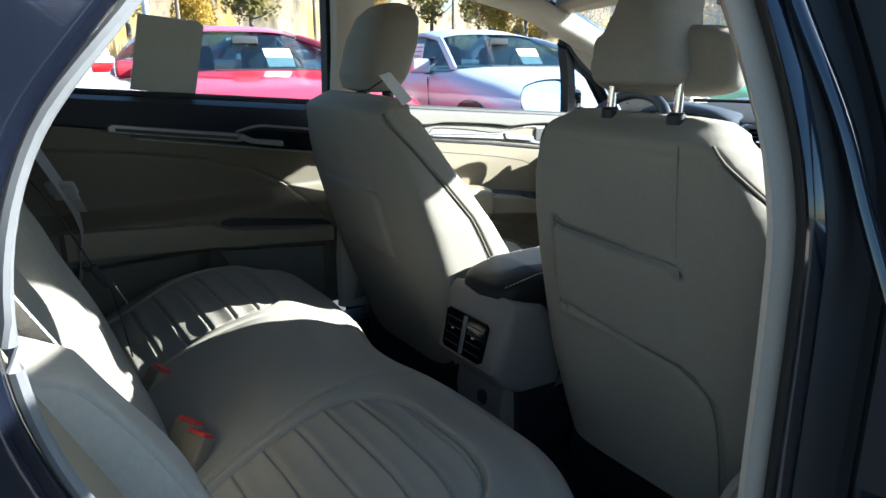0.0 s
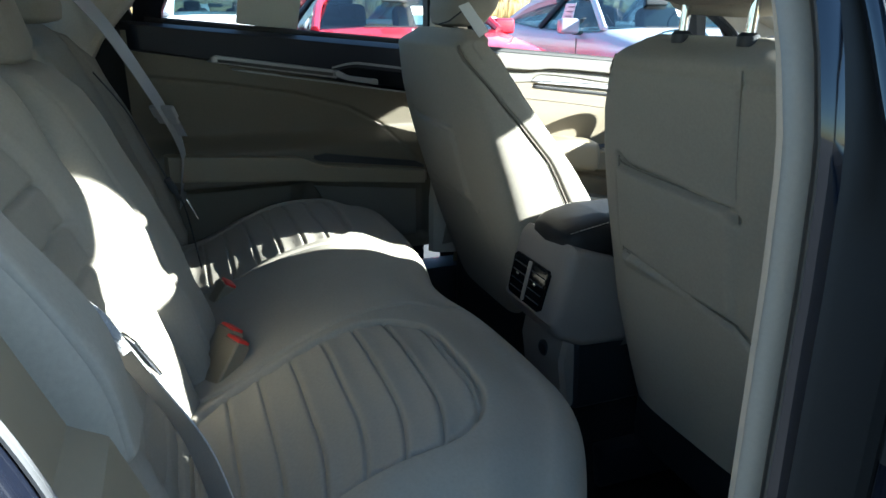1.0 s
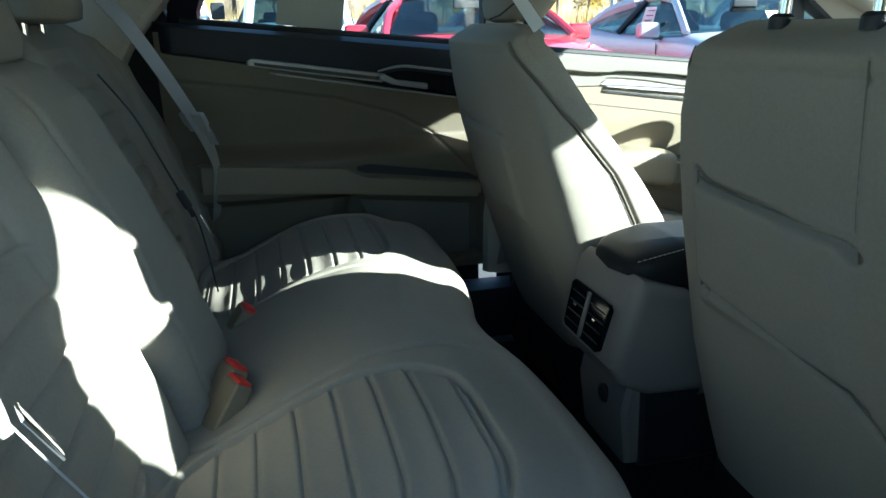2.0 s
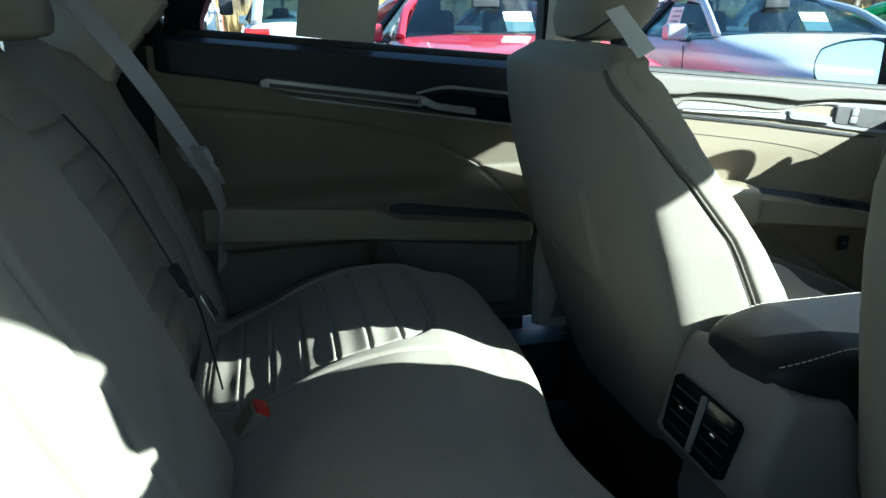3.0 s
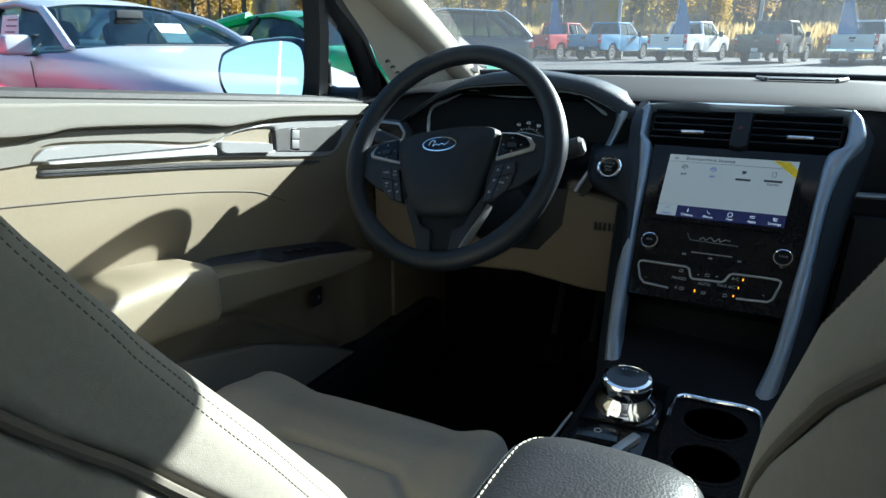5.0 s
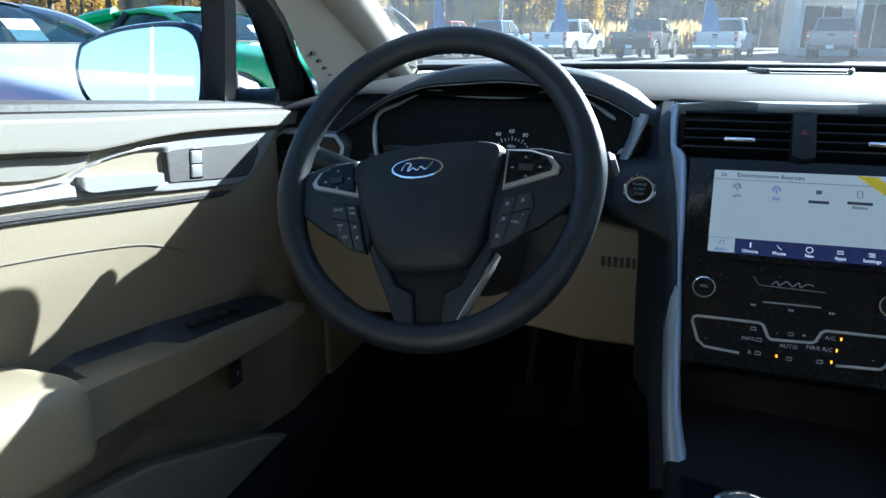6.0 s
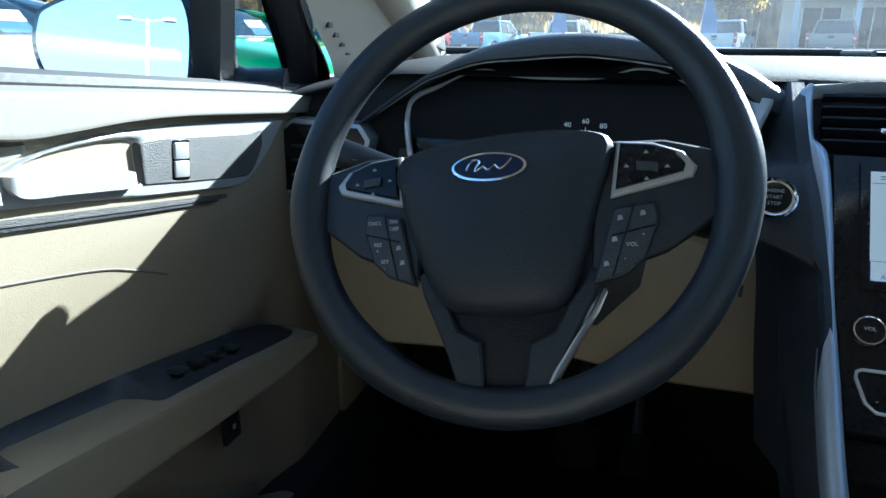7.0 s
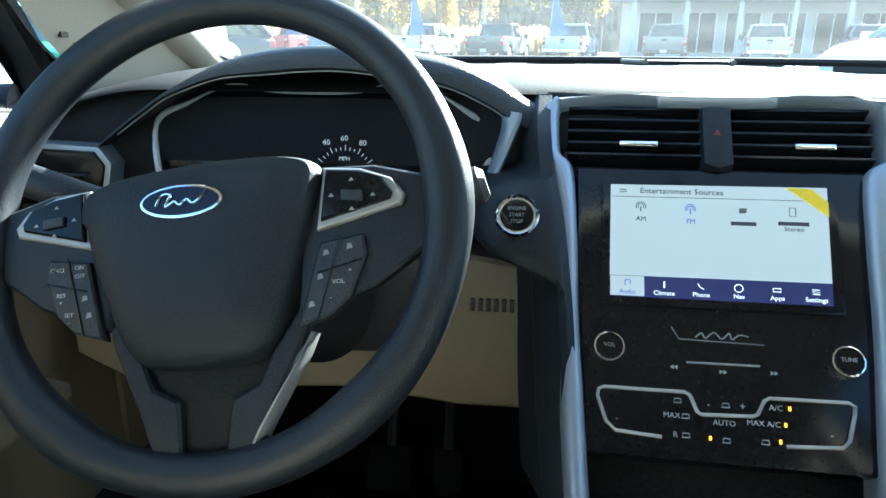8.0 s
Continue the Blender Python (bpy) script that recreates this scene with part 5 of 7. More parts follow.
part("badge_field", prism([T(-0.008 + 0.0272 * math.cos(a), 0.0085 + 0.0098 * math.sin(a), 0.0233) for a in np.linspace(0, 2 * math.pi, 40, endpoint=False)], WN, 0.0004), mat("badge navy enamel", (0.007, 0.012, 0.035), 0.4, spec=0.25), badge, "navy enamel field")
part("badge_mark", tube([T(x, y, 0.0241) for x, y in smooth_line([(-0.025, 0.0055), (-0.021, 0.013), (-0.015, 0.0125), (-0.018, 0.005), (-0.012, 0.008), (-0.008, 0.0055), (-0.003, 0.009), (0.001, 0.006), (0.006, 0.009), (0.010, 0.014)], 80)], 0.0011, 6), CHROME, badge, "silver flourish")
part("column_shroud", lathe([(0.062, 0.0), (0.066, 0.05), (0.06, 0.12), (0.055, 0.24)], WC - WN * 0.025 - WU * 0.025, -WN, 32), BLACK, wheel)
for s in (-1, 1):
    # upper spokes: leather arm, silver frame, key pad
    part("spoke", prism([T(s * x, y, -0.012) for x, y in ((0.07, 0.032), (0.12, 0.03), (0.168, 0.016), (0.168, -0.022), (0.12, -0.055), (0.066, -0.075))], WN, 0.014, 0.005, 3), RIMLEATHER, wheel)
    part("spoke_frame", prism([T(s * x, y, -0.002) for x, y in ((0.086, 0.0285), (0.112, 0.0255), (0.133, 0.017), (0.142, 0.005), (0.139, -0.002), (0.081, -0.0155))], WN, 0.010, 0.003, 3), SILVER, wheel, "satin silver spoke frame")
    pad = part("key_pad", prism([T(s * x, y, 0.002) for x, y in ((0.0888, 0.0258), (0.1115, 0.0228), (0.1275, 0.0165), (0.1340, 0.0060), (0.1325, 0.0010), (0.0848, -0.0105))], WN, 0.010, 0.003, 3), GLOSSBLACK, wheel, "black key pad")
    part("rocker_key", prism([T(s * x, y, 0.012) for x, y in ((0.100, 0.009), (0.115, 0.007), (0.115, 0.000), (0.100, 0.002))], WN, 0.003, 0.001), BLACK, pad)
    for dx, dy in ((0.107, 0.016), (0.107, -0.0045), (0.093, 0.006), (0.1215, 0.004)):
        part("key_mark", prism([T(s * (dx + ox), dy + oy, 0.0124) for ox, oy in ((-0.002, -0.001), (0.002, -0.001), (0, 0.0016))], WN, 0.0003), GREYPRINT, pad)
    # lower key blocks with their print
    blk = part("key_block", prism([T(s * x, y, -0.004) for x, y in ((0.083, -0.024), (0.113, -0.020), (0.115, -0.034), (0.104, -0.062), (0.090, -0.074), (0.068, -0.080))], WN, 0.012, 0.004, 3), BLACK, wheel, "black thumb key block")
    part("key_split", tube([T(s * 0.082, -0.045, 0.0085), T(s * 0.112, -0.038, 0.0085)], 0.0006, 6), GLOSSBLACK, blk)
    part("key_split", tube([T(s * 0.098, -0.021, 0.0085), T(s * 0.092, -0.042, 0.0085), T(s * 0.082, -0.076, 0.0085)], 0.0006, 6), GLOSSBLACK, blk)
for (x, y), txt in (((-0.105, -0.029), "CNCL"), ((-0.089, -0.028), "ON"), ((-0.088, -0.034), "OFF"), ((-0.101, -0.047), "RES"), ((-0.101, -0.052), "+"), ((-0.094, -0.061), "SET"), ((-0.094, -0.066), "-"), ((0.096, -0.052), "VOL"), ((0.104, -0.045), "+"), ((0.091, -0.062), "-")):
    words(txt, 0.0044, T(x, y, 0.0086), T(1, 0) - T(0, 0), T(0, 1) - T(0, 0), WHITEPRINT, wheel, "key_print")
for x, y in ((-0.083, -0.05), (-0.079, -0.062), (0.088, -0.032), (0.104, -0.029), (0.084, -0.048), (0.078, -0.066)):
    part("key_sign", prism([T(x + a, y + b, 0.0084) for a, b in ((-0.0022, -0.002), (0.0022, -0.001), (0.001, 0.0022), (-0.0015, 0.002))], WN, 0.0003), GREYPRINT, wheel)
# lower spokes: an open V with one bright edge
for s in (-1, 1):
    part("lower_spoke", prism([T(s * x + 0.004, y, -0.012) for x, y in ((0.064, -0.066), (0.046, -0.093), (0.036, -0.114), (0.018, -0.1225), (0.0145, -0.155), (0.016, -0.169), (0.030, -0.1705), (0.046, -0.130), (0.066, -0.088), (0.071, -0.072))], WN, 0.016, 0.005, 3), SOFTBLACK, wheel)
part("lower_trim", prism([T(x, y, -0.020) for x, y in ((-0.060, -0.080), (0.066, -0.080), (0.050, -0.118), (0.030, -0.168), (-0.022, -0.168), (-0.042, -0.118))], WN, 0.017, 0.003), mat("deep black spoke filler", (0.004, 0.005, 0.007), 0.55, vary=0.2, bump=0.3, bscale=500, spec=0.2), wheel, "deep black filler between the lower spokes")
part("lower_bridge", prism([T(x, y, -0.012) for x, y in ((-0.014, -0.156), (0.020, -0.156), (0.030, -0.171), (-0.024, -0.171))], WN, 0.014, 0.004), SOFTBLACK, wheel)
edge_rows = []
for k, (x, y, w) in enumerate(((0.0765, -0.083, 0.0007), (0.0700, -0.098, 0.0014), (0.0560, -0.121, 0.0022), (0.0435, -0.143, 0.0027), (0.0340, -0.162, 0.0020), (0.0300, -0.169, 0.0012))):
    edge_rows.append([tuple(T(x - w, y, 0.0045)), tuple(T(x, y + w * 0.3, 0.0055)), tuple(T(x + w, y + w * 0.6, 0.001)), tuple(T(x + w, y + w * 0.6, -0.012)), tuple(T(x - w, y, -0.012))])
sheet("spoke_edge", np.array(edge_rows), SILVER, wheel, "bright satin edge of the lower spoke", around=True, smooth=40)
# stalks
for s, tip in ((-1, (-0.580, 0.110, 0.888)), (1, (-0.224, 0.10, 0.892))):
    st = thing("stalk", "black steering column stalk with printed signs", "control stalk", tip, "column stalks")
    a, b = W(s * 0.05, 0.006 if s < 0 else 0.005, -0.07), Vector(tip)
    part("arm", tube([a, a.lerp(b, 0.5), b], [0.010, 0.0135, 0.0145], 14), BLACK, st)
    part("tip", lathe([(0.0135, 0), (0.0145, 0.006), (0.0145, 0.018), (0.010, 0.023)], b, b - a, 20), DARKCHROME if s > 0 else BLACK, st)
    part("sign", boxed(a.lerp(b, 0.75) + Vector((0, -0.0125, 0.003)), (0.016, 0.001, 0.003), 0), GREYPRINT, st)

# ---- centre stack ----
SO = Vector((-0.0035, 0.181, 0.837))
SR = Vector((0.9981, -0.0600, 0.0100))
SU = Vector((0.0295, 0.6207, 0.7835))
SN = Vector((-0.0532, -0.7817, 0.6214))
S = lambda u, v, h=0.0: SO + SR * u + SU * v + SN * h
flat = lambda pts, h=0.0: [S(u, v, h) for u, v in pts]
stack = thing("center_stack", "gloss black centre stack with touch screen, knobs and climate keys", "centre stack", S(0, -0.3))
part("face", prism(flat(((-0.122, 0.072), (0.126, 0.072), (0.122, -0.05), (0.113, -0.186), (-0.107, -0.186), (-0.118, -0.05)), -0.04), SN, 0.036, 0.004), GLOSSBLACK, stack, "gloss black fascia")
part("screen_frame", prism(flat(((-0.100, 0.062), (0.101, 0.064), (0.098, -0.061), (-0.099, -0.062)), -0.006), SN, 0.006, 0.003), GLOSSBLACK, stack)
screen = part("screen", prism(flat(((-0.0915, 0.0525), (0.0925, 0.0545), (0.0885, -0.034), (-0.0915, -0.0355))), SN, 0.0012), SCREENWHITE, stack, "lit touch screen showing audio sources")
part("menu_bar", prism(flat(((-0.0915, -0.0358), (0.0885, -0.0343), (0.0878, -0.0535), (-0.0912, -0.0545))), SN, 0.0013), SCREENBLUE, screen, "navy menu bar")
part("menu_selected", prism(flat(((-0.0910, -0.0362), (-0.0625, -0.036), (-0.0625, -0.0538), (-0.0910, -0.0541)), 0.001), SN, 0.0006), SCREENWHITE, screen)
part("corner_film", prism(flat(((0.0585, 0.0535), (0.080, 0.0525), (0.0922, 0.040), (0.0915, 0.0265)), 0.0013), SN, 0.0006), YELLOW, screen, "yellow protective film tab")
part("title_line", prism(flat(((-0.0905, 0.0405), (0.0915, 0.0415), (0.0915, 0.0411), (-0.0905, 0.0401)), 0.0012), SN, 0.0003), SCREENINK, screen)
sw = lambda txt, size, u, v, m, al="CENTER": words(txt, size, S(u, v, 0.0016), SR, SU, m, screen, "screen_word", 0.0002, al)
sw("Entertainment Sources", 0.0078, -0.066, 0.0465, SCREENINK, "LEFT")
sw("AM", 0.0062, -0.065, 0.0185, SCREENINK)
sw("FM", 0.0062, -0.0225, 0.0175, SCREENCYAN)
sw("Stereo", 0.0060, 0.0625, 0.0135, SCREENINK)
part("screen_bar", prism(flat(((0.011, 0.019), (0.032, 0.019), (0.032, 0.0155), (0.011, 0.0155)), 0.0012), SN, 0.0004), SCREENINK, screen)
part("screen_bar", prism(flat(((0.050, 0.0205), (0.075, 0.0205), (0.075, 0.017), (0.050, 0.017)), 0.0012), SN, 0.0004), SCREENINK, screen)
for u, v, m in ((-0.065, 0.031, SCREENINK), (-0.0225, 0.030, SCREENCYAN)):
    for r in (0.0025, 0.0042):
        part("signal_icon", tube([S(u + r * math.cos(a), v + r * math.sin(a), 0.0014) for a in np.linspace(-0.6, math.pi + 0.6, 14)], 0.0004, 5), m, screen)
    part("signal_mast", tube([S(u, v, 0.0014), S(u, v - 0.005, 0.0014)], 0.0005, 5), m, screen)
part("screen_icon", boxed(S(0.0215, 0.029, 0.0012), (0.006, 0.002, 0.006), 0.0005), SCREENINK, screen)
part("screen_icon", tube([S(0.0625 + x, 0.030 + y, 0.0014) for x, y in ((-0.0025, -0.004), (-0.0025, 0.004), (0.0025, 0.004), (0.0025, -0.004))], 0.0004, 5, True), SCREENINK, screen)
part("back_icon", tube([S(-0.084, 0.0475, 0.0014), S(-0.0785, 0.0475, 0.0014), S(-0.0775, 0.0455, 0.0014), S(-0.084, 0.0445, 0.0014)], 0.0004, 5), SCREENINK, screen)
for i, txt in enumerate(("Audio", "Climate", "Phone", "Nav", "Apps", "Settings")):
    u = -0.0765 + i * 0.0303
    m = SCREENCYAN if i == 0 else SCREENPALE
    sw(txt, 0.0056, u, -0.0505 + 0.0002 * i, m)
    ic = {0: [(-0.002, -0.002), (-0.002, 0.0025), (0.0022, 0.003), (0.0022, -0.0012)], 1: [(0, -0.003), (0, 0.003), (0.0006, 0.003), (0.0006, -0.003)], 2: [(-0.0025, 0.0025), (-0.001, -0.0005), (0.0025, -0.0025)], 3: [(0.0034 * math.cos(a), 0.0034 * math.sin(a)) for a in np.linspace(0, 2 * math.pi, 14)], 4: [(-0.003, 0.0015), (0.003, 0.0015), (0.003, -0.0015), (-0.003, -0.0015), (-0.003, 0.0015)], 5: [(-0.003, 0.002), (0.003, 0.002), (-0.003, 0), (0.003, 0), (-0.003, -0.002), (0.003, -0.002)]}[i]
    part("menu_icon", tube([S(u + x, -0.0425 + y, 0.0016) for x, y in ic], 0.00045, 5), m, screen)
# knobs
for u, txt in ((-0.0911, "VOL"), (0.0937, "TUNE")):
    kn = part("knob", lathe([(0.0112, 0), (0.0112, 0.0065), (0.0100, 0.0075)], S(u, -0.0995, -0.004), SN, 30), GLOSSBLACK, stack, "black knob")
    part("knob_ring", lathe([(0.0128, 0.0), (0.0130, 0.0055), (0.0126, 0.0075), (0.0114, 0.0078), (0.0110, 0.005)], S(u, -0.0995, -0.004), SN, 14), CHROME, kn, "faceted chrome ring")
    words(txt, 0.0048, S(u, -0.0985, 0.0038), SR, SU, GREYPRINT, kn)
part("maker_mark", tube([S(u, v, -0.003) for u, v in smooth_line([(-0.021, -0.086), (-0.016, -0.082), (-0.013, -0.086), (-0.006, -0.081), (0.0, -0.086), (0.006, -0.081), (0.008, -0.086), (0.014, -0.082), (0.021, -0.083)], 50)], 0.0006, 6), SILVER, stack, "small silver mark")
part("mark_line", tube([S(u, v, -0.0035) for u, v in ((-0.040, -0.078), (-0.034, -0.088), (0.033, -0.089))], 0.0005, 6), GREYPRINT, stack)
part("seek_bar", tube([S(-0.0285, -0.1075, -0.003), S(0.0285, -0.1068, -0.003)], 0.0009, 8), SILVER, stack, "silver seek bar")
for u, v, k in ((-0.0385, -0.112, 1), (0.0393, -0.1118, -1), (0.0, -0.1135, -1)):
    for d in (0, 0.003):
        part("media_sign", prism([S(u + k * a - k * d, v + b, -0.0036) for a, b in ((0, 0), (0.0028, 0.0018), (0.0028, -0.0018))], SN, 0.0003), WHITEPRINT, stack)
hv = [(-0.049, -0.1692), (-0.0849, -0.1668), (-0.0925, -0.1600), (-0.0997, -0.1400), (-0.0990, -0.1345), (-0.0950, -0.1325), (-0.0306, -0.1322), (-0.0265, -0.1345), (-0.0215, -0.1470), (-0.0180, -0.1492), (0.0205, -0.1475), (0.0245, -0.1455), (0.0300, -0.1345), (0.0340, -0.1322), (0.0925, -0.1312), (0.0968, -0.1340), (0.0960, -0.1400), (0.0900, -0.1610), (0.0845, -0.1662), (0.0443, -0.1686)]
part("climate_frame", tube([S(u, v, -0.003) for u, v in hv], 0.0016, 8), SILVER, stack, "silver line round the climate keys")
for u, v in ((0.0486, -0.1393), (0.0447, -0.1522), (0.0401, -0.1654), (-0.012, -0.167)):
    part("indicator", boxed(S(u, v, -0.003), (0.0017, 0.0015, 0.0034), 0.0004, Matrix.Rotation(radians(-38), 4, "X")), AMBER, stack, "lit amber indicator")
cw = lambda txt, size, u, v: words(txt, size, S(u, v, -0.0034), SR, SU, WHITEPRINT, stack, "key_word", 0.0002)
cw("MAX", 0.0062, -0.041, -0.1515)
cw("AUTO", 0.0062, -0.001, -0.1545)
cw("MAX A/C", 0.0062, 0.0285, -0.1525)
cw("A/C", 0.0062, 0.0385, -0.1395)
cw("R", 0.0062, -0.0385, -0.1665)
cw("-", 0.008, -0.0125, -0.1405)
cw("+", 0.008, 0.0135, -0.1405)
cw("-", 0.008, -0.084, -0.157)
cw("-", 0.008, 0.078, -0.157)
for u, v in ((-0.0365, -0.1395), (0.0005, -0.1405), (-0.0305, -0.1515), (-0.0305, -0.1665), (0.0, -0.168), (0.029, -0.1668)):
    part("climate_sign", tube([S(u + x, v + y, -0.0032) for x, y in ((-0.003, -0.0015), (-0.002, 0.0018), (0.0025, 0.0018), (0.003, -0.0015))], 0.0005, 5, True), WHITEPRINT, stack)
# vents above
part("vent_well", prism(flat(((-0.136, 0.137), (-0.07, 0.141), (0.0, 0.1365), (0.08, 0.141), (0.145, 0.135), (0.137, 0.073), (-0.134, 0.072)), -0.045), SN, 0.02, 0.003), BLACK, stack)
for k in range(5):
    v = 0.082 + 0.0125 * k
    for u0, u1 in ((-0.132, -0.010), (0.018, 0.138)):
        part("vent_slat", prism([S(u0, v, -0.022), S(u1, v, -0.022), S(u1, v + 0.004, -0.004), S(u0, v + 0.004, -0.004)], SU, 0.0022), GLOSSBLACK, stack)
part("vent_divider", prism(flat(((-0.0095, 0.136), (0.0165, 0.136), (0.017, 0.076), (0.004, 0.071), (-0.009, 0.076)), -0.02), SN, 0.022, 0.003), SOFTBLACK, stack, "hazard switch block")
part("hazard_mark", prism([S(0.0035 + x, 0.108 + y, 0.0022) for x, y in ((-0.004, -0.003), (0.004, -0.003), (0, 0.004))], SN, 0.0004), mat("dim red mark", (0.12, 0.015, 0.02), 0.5), stack)
for u in (-0.0668, 0.0873):
    part("vent_tab", prism([S(u - 0.0175, 0.0925, -0.006), S(u + 0.0175, 0.0925, -0.006), S(u + 0.0175, 0.0985, -0.006), S(u - 0.0175, 0.0985, -0.006)], SN, 0.008, 0.002), CHROME, stack, "chrome vent tab")
# silver bezel and rails
for s in (-1, 1):
    ax = 0.0 if s < 0 else 0.006
    o = [(0.147 + ax, 0.146), (0.160 + ax, 0.128), (0.164 + ax, 0.097), (0.150, 0.055), (0.1385, 0.0), (0.1335, -0.07), (0.1305, -0.143), (0.122, -0.24), (0.110, -0.325)]
    n = [(0.139 + ax, 0.138), (0.141 + ax, 0.128), (0.138 + ax, 0.085), (0.126, 0.068), (0.120, 0.0), (0.117, -0.07), (0.111, -0.143), (0.102, -0.24), (0.087, -0.305)]
    oo, nn = smooth_line(o, 60), smooth_line(n, 60)
    Q = []
    for (a, b), (c, d) in zip(oo, nn):
        row = []
        for f, h in ((0, -0.05), (0, -0.006), (0.08, 0.002), (0.3, 0.007), (0.6, 0.008), (0.9, 0.004), (1, -0.002), (1, -0.03)):
            row.append(tuple(S(s * (a + (c - a) * f), b + (d - b) * f, h)))
        Q.append(row)
    sheet("side_rail", np.array(Q), BLUESILVER, stack, "blue-grey satin rail", smooth=60)
top = [(-0.147, 0.146), (-0.08, 0.1505), (0.0, 0.152), (0.08, 0.1505), (0.153, 0.146)]
low = [(-0.139, 0.138), (-0.085, 0.1445), (-0.05, 0.1435), (-0.04, 0.139), (0.05, 0.139), (0.06, 0.1435), (0.09, 0.1445), (0.145, 0.138)]
tt, ll = smooth_line(top, 60), smooth_line(low, 60)
sheet("top_rail", np.array([[tuple(S(a, b, -0.03)), tuple(S(a, b, 0.0)), tuple(S((a + c) / 2, (b + d) / 2, 0.005)), tuple(S(c, d, 0.0)), tuple(S(c, d, -0.03))] for (a, b), (c, d) in zip(tt, ll)]), BLUESILVER, stack, "blue-grey satin top rail", smooth=60)
part("stack_body", prism(flat(((-0.155, 0.14), (0.16, 0.14), (0.13, -0.1), (0.125, -0.33), (-0.12, -0.33), (-0.13, -0.1)), -0.16), SN, 0.10, 0.01), CARPET, stack)
for s in (-1, 1):
    part("stack_flank", prism([S(s * 0.163, 0.14, -0.004), S(s * 0.185, 0.12, -0.03), S(s * 0.165, 0.02, -0.03), S(s * 0.15, -0.15, -0.03), S(s * 0.125, -0.33, -0.02), S(s * 0.11, -0.325, -0.004), S(s * 0.130, -0.143, -0.004), S(s * 0.1385, 0.0, -0.004)], -SN, 0.08, 0.004), SOFTBLACK, stack)
part("bin", prism(flat(((-0.105, -0.19), (0.11, -0.19), (0.095, -0.32), (-0.095, -0.32)), -0.09), SN, 0.02), CARPET, stack, "dark storage bin")
part("power_socket", lathe([(0.013, 0), (0.013, 0.01), (0.010, 0.012)], S(0.055, -0.275, -0.07), SN, 20), GLOSSBLACK, stack)
part("socket_ring", lathe([(0.015, 0), (0.015, 0.006), (0.0132, 0.007)], S(0.055, -0.275, -0.07), SN, 20), DARKCHROME, stack)

# ---- centre console ----
console = thing("center_console", "centre console, beige behind with rear vents, black leather armrest", "centre console", (-0.02, -0.4, 0.2))
part("front_deck", prism([(-0.125, y, z) for y, z in ((0.10, 0.40), (0.10, 0.63), (-0.02, 0.605), (-0.30, 0.60), (-0.42, 0.63), (-0.45, 0.40))], (1, 0, 0), 0.235, 0.012, 3), mat("matte black console", (0.007, 0.007, 0.008), 0.75, vary=0.2, spec=0.15), console, "black console deck")
part("deck_plate", prism([(x, y, 0.607) for x, y in ((-0.11, -0.03), (-0.025, -0.05), (-0.025, -0.26), (-0.11, -0.27))], (0, 0, 1), 0.005, 0.002), GLOSSBLACK, console)
part("deck_edge", tube(smooth_line([(-0.122, -0.17, 0.608), (-0.125, -0.24, 0.610), (-0.127, -0.31, 0.616)], 20), 0.002, 8), SILVER, console)
sh = Vector((-0.064, -0.135, 0.611))
dial = part("shift_dial", lathe([(0.040, 0), (0.039, 0.006), (0.034, 0.018), (0.0285, 0.024), (0.0275, 0.028), (0.0305, 0.031), (0.031, 0.043), (0.029, 0.047), (0.025, 0.048), (0.024, 0.046)], sh, (0, -0.1, 1), 48), CHROME, console, "chrome rotary shift dial")
part("dial_cap", lathe([(0.025, 0.045), (0.024, 0.0475), (0.0, 0.048)], sh, (0, -0.1, 1), 40), GLOSSBLACK, dial, "gloss black dial top")
for i in range(5):
    a = radians(60 + 15 * i)
    part("dial_mark", boxed(sh + Vector((0.018 * math.cos(a), 0.018 * math.sin(a) - 0.005, 0.0488)), (0.002, 0.003, 0.0006), 0), WHITEPRINT, dial)
part("dial_plinth", prism([(x, y, 0.61) for x, y in ((-0.108, -0.10), (-0.02, -0.10), (-0.02, -0.175), (-0.108, -0.185))], (0, 0, 1), 0.006, 0.004, 3), GLOSSBLACK, console)
brake = part("brake_switch", boxed((-0.078, -0.215, 0.615), (0.05, 0.035, 0.012), 0.004, Matrix.Rotation(radians(6), 4, "Z"), 3), GLOSSBLACK, console, "parking brake switch")
part("brake_mark", tube([(-0.078 + 0.004 * math.cos(a), -0.215 + 0.004 * math.sin(a), 0.6215) for a in np.linspace(0, 2 * math.pi, 14)], 0.0006, 5), WHITEPRINT, brake)
part("brake_trim", boxed((-0.045, -0.22, 0.613), (0.012, 0.05, 0.012), 0.003, Matrix.Rotation(radians(-20), 4, "Z")), SILVER, console)
cup = part("cup_holder", prism([(x, y, 0.606) for x, y in ((-0.012, -0.075), (0.085, -0.075), (0.095, -0.14), (0.085, -0.27), (0.0, -0.27), (-0.015, -0.18))], (0, 0, 1), 0.008, 0.003), CARPET, console, "black cup holder surround")
for y in (-0.125, -0.215):
    part("cup_well", lathe([(0.040, 0.0), (0.041, 0.0015), (0.036, 0.002), (0.035, 0.0005)], (0.04, y, 0.6135), (0, 0, 1), 32), CARPET, cup)
part("cup_trim", tube(smooth_line([(-0.012, -0.14, 0.617), (-0.008, -0.085, 0.618), (0.03, -0.078, 0.618), (0.082, -0.08, 0.618), (0.092, -0.13, 0.617)], 30), 0.0032, 8), CHROME, cup, "chrome cup holder edge")
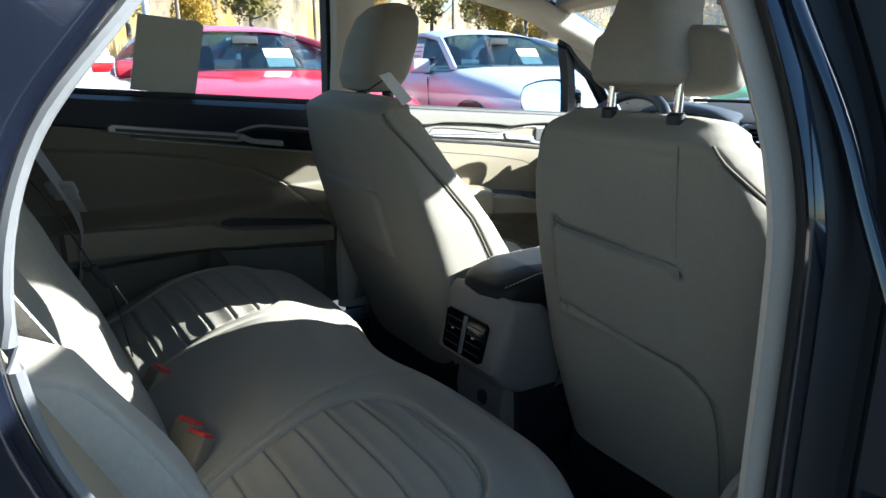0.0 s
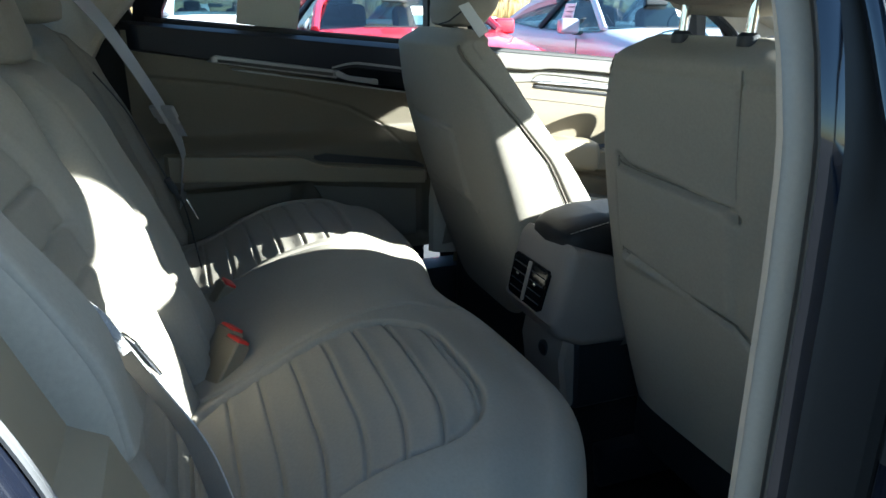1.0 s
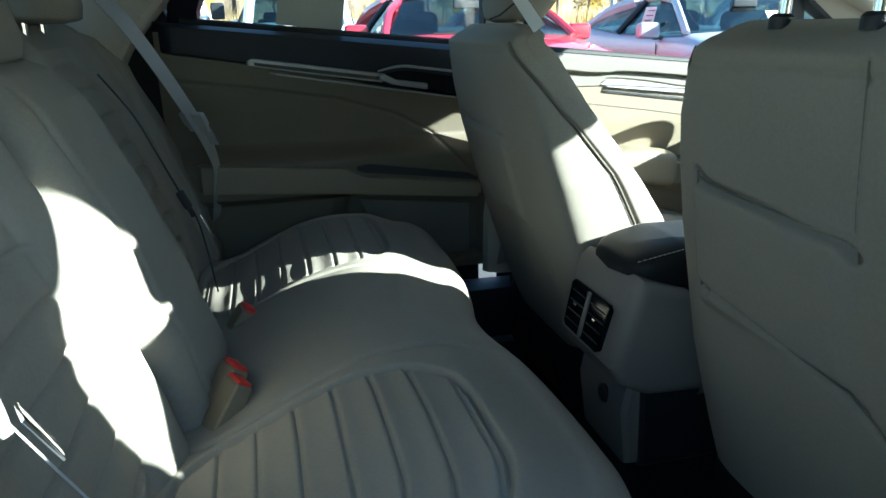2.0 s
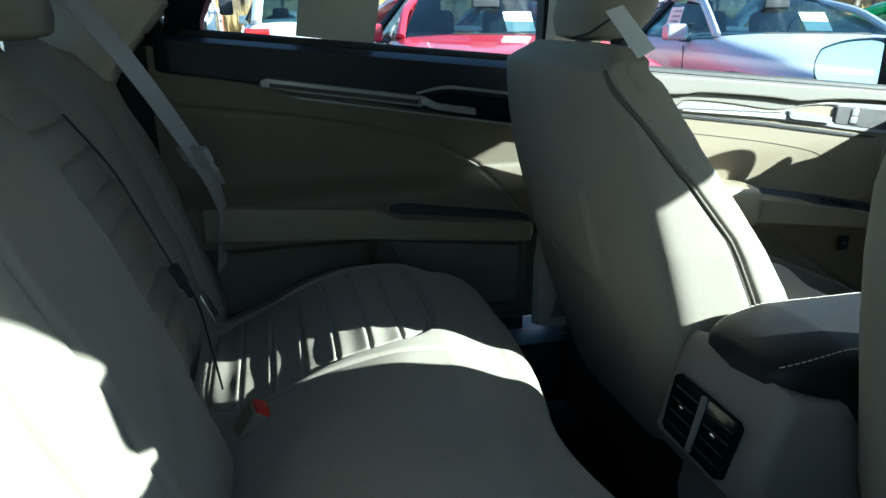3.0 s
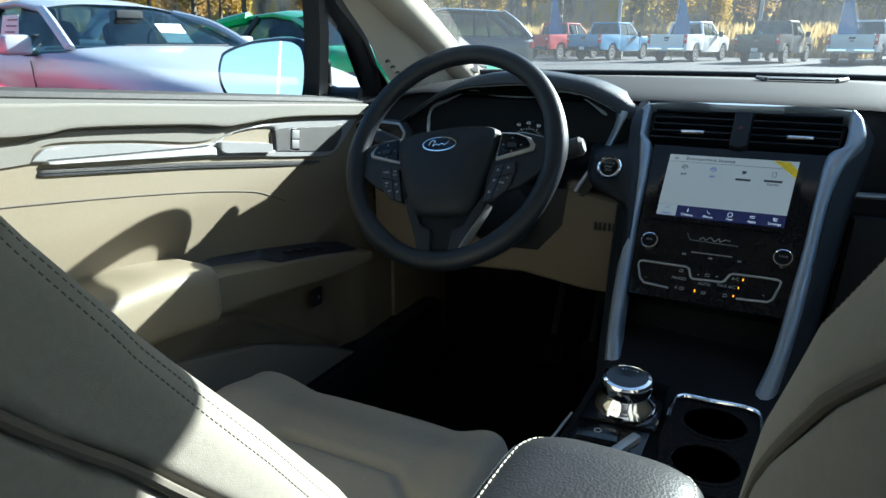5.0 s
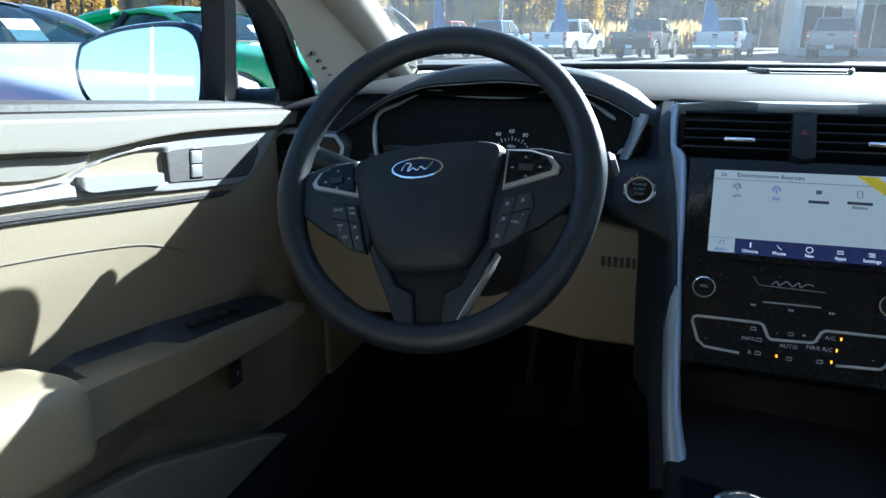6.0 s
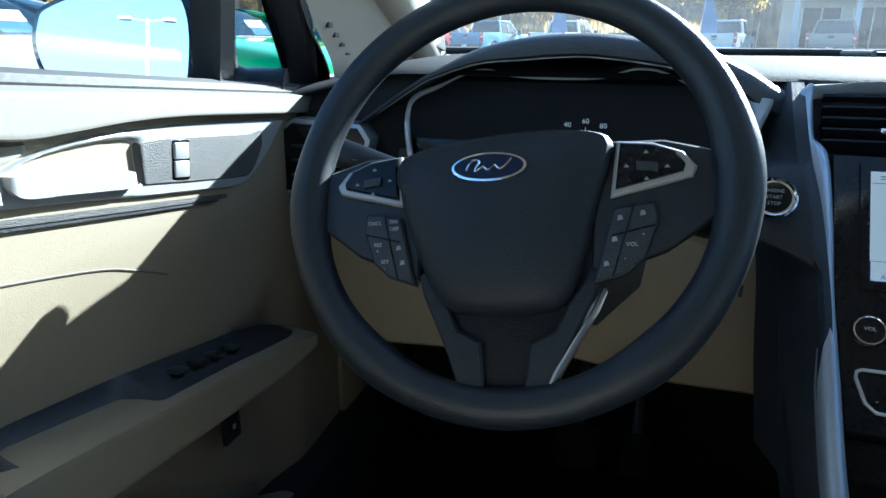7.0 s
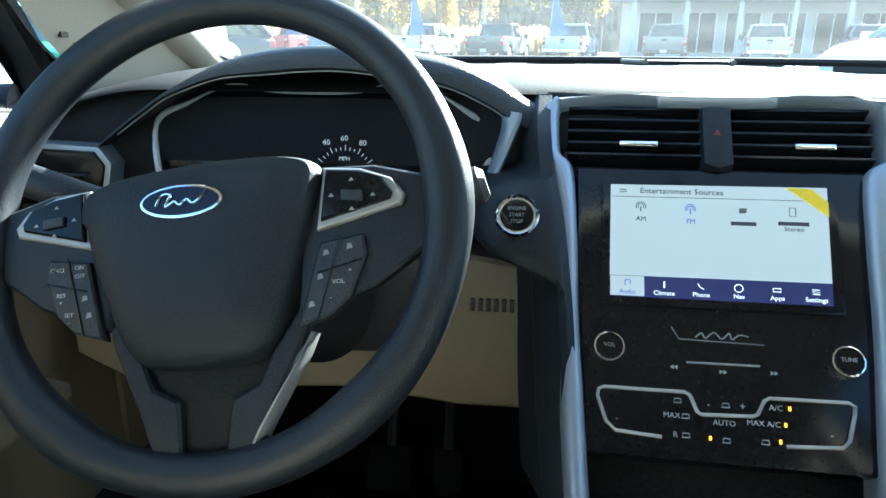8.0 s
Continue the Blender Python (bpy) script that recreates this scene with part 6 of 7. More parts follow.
# armrest pad
n, m = 70, 60
yy = np.linspace(-0.752, -0.40, n)
q = np.linspace(-1, 1, n)
hw = 0.082 * (1 - np.abs(q) ** 7) ** 0.25
th = np.linspace(0, 2 * np.pi, m, endpoint=False)
ex = np.sign(np.cos(th)) * np.abs(np.cos(th)) ** 0.42
ez = np.sign(np.sin(th)) * np.abs(np.sin(th)) ** 0.55
hh = 0.036 * (1 - np.abs(q) ** 6) ** 0.3 + 0.002
zc = np.interp(yy, [-0.752, -0.66, -0.45, -0.40], [0.688, 0.703, 0.703, 0.697])
sheet("armrest_lid", np.stack([-0.020 + hw[:, None] * ex, np.repeat(yy[:, None], m, 1), zc[:, None] + hh[:, None] * ez + 0.004 * (1 - ex[None] ** 2) * (ez[None] > 0)], -1), LEATHER, console, "black grained leather armrest lid", around=True, smooth=70)
lid_z = lambda y, e: float(np.interp(y, yy, zc)) + float(np.interp(y, yy, hh)) * (1 - abs(e) ** (2 / 0.42)) ** 0.275 + 0.004 * (1 - e * e)
for s in (-1, 1):
    for i in range(44):
        y = -0.735 + i * 0.0073
        ends = [Vector((-0.020 + s * 0.86 * float(np.interp(q, yy, hw)), q, lid_z(q, 0.86) + 0.0004)) for q in (y, y + 0.0048)]
        part("stitch", tube(ends, 0.0007, 5), STITCH, console)
part("lid_seam", tube([(-0.020 - 0.93 * float(np.interp(y, yy, hw)), y, lid_z(y, 0.93)) for y in np.linspace(-0.735, -0.42, 24)], 0.0012, 6), BLACK, console)
part("console_box", prism([(-0.115, y, z) for y, z in ((-0.42, 0.37), (-0.42, 0.672), (-0.70, 0.676), (-0.72, 0.66), (-0.73, 0.56), (-0.72, 0.37))], (1, 0, 0), 0.19, 0.012, 3), BLACK, console, "black box under the armrest")
# beige rear cowl with two vents
side = [(-0.66, 0.675), (-0.715, 0.692), (-0.742, 0.700), (-0.757, 0.685), (-0.768, 0.645), (-0.788, 0.56), (-0.772, 0.53), (-0.72, 0.505), (-0.62, 0.50), (-0.60, 0.60)]
part("rear_cowl", prism([(-0.118, y, z) for y, z in side], (1, 0, 0), 0.20, 0.022, 4), COWL, console, "grey-beige rear console cowl")
vn = Vector((0, -0.978, 0.21)).normalized()
vu = Vector((0, 0.21, 0.978)).normalized()
V = lambda a, b, h=0.0: Vector((-0.026, -0.7765, 0.608)) + Vector((a, 0, 0)) + vu * b + vn * h
part("vent_frame", prism([V(x, y, 0.0) for x, y in ((-0.068, 0.034), (-0.06, 0.041), (0.06, 0.041), (0.068, 0.034), (0.064, -0.036), (0.055, -0.042), (-0.055, -0.042), (-0.064, -0.036))], vn, 0.008, 0.003), GLOSSBLACK, console, "gloss black rear vent frame")
part("vent_bar", boxed(V(0, 0, 0.008), (0.010, 0.006, 0.078), 0.002, Matrix.Rotation(radians(-12), 4, "X")), COWL, console)
for a in (-0.034, 0.034):
    for k in range(4):
        part("vent_slat", boxed(V(a, -0.027 + 0.017 * k, 0.0055), (0.05, 0.006, 0.003), 0.001, Matrix.Rotation(radians(-12), 4, "X")), BLACK, console)
    part("vent_tab", boxed(V(a, 0.004, 0.0105), (0.010, 0.004, 0.005), 0.0015, Matrix.Rotation(radians(-12), 4, "X")), CHROME, console, "chrome vent tab")
part("rear_foot", prism([(-0.10, y, z) for y, z in ((-0.60, 0.53), (-0.745, 0.53), (-0.755, 0.47), (-0.74, 0.37), (-0.60, 0.35))], (1, 0, 0), 0.165, 0.02, 3), COWL, console, "grey-beige console foot")
part("socket_cap", lathe([(0.016, 0), (0.016, 0.006), (0.012, 0.009)], (0.0, -0.75, 0.475), (0, -1, 0), 24), BLACK, console)
# pedals
for x, w in ((-0.36, 0.07), (-0.27, 0.045)):
    pe = thing("pedal", "black rubber pedal in the dark footwell", "pedal", (x, 0.5, 0.35), "pedals")
    part("pad", boxed((x, 0.50, 0.36), (w, 0.02, 0.07), 0.006, Matrix.Rotation(radians(-35), 4, "X")), CARPET, pe)
    part("arm", tube([(x, 0.51, 0.37), (x, 0.60, 0.55), (x, 0.68, 0.60)], 0.008, 8), BLACK, pe)
# outside mirror
mir = thing("wing_mirror", "dark navy wing mirror reflecting the sky", "wing mirror", (-0.90, 0.24, 0.95))
mc = Vector((-0.905, 0.20, 0.985))
th = np.linspace(0, 2 * np.pi, 48, endpoint=False)
out2 = smooth_line([(-0.088, 0.042), (-0.030, 0.061), (0.05, 0.069), (0.088, 0.060), (0.101, 0.035), (0.103, -0.005), (0.095, -0.055), (0.070, -0.071), (0.0, -0.067), (-0.067, -0.058), (-0.094, -0.040), (-0.106, -0.005), (-0.101, 0.026)], 72, True)
mn = Vector((0.17, -0.97, 0.12)).normalized()
mr = Vector((0.97, 0.17, 0)).normalized()
mu2 = mn.cross(mr)
rows = [[tuple(mc + mr * a * k + mu2 * b * k - mn * d) for a, b in out2] for k, d in ((1.0, 0.0), (1.04, 0.006), (1.05, 0.03), (0.98, 0.06), (0.8, 0.085), (0.4, 0.1))]
sheet("housing", np.array(rows), NAVY, mir, "dark navy mirror housing", around=True, smooth=60)
part("mirror_glass", prism([mc + mr * a * 0.92 + mu2 * b * 0.90 + mn * 0.001 for a, b in out2], mn, 0.003), mat("mirror", (0.9, 0.92, 0.95), 0.01, 1.0, vary=0.0), mir, "mirror glass")
part("foot", tube([mc + mr * 0.08 - mn * 0.04 + mu2 * -0.03, Vector((-0.80, 0.30, 0.93)), Vector((-0.75, 0.32, 0.925))], [0.03, 0.025, 0.03], 12), BLACK, mir)
part("housing_arm", boxed(mc + mr * 0.098 - mn * 0.040 + mu2 * -0.012, (0.055, 0.070, 0.105), 0.024, Matrix.Rotation(radians(10), 4, "Z"), 4), NAVY, mir, "dark navy inner side of the housing")
part("housing_strip", tube([mc + mr * 0.118 + mu2 * b + mn * 0.004 for b in (0.056, 0.03, 0.0, -0.03)], 0.006, 8, flat=0.5), mat("grey foam strip", (0.35, 0.34, 0.32), 0.95, vary=0.4, scale=60), mir, "grey strip on the housing")

# ---- outside: the lot ----
CARGLASS = glass("tinted car glass", (0.30, 0.42, 0.46))
CABIN = mat("dark car interior", (0.025, 0.03, 0.035), 0.8)
TYRE = mat("tyre rubber", (0.02, 0.02, 0.021), 0.85, vary=0.3)
ALLOY = mat("alloy wheel", (0.45, 0.46, 0.48), 0.3, 0.9)
TAIL = mat("red lamp lens", (0.45, 0.01, 0.015), 0.15, coat=1)
HEADLENS = mat("headlamp lens", (0.55, 0.58, 0.62), 0.08, 0.4)


def paint(name, col, metal=0.2, coat=1.0):
    return mat(name, col, 0.45, metal * 0.5, vary=0.02, scale=0.5, coat=coat)


def road_wheel(x, y, r, owner):
    w = part("wheel", lathe([(r * 0.62, -0.10), (r * 0.93, -0.11), (r, -0.07), (r, 0.07), (r * 0.93, 0.11), (r * 0.62, 0.10)], (x, y, r), (0, 1, 0), 32), TYRE, owner, "black tyre on an alloy rim")
    s = 1 if y > 0 else -1
    part("rim", lathe([(r * 0.63, 0.0), (r * 0.60, 0.03), (r * 0.30, 0.015), (0.04, 0.03)], (x, y + s * 0.075, r), (0, s, 0), 20), ALLOY, w)


def saloon(pose_m, colour, label, name, category, hw, zt, roof, gw, wheels, tall=False, sticker=False):
    """A parked car built nose along +x: hw, zt, roof and gw are tables of (x, value) for width, shoulder height, roof height and roof width."""
    car = thing(name, label, category, (0, 0, 0), "parked cars")
    L0, L1 = hw[0][0], hw[-1][0]
    f = lambda tab, x: np.interp(x, [p[0] for p in tab][::-1], [p[1] for p in tab][::-1])
    xs = np.linspace(L0, L1, 60)
    rows = []
    for x in xs:
        w, z = f(hw, x), f(zt, x)
        half = [(0.0, z + 0.035), (0.45 * w, z + 0.032), (0.80 * w, z + 0.015), (0.93 * w, z - 0.02), (0.985 * w, z - 0.08), (w, z - 0.18), (0.985 * w, 0.52), (1.0 * w, 0.42), (0.96 * w, 0.27), (0.85 * w, 0.20)]
        ring = half + [(-a, b) for a, b in half[::-1]][:-1]
        rows.append([(x, a, b) for a, b in ring])
    sheet("body", np.array(rows), colour, car, around=True, smooth=50)
    gx = np.linspace(roof[0][0], roof[-1][0], 36)
    rows = []
    for x in gx:
        r, w, b = f(roof, x), f(gw, x), f(hw, x) * 0.90
        z0 = f(zt, x) + 0.0
        k = min(1, max(0.02, (r - z0) / 0.38))
        wt = b + (w - b) * k
        half = [(0.0, r), (0.55 * wt, r - 0.005), (0.9 * wt, r - 0.03 * k), (wt, r - 0.07 * k), (b, z0)]
        ring = half + [(-a, c) for a, c in half[::-1]][:-1]
        rows.append([(x, a, c) for a, c in ring])
    sheet("window_glass", np.array(rows), CARGLASS, car, "tinted windows", around=True, smooth=50)
    R = [p for p in roof if p[1] > max(q[1] for q in roof) - 0.07]
    rx = np.linspace(R[0][0] + 0.02, R[-1][0] - 0.02, 20)
    sheet("roof", np.array([[(x, a * f(gw, x) * 1.02, f(roof, x) + 0.012 - 0.05 * abs(a) ** 3.5) for a in np.linspace(-1, 1, 21)] for x in rx]), colour, car, smooth=60)
    for s in (-1, 1):
        a0, a1 = (roof[0][0], s * f(hw, roof[0][0]) * 0.86, f(zt, roof[0][0]) + 0.01), (rx[0], s * f(gw, rx[0]), f(roof, rx[0]) - 0.045)
        mid = (np.array(a0) * 0.45 + np.array(a1) * 0.55) + np.array((0.03, s * 0.03, 0.035))
        part("front_pillar", tube(smooth_line([a0, mid, a1], 12), 0.035, 8), colour, car)
        c0, c1 = (rx[-1], s * f(gw, rx[-1]), f(roof, rx[-1]) - 0.045), (roof[-1][0], s * f(hw, roof[-1][0]) * 0.84, f(zt, roof[-1][0]) + 0.01)
        part("rear_pillar", tube(smooth_line([c0, (np.array(c0) + np.array(c1)) / 2 + np.array((0, 0, 0.05)), c1], 12), 0.075, 8), colour, car)
        part("roof_rail", tube([(x, s * f(gw, x), f(roof, x) - 0.05) for x in rx], 0.025, 8), colour, car)
        dx = (rx[0] + rx[-1]) / 2 - 0.25
        part("door_post", tube([(dx, s * f(gw, dx), f(roof, dx) - 0.06), (dx - 0.05, s * f(hw, dx) * 0.91, f(zt, dx))], 0.035, 8), BLACK, car)
        mx = roof[0][0] - 0.38
        part("mirror", boxed((mx, s * (f(hw, mx) + 0.07), f(zt, mx) + 0.05), (0.12, 0.20, 0.14), 0.04, seg=3), colour, car, "door mirror")
        part("mirror_foot", boxed((mx, s * (f(hw, mx) - 0.03), f(zt, mx) - 0.01), (0.05, 0.1, 0.04), 0.01), BLACK, car)
        part("headlight", boxed((L0 - 0.16, s * f(hw, L0 - 0.2) * 0.80, f(zt, L0 - 0.15) - 0.10), (0.22, 0.30, 0.11), 0.04, Matrix.Rotation(radians(-s * 22), 4, "Z"), 3), HEADLENS, car)
        part("tail_light", boxed((L1 + 0.05, s * f(hw, L1 + 0.1) * 0.80, f(zt, L1 + 0.1) - 0.12), (0.12, 0.34, 0.14), 0.03, seg=3), TAIL, car)
        part("door_seam", tube([(mx + 0.12, s * f(hw, mx) * 1.003, 0.3), (mx + 0.08, s * f(hw, mx) * 1.004, 0.6), (mx + 0.03, s * f(hw, mx) * 0.995, f(zt, mx) - 0.06)], 0.006, 5), BLACK, car)
        for wx in wheels:
            road_wheel(wx, s * (f(hw, wx) - 0.10), 0.34 if not tall else 0.37, car)
            part("wheel_arch", lathe([(0.40, 0.0), (0.40, 0.03), (0.36, 0.031)], (wx, s * (f(hw, wx) - 0.01), 0.34), (0, s, 0), 28), BLACK, car)
    part("grille", boxed((L0 - 0.01, 0, f(zt, L0) - 0.12), (0.08, 1.0, 0.20), 0.04, seg=3), BLACK, car)
    part("front_lip", boxed((L0 - 0.05, 0, 0.26), (0.14, 1.35, 0.12), 0.04, seg=3), BLACK, car)
    part("windshield_wiper", tube([(roof[0][0] + 0.05, 0.5, f(zt, roof[0][0]) + 0.03), (roof[0][0] + 0.0, -0.4, f(zt, roof[0][0]) + 0.035)], 0.010, 6), BLACK, car)
    mx = roof[0][0]
    part("inner_tub", boxed((mx - 1.3, 0, 0.70), (2.2, 1.5, 0.5), 0.05), CABIN, car)
    part("inner_dash", boxed((mx - 0.30, 0, f(zt, mx) - 0.06), (0.6, 1.45, 0.16), 0.05, seg=3), CABIN, car)
    for y in (-0.38, 0.38):
        part("inner_seat", boxed((mx - 1.15, y, 0.92), (0.18, 0.48, 0.55), 0.08, Matrix.Rotation(radians(-14), 4, "Y"), 3), CABIN, car)
        part("inner_headrest", boxed((mx - 1.26, y, 1.22), (0.11, 0.26, 0.16), 0.05, seg=3), CABIN, car)
    part("inner_wheel", tube([(mx - 0.62 - 0.06 * math.sin(a), 0.38 + 0.18 * math.cos(a), 0.98 + 0.17 * math.sin(a)) for a in np.linspace(0, 2 * math.pi, 24, endpoint=False)], 0.016, 8, True), CABIN, car)
    part("inner_mirror", boxed((mx - 0.55, 0, 1.24), (0.03, 0.24, 0.07), 0.02, seg=3), CABIN, car)
    part("dash_paper", prism([(mx - 0.20, 0.10, f(zt, mx) + 0.05), (mx - 0.20, 0.34, f(zt, mx) + 0.05), (mx - 0.36, 0.34, f(zt, mx) + 0.20), (mx - 0.36, 0.10, f(zt, mx) + 0.20)], (0, 0, 1), 0.004), PAPER, car, "paper sheet behind the windshield")
    if sticker:
        part("price_sheet", prism([(mx - 0.72, -f(hw, mx) * 0.875, 1.02), (mx - 1.02, -f(hw, mx) * 0.875, 1.02), (mx - 1.05, -f(hw, mx) * 0.80, 1.22), (mx - 0.80, -f(hw, mx) * 0.80, 1.22)], (0, -1, 0.1), 0.004), PAPER, car, "white price sheet in the side window")
        for k in range(4):
            part("sheet_bar", boxed((mx - 0.86, -f(hw, mx) * 0.87 + 0.017 * k - 0.01, 1.05 + 0.045 * k), (0.16, 0.004, 0.012), 0), GREYPRINT, car)
    car.matrix_basis = pose_m
    return car


CO_HW = [(2.39, 0.62), (2.28, 0.80), (1.9, 0.91), (1.4, 0.95), (0.5, 0.93), (-0.6, 0.93), (-1.5, 0.96), (-2.1, 0.90), (-2.39, 0.78)]
CO_ZT = [(2.39, 0.66), (2.25, 0.74), (1.7, 0.86), (0.85, 0.965), (0.3, 0.95), (-0.8, 0.97), (-1.6, 1.02), (-2.2, 1.0), (-2.39, 0.92)]
CO_RF = [(0.85, 0.975), (0.45, 1.15), (0.05, 1.315), (-0.35, 1.37), (-0.85, 1.345), (-1.35, 1.19), (-1.85, 1.03)]
CO_GW = [(0.85, 0.70), (0.05, 0.575), (-0.4, 0.575), (-0.9, 0.55), (-1.85, 0.60)]
heading = lambda x, y, deg: pose(x, y, 0, 0, 0, deg)
saloon(heading(-5.55, 0.58, -3), paint("red paint", (0.52, 0.012, 0.035)), "bright red parked coupe facing the open window", "parked_coupe", "car", CO_HW, CO_ZT, CO_RF, CO_GW, (1.45, -1.35))
saloon(heading(-5.25, 3.25, -8), paint("silver-white paint", (0.45, 0.48, 0.545), 0.5, 0.25), "pale silver parked coupe with a price sheet", "parked_coupe", "car", CO_HW, CO_ZT, CO_RF, CO_GW, (1.45, -1.35), sticker=True)
saloon(heading(-5.1, 6.2, -14), paint("green paint", (0.01, 0.30, 0.06)), "bright green parked coupe beside the silver one", "parked_coupe", "car", CO_HW, CO_ZT, CO_RF, CO_GW, (1.45, -1.35))
SD_HW = [(2.3, 0.66), (2.1, 0.84), (1.4, 0.90), (-1.5, 0.90), (-2.1, 0.84), (-2.3, 0.72)]
SD_ZT = [(2.3, 0.70), (1.8, 0.84), (1.0, 0.96), (-1.6, 1.0), (-2.3, 0.95)]
SD_RF = [(1.05, 0.97), (0.6, 1.18), (0.2, 1.38), (-0.4, 1.45), (-1.0, 1.40), (-1.5, 1.2), (-1.9, 1.02)]
SD_GW = [(1.05, 0.7), (0.2, 0.58), (-1.0, 0.56), (-1.9, 0.62)]
saloon(heading(-12.5, 3.6, 2), paint("pale blue paint", (0.40, 0.48, 0.58)), "pale blue sedan in the row behind", "parked_sedan", "car", SD_HW, SD_ZT, SD_RF, SD_GW, (1.4, -1.4))
saloon(heading(-12.8, 7.2, 2), paint("deep blue paint", (0.02, 0.05, 0.16)), "dark blue sedan in the row behind", "parked_sedan", "car", SD_HW, SD_ZT, SD_RF, SD_GW, (1.4, -1.4))
SU_HW = [(2.3, 0.70), (2.1, 0.88), (1.4, 0.94), (-1.6, 0.94), (-2.2, 0.88), (-2.35, 0.80)]
SU_ZT = [(2.3, 0.82), (1.8, 1.0), (1.0, 1.07), (-1.6, 1.10), (-2.35, 1.05)]
SU_RF = [(1.1, 1.09), (0.75, 1.35), (0.35, 1.60), (-0.5, 1.68), (-1.7, 1.63), (-2.0, 1.45), (-2.3, 1.1)]
SU_GW = [(1.1, 0.75), (0.35, 0.63), (-1.7, 0.60), (-2.3, 0.72)]
WHITE = paint("white paint", (0.72, 0.73, 0.74), 0.0)
saloon(heading(-11.6, -0.6, 178), WHITE, "white crossover showing its red tail lights", "parked_crossover", "car", SU_HW, SU_ZT, SU_RF, SU_GW, (1.4, -1.4), True)
saloon(heading(6.6, 11.5, 215), WHITE, "white crossover beyond the bonnet", "parked_crossover", "car", SU_HW, SU_ZT, SU_RF, SU_GW, (1.4, -1.4), True)
saloon(heading(-7.4, 12.5, 215), paint("dark slate paint", (0.03, 0.04, 0.055)), "dark slate crossover beside the bonnet", "parked_crossover", "car", SU_HW, SU_ZT, SU_RF, SU_GW, (1.4, -1.4), True)


def pickup(pose_m, colour, label):
    t = thing("pickup_truck", label, "pickup truck", (0, 0, 0), "row of pickup trucks")
    for s in (-1, 1):
        part("bed_side", prism([(x, s * 0.99, z) for x, z in ((-2.9, 0.55), (-2.9, 1.30), (-0.75, 1.32), (-0.75, 0.55), (-1.1, 0.55), (-1.2, 0.78), (-1.4, 0.90), (-1.75, 0.90), (-1.95, 0.78), (-2.05, 0.55))], (0, -s, 0), 0.10, 0.02), colour, t)
        part("cab_side", prism([(x, s * 0.98, z) for x, z in ((-0.74, 0.45), (-0.74, 1.26), (1.45, 1.26), (1.5, 0.45))], (0, -s, 0), 0.10, 0.03), colour, t)
        part("fender", prism([(x, s * 0.98, z) for x, z in ((1.52, 0.5), (1.5, 1.22), (2.7, 1.14), (2.85, 0.9), (2.85, 0.5), (2.6, 0.5), (2.5, 0.75), (2.3, 0.88), (1.95, 0.88), (1.75, 0.75), (1.65, 0.5))], (0, -s, 0), 0.12, 0.03), colour, t)
        lamp = part("tail_light", boxed((-2.88, s * 0.92, 1.08), (0.10, 0.15, 0.42), 0.03, seg=3), TAIL, t, "red tail light")
        part("lamp_band", boxed((-2.935, s * 0.92, 1.08), (0.01, 0.11, 0.09), 0.005), HEADLENS, lamp)
        part("mirror", boxed((1.15, s * 1.12, 1.32), (0.12, 0.22, 0.26), 0.04, seg=3), BLACK, t, "black door mirror")
        part("door_handle", boxed((0.1, s * 1.0, 1.10), (0.22, 0.03, 0.04), 0.01), BLACK, t)
        part("cab_pillar", tube([(-0.72, s * 0.90, 1.24), (-0.62, s * 0.74, 1.86)], 0.06, 8), colour, t)
        part("cab_pillar", tube([(1.42, s * 0.90, 1.24), (0.72, s * 0.72, 1.86)], 0.045, 8), colour, t)
        part("side_glass", prism([(-0.62, s * 0.90, 1.26), (1.36, s * 0.90, 1.26), (0.70, s * 0.745, 1.82), (-0.58, s * 0.755, 1.82)], (0, s, 0), 0.006), CARGLASS, t)
        part("window_post", tube([(0.25, s * 0.90, 1.26), (0.22, s * 0.74, 1.84)], 0.04, 6), BLACK, t)
        for wx in (1.95 + 0.15, -1.58):
            road_wheel(wx, s * 0.86, 0.39, t)
    tg = part("tailgate", boxed((-2.90, 0, 0.99), (0.08, 1.68, 0.60), 0.025, seg=3), colour, t)
    part("tailgate_handle", boxed((-2.945, 0, 1.14), (0.02, 0.26, 0.09), 0.01), BLACK, tg)
    part("badge", boxed((-2.945, 0, 1.02), (0.012, 0.20, 0.07), 0.02), mat("grey badge", (0.15, 0.16, 0.2), 0.3), tg)
    part("bed_floor", boxed((-1.82, 0, 0.75), (2.1, 1.8, 0.06), 0.01), BLACK, t)
    bp2 = part("rear_bumper", boxed((-2.98, 0, 0.60), (0.18, 1.86, 0.20), 0.05, seg=3), CHROME if "white" in label else BLACK, t)
    part("number_plate", boxed((-3.075, 0, 0.62), (0.01, 0.30, 0.15), 0.004), PAPER, bp2)
    part("roof", boxed((0.05, 0, 1.88), (1.5, 1.50, 0.10), 0.045, seg=3), colour, t)
    part("rear_glass", prism([(-0.73, -0.80, 1.28), (-0.73, 0.80, 1.28), (-0.63, 0.68, 1.82), (-0.63, -0.68, 1.82)], (-1, 0, 0), 0.008), CARGLASS, t, "dark rear window")
    part("windshield", prism([(1.44, -0.82, 1.26), (1.44, 0.82, 1.26), (0.74, 0.68, 1.84), (0.74, -0.68, 1.84)], (1, 0, 0), 0.008), CARGLASS, t)
    part("cab_back", boxed((-0.70, 0, 0.95), (0.06, 1.8, 0.62), 0.02), colour, t)
    part("hood", boxed((2.15, 0, 1.16), (1.35, 1.75, 0.14), 0.05, seg=3), colour, t)
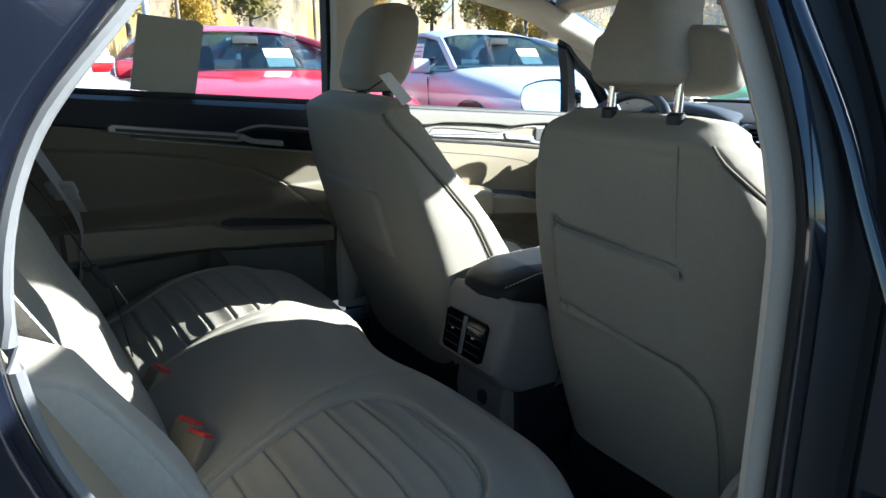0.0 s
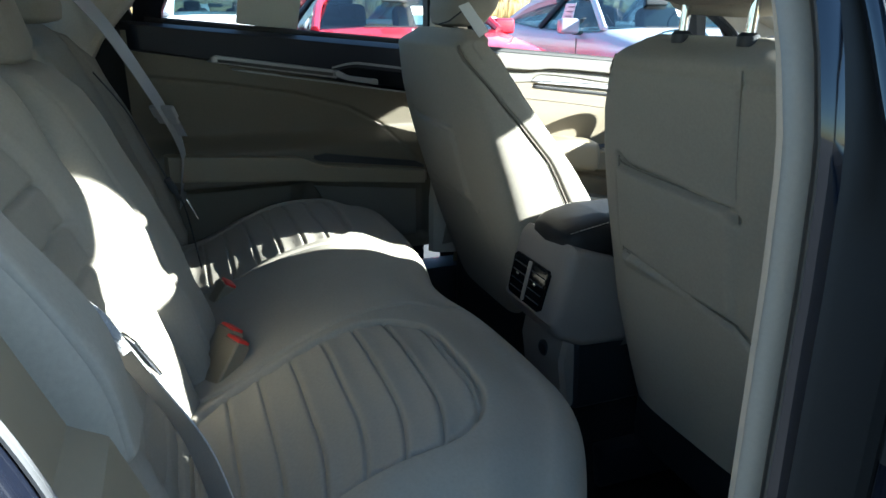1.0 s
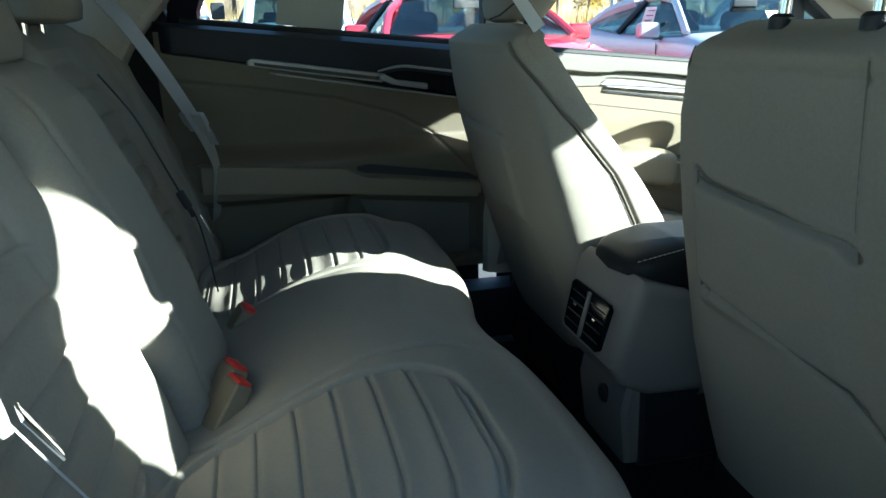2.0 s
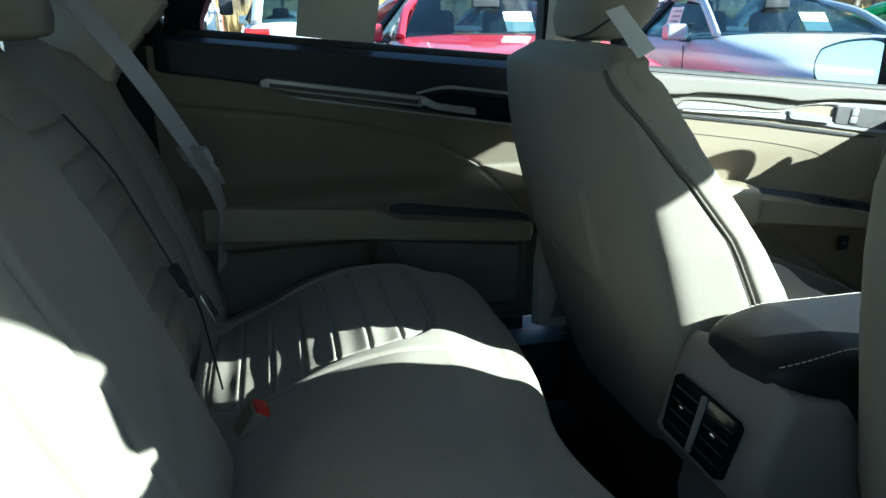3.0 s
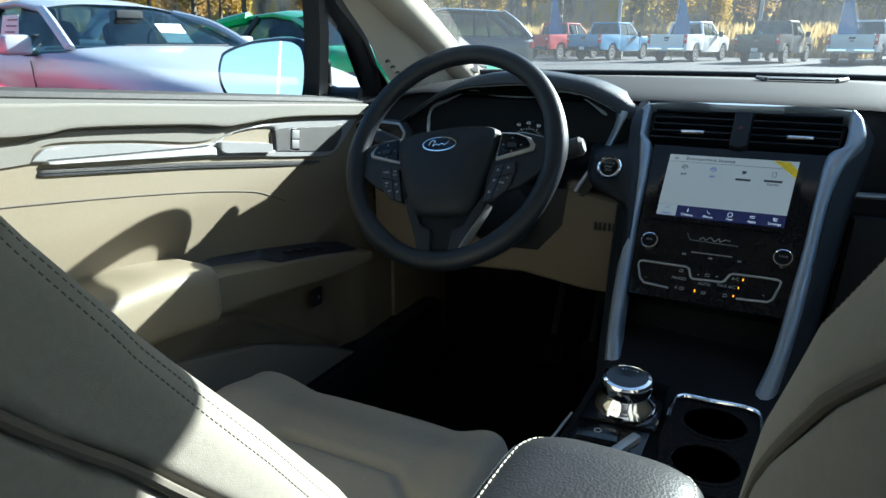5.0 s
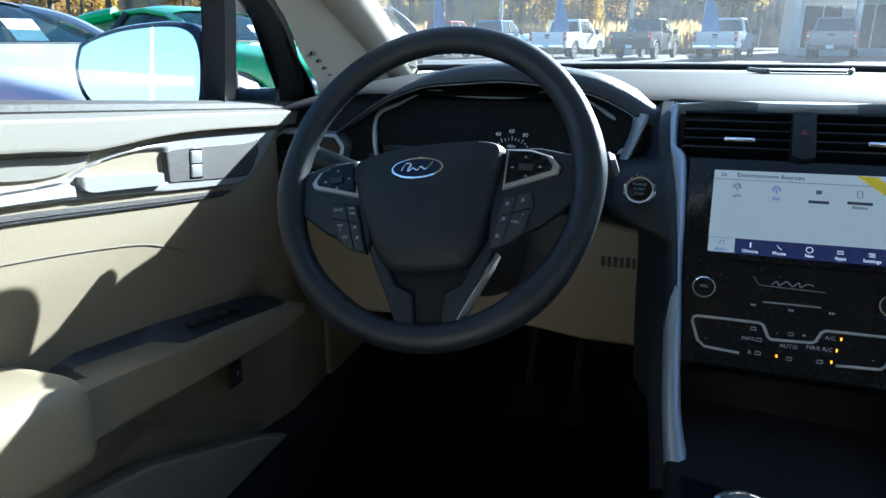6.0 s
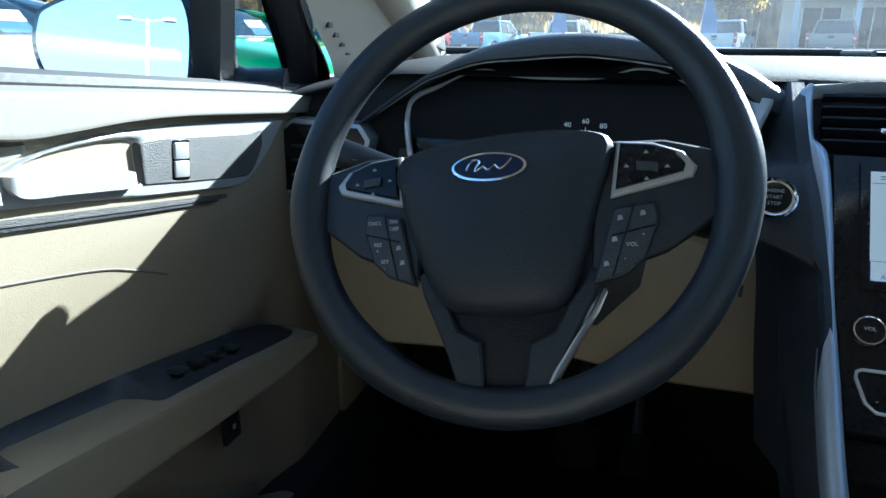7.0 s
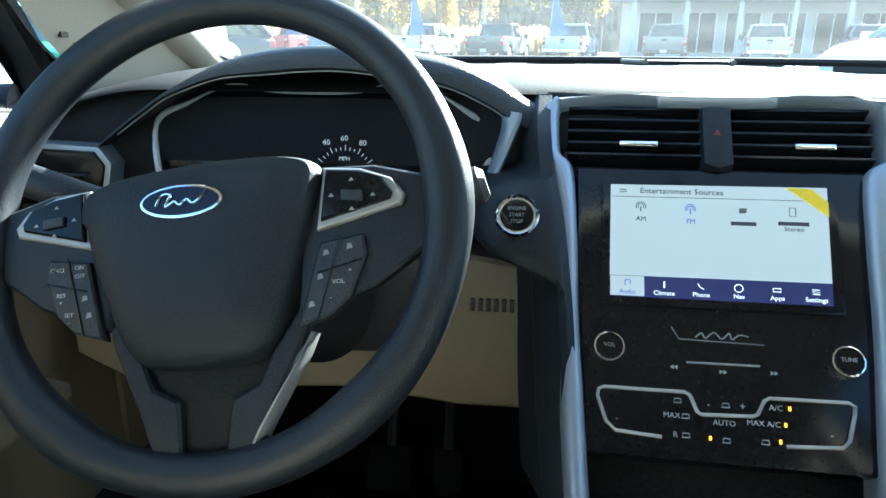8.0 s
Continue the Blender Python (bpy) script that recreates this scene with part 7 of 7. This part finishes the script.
    part("grille", boxed((2.86, 0, 0.93), (0.06, 1.6, 0.36), 0.04, seg=3), BLACK, t)
    for y in (-0.42, 0.42):
        part("inner_seat", boxed((0.05, y, 1.30), (0.16, 0.5, 0.7), 0.06), CABIN, t)
    part("cab_floor", boxed((0.4, 0, 0.62), (2.1, 1.75, 0.3), 0.02), CABIN, t)
    t.matrix_basis = pose_m
    return t


silver_paint = paint("silver paint", (0.50, 0.52, 0.54), 0.5)
pickup(heading(-12.4, 38.2, 76), paint("dark red paint", (0.42, 0.015, 0.03)), "dark red pickup truck in the row")
pickup(heading(-9.5, 37.9, 76), paint("bright blue paint", (0.008, 0.17, 0.36)), "bright blue pickup truck in the row")
pickup(heading(-5.3, 37.6, 76), WHITE, "white pickup truck in the row")
pickup(heading(-1.3, 37.5, 76), paint("charcoal paint", (0.045, 0.05, 0.05)), "charcoal pickup truck in the row")
pickup(heading(2.5, 37.4, 76), silver_paint, "silver-white pickup truck in the row")
pickup(heading(7.3, 37.3, 76), paint("grey paint", (0.16, 0.17, 0.18)), "dark grey pickup truck in the row")
pickup(heading(12.1, 37.2, 76), silver_paint, "silver-white pickup truck by the building")
pickup(heading(16.9, 37.1, 76), paint("mid grey paint", (0.22, 0.23, 0.25)), "grey pickup truck by the building")
pickup(heading(-12.6, -3.0, 2), WHITE, "white pickup truck showing its grille")

# ---- building, poles, banners ----
bld = thing("showroom", "low pale showroom with a deep porch roof", "building", (17, 47, 0))
WALL = mat("pale stucco", (0.55, 0.55, 0.53), 0.85, scale=4, bump=0.3, bscale=60)
part("wall", boxed((20, 49, 2.0), (26, 8, 4.0), 0.02), WALL, bld)
part("porch_roof", prism([(5.5, y, z) for y, z in ((42.2, 3.35), (42.2, 3.9), (46, 4.6), (53.5, 4.6), (53.5, 4.2), (45, 3.35))], (1, 0, 0), 29, 0.03), mat("grey roof metal", (0.30, 0.31, 0.33), 0.5, 0.3, scale=3), bld, "grey porch roof")
for i in range(10):
    part("porch_post", boxed((6.3 + 3.0 * i, 42.6, 1.68), (0.28, 0.28, 3.35), 0.02), WALL, bld)
    w = part("window", boxed((8.0 + 2.6 * i, 44.98, 1.6), (2.0, 0.06, 2.3), 0.01), LENS, bld, "dark shop window")
    for dx in (-1.0, 0.0, 1.0):
        part("frame", boxed((8.0 + 2.6 * i + dx, 44.92, 1.6), (0.07, 0.06, 2.36), 0.005), PAPER, w)
POLE = mat("grey pole steel", (0.42, 0.43, 0.44), 0.5, 0.3)
WOODPOLE = mat("weathered pole wood", (0.16, 0.12, 0.09), 0.9, vary=0.2)


def lamp_pole(x, y, h):
    p = thing("light_pole", "tall grey steel lot light pole", "light pole", (x, y, 0), "lot light poles")
    part("base", lathe([(0.32, 0), (0.32, 0.7), (0.28, 0.75)], (x, y, 0), n=20), mat("concrete", (0.38, 0.37, 0.35), 0.9, scale=8), p)
    part("shaft", tube([(x, y, 0.7), (x, y, h)], [0.11, 0.07], 12), POLE, p)
    for s in (-1, 1):
        part("arm", tube([(x, y, h - 0.1), (x + s * 0.8, y, h)], 0.04, 8), POLE, p)
        part("lamp_head", boxed((x + s * 1.0, y, h), (0.55, 0.4, 0.15), 0.03), POLE, p)


for x, y, h in ((-9.6, 40, 9), (-2.5, 44, 9), (-26, 13, 9), (-22.0, 3.2, 9), (-12.9, -31.5, 9.0)):
    lamp_pole(x, y, h)
for i, (x, y) in enumerate(((-52, 22), (-50, 34), (-47, 46), (-54, 12), (-30, 62), (-8, 66), (14, 64))):
    p = thing("utility_pole", "weathered wooden utility pole with cross-arm", "utility pole", (x, y, 0), "utility poles")
    part("shaft", tube([(x, y, 0), (x, y, 10)], [0.16, 0.11], 10), WOODPOLE, p)
    part("cross_arm", boxed((x, y, 9.2), (1.2, 1.2, 0.12), 0.02, Matrix.Rotation(radians(45), 4, "Z")), WOODPOLE, p)
wire = thing("power_line", "thin black overhead wires between the poles", "wire", (-52, 22, 9.2))
for dz in (0, 0.35, -1.2):
    part("wire", tube([Vector((-54, 12, 9.2 + dz)).lerp(Vector((-47, 46, 9.2 + dz)), k) - Vector((0, 0, 1.2 * math.sin(math.pi * k))) for k in np.linspace(0, 1, 24)], 0.03, 5), RUBBER, wire)
BANNER = mat("blue banner cloth", (0.10, 0.20, 0.38), 0.8, vary=0.25, scale=12)
for x, y, h in ((-12.6, 36.5, 3.9), (-6.0, 36.5, 4.1), (1.2, 36.0, 4.0)):
    b = thing("feather_banner", "blue feather banner leaning on its pole", "banner", (x, y, 0), "feather banners")
    part("pole", tube(smooth_line([(x, y, 0), (x + 0.1, y, h * 0.6), (x + 0.35, y, h), (x + 0.75, y, h + 0.1)], 24), 0.025, 8), POLE, b)
    zz = np.linspace(0.9, h, 24)
    sheet("cloth", np.array([[(x + 0.1 * (z / h) ** 2 + k * (0.55 + 0.25 * math.sin(z * 1.3)), y + 0.05 * math.sin(3 * z + k * 4), z) for k in np.linspace(0.03, 1, 8)] for z in zz]), BANNER, b)

# ---- trees and reeds ----
def leaf_mat(name, a, b):
    m = mat(name, a, 0.8, vary=0.3, scale=0.7)
    n, l = m.node_tree.nodes, m.node_tree.links
    g = n.new("ShaderNodeNewGeometry")
    mx = n.new("ShaderNodeMix")
    mx.data_type = "RGBA"
    mx.inputs["A"].default_value = (*a, 1)
    mx.inputs["B"].default_value = (*b, 1)
    l.new(g.outputs["Random Per Island"], mx.inputs["Factor"])
    b = n["Principled BSDF"]
    l.new(mx.outputs["Result"], b.inputs["Base Color"])
    # thin leaves let the sun shine through
    thin = n.new("ShaderNodeBsdfTranslucent")
    l.new(mx.outputs["Result"], thin.inputs["Color"])
    both_ways = n.new("ShaderNodeMixShader")
    both_ways.inputs["Fac"].default_value = 0.5
    l.new(b.outputs[0], both_ways.inputs[1])
    l.new(thin.outputs[0], both_ways.inputs[2])
    l.new(both_ways.outputs[0], n["Material Output"].inputs["Surface"])
    return m


LEAVES = [leaf_mat("golden leaves", (0.38, 0.26, 0.04), (0.52, 0.37, 0.08)), leaf_mat("olive leaves", (0.16, 0.15, 0.05), (0.32, 0.26, 0.08)), leaf_mat("rust leaves", (0.30, 0.16, 0.05), (0.40, 0.27, 0.09))]
BARK = mat("grey-brown bark", (0.13, 0.11, 0.09), 0.95, vary=0.3, scale=10)
rng = np.random.default_rng(7)


def tree(kind, h):
    t = thing("tree", ("golden", "olive green", "rust brown")[kind] + " autumn tree at the edge of the lot", "tree", (0, 0, 0), "far trees")
    pts = [(0, 0, 0), (0.1, 0.05, h * 0.3), (-0.1, 0.1, h * 0.6), (0.05, 0, h * 0.92)]
    part("trunk", tube(smooth_line(pts, 14), np.linspace(0.22, 0.04, 14) * h / 9, 8), BARK, t)
    verts, faces = [], []
    for k in range(9):
        a, z = rng.uniform(0, 6.28), h * rng.uniform(0.3, 0.8)
        r = h * rng.uniform(0.15, 0.28)
        end = (r * math.cos(a), r * math.sin(a), z + h * rng.uniform(0.08, 0.2))
        part("limb", tube(smooth_line([(0, 0, z), (end[0] * 0.5, end[1] * 0.5, z + 0.3), end], 8), np.linspace(0.07, 0.02, 8) * h / 9, 6), BARK, t)
    n = 2600
    u = rng.uniform(-1, 1, (n * 3, 3))
    u = u[np.linalg.norm(u, axis=1) < 1][:n]
    lumps = rng.uniform(-0.75, 0.75, (14, 3))
    for p in u:
        c = lumps[rng.integers(14)] * 0.75 + p * 0.42
        wide = 0.27 * h
        q = np.array((c[0] * wide, c[1] * wide, h * (0.62 + 0.37 * c[2])))
        e1, e2 = rng.normal(size=3), rng.normal(size=3)
        s = h * rng.uniform(0.008, 0.021)
        e1, e2 = e1 / np.linalg.norm(e1) * s, e2 / np.linalg.norm(e2) * s
        i = len(verts)
        verts += [q - e1, q + e2, q + e1, q - e2]
        faces.append((i, i + 1, i + 2, i + 3))
    me = bpy.data.meshes.new("crown")
    me.from_pydata([tuple(v) for v in verts], [], faces)
    link("crown", me, LEAVES[kind], t)
    return t


stock = [tree(k, h) for k, h in ((0, 9.0), (1, 11.0), (2, 10.0), (1, 12.0), (0, 7.0), (0, 12.5))]
spots = []
for i in range(26):
    spots.append((-42 + i * 3.4 + rng.uniform(-1, 1), 70 + rng.uniform(-6, 10)))
for i in range(18):
    spots.append((-62 + rng.uniform(-8, 6), -8 + i * 4.4 + rng.uniform(-1, 1)))
for i in range(8):
    spots.append((-34 - i * 3.5, 66 - i * 3 + rng.uniform(-3, 3)))
for i, (x, y) in enumerate(spots):
    m = pose(x, y, 0, 0, 0, float(rng.uniform(0, 360))) @ Matrix.Scale(float(rng.uniform(0.8, 1.25)), 4)
    if i < len(stock):
        stock[i].matrix_basis = m
    else:
        ob = copy_thing(stock[int(rng.integers(len(stock)))], Matrix.Identity(4))
        ob.matrix_basis = m
n = 9000
verts, faces = [], []
for i in range(n):
    if i % 2:
        x, y = rng.uniform(-45, 4), 48 + rng.uniform(0, 8)
    else:
        x, y = -38 - rng.uniform(0, 8), rng.uniform(-6, 60)
    h, a, w = rng.uniform(1.2, 2.3), rng.uniform(0, 3.14), rng.uniform(0.06, 0.16)
    dx, dy, lx = w * math.cos(a), w * math.sin(a), rng.uniform(-0.3, 0.3)
    k = len(verts)
    verts += [(x - dx, y - dy, 0), (x + dx, y + dy, 0), (x + lx + dx * 0.9, y, h * 0.8), (x + lx * 1.5, y, h)]
    faces += [(k, k + 1, k + 2), (k, k + 2, k + 3)]
me = bpy.data.meshes.new("reeds")
me.from_pydata(verts, [], faces)
tagged(link("reeds", me, leaf_mat("dry reeds", (0.34, 0.24, 0.10), (0.46, 0.36, 0.18))), "tall dry golden reeds along the lot", "reeds", kind="stuff")
def woods_mat():
    """Far autumn woods: blotches of gold, rust, olive and bare grey twigs, drawn out upwards by the stems."""
    m = mat("far autumn woods", (0.2, 0.15, 0.08), 0.95)
    n, l = m.node_tree.nodes, m.node_tree.links
    tc = n.new("ShaderNodeTexCoord")
    mp = n.new("ShaderNodeMapping")
    mp.inputs["Scale"].default_value = (1.0, 1.0, 0.35)
    l.new(tc.outputs["Object"], mp.inputs["Vector"])
    no = n.new("ShaderNodeTexNoise")
    no.inputs["Scale"].default_value, no.inputs["Detail"].default_value, no.inputs["Roughness"].default_value = 0.35, 9.0, 0.72
    l.new(mp.outputs[0], no.inputs["Vector"])
    cr = n.new("ShaderNodeValToRGB")
    e = cr.color_ramp.elements
    e[0].position, e[0].color = 0.32, (0.05, 0.05, 0.025, 1)
    e[1].position, e[1].color = 0.72, (0.42, 0.30, 0.10, 1)
    for p, c in ((0.42, (0.16, 0.12, 0.08, 1)), (0.50, (0.30, 0.24, 0.17, 1)), (0.58, (0.40, 0.26, 0.06, 1)), (0.65, (0.20, 0.19, 0.07, 1))):
        k = e.new(p)
        k.color = c
    l.new(no.outputs["Fac"], cr.inputs["Fac"])
    l.new(cr.outputs["Color"], n["Principled BSDF"].inputs["Base Color"])
    return m


woods = thing("backdrop", "far autumn woods behind the lot", "backdrop", (0, 90, 0), kind="structure")
WOODS = woods_mat()
for line in ([(-120, 95), (-60, 92), (0, 96), (60, 92), (120, 98)], [(-95, -80), (-90, -20), (-92, 40), (-110, 95)]):
    p = smooth_line(line, 420)
    crest = np.convolve(rng.uniform(-1, 1, 440), np.hanning(9), "same")[:420] * 0.7 + np.convolve(rng.uniform(-1, 1, 440), np.hanning(41), "same")[:420] * 0.35
    sheet("rise", np.array([[(x, y, 0), (x, y, 4.0), (x + 1, y + 1, 9.0 + k)] for (x, y), k in zip(p, crest)]), WOODS, woods)

# wheels and rear glass of the own sedan
for wx in (-1.95, 1.28):
    for sx in (-1, 1):
        w = part("wheel", lathe([(0.20, -0.10), (0.31, -0.11), (0.33, -0.07), (0.33, 0.07), (0.31, 0.11), (0.20, 0.10)], (CX + sx * 0.70, wx, 0.33), (1, 0, 0), 32), TYRE, shell, "black tyre on an alloy rim")
        part("rim", lathe([(0.205, 0.0), (0.195, 0.03), (0.10, 0.015), (0.04, 0.03)], (CX + sx * 0.775, wx, 0.33), (sx, 0, 0), 20), ALLOY, w)
rw = thing("window_3", "sloping rear window", "car window", (CX, -1.9, 1.1), kind="structure")
xs = np.linspace(-0.5, 0.5, 14)
part_rows = np.array([[(CX + x, y - 0.06 * (1 - (x / 0.5) ** 2), z) for x in xs] for y, z in ((-1.74, 1.19), (-1.88, 1.12), (-2.06, 1.035))])
sheet("pane", part_rows, GLASS, rw).visible_shadow = False
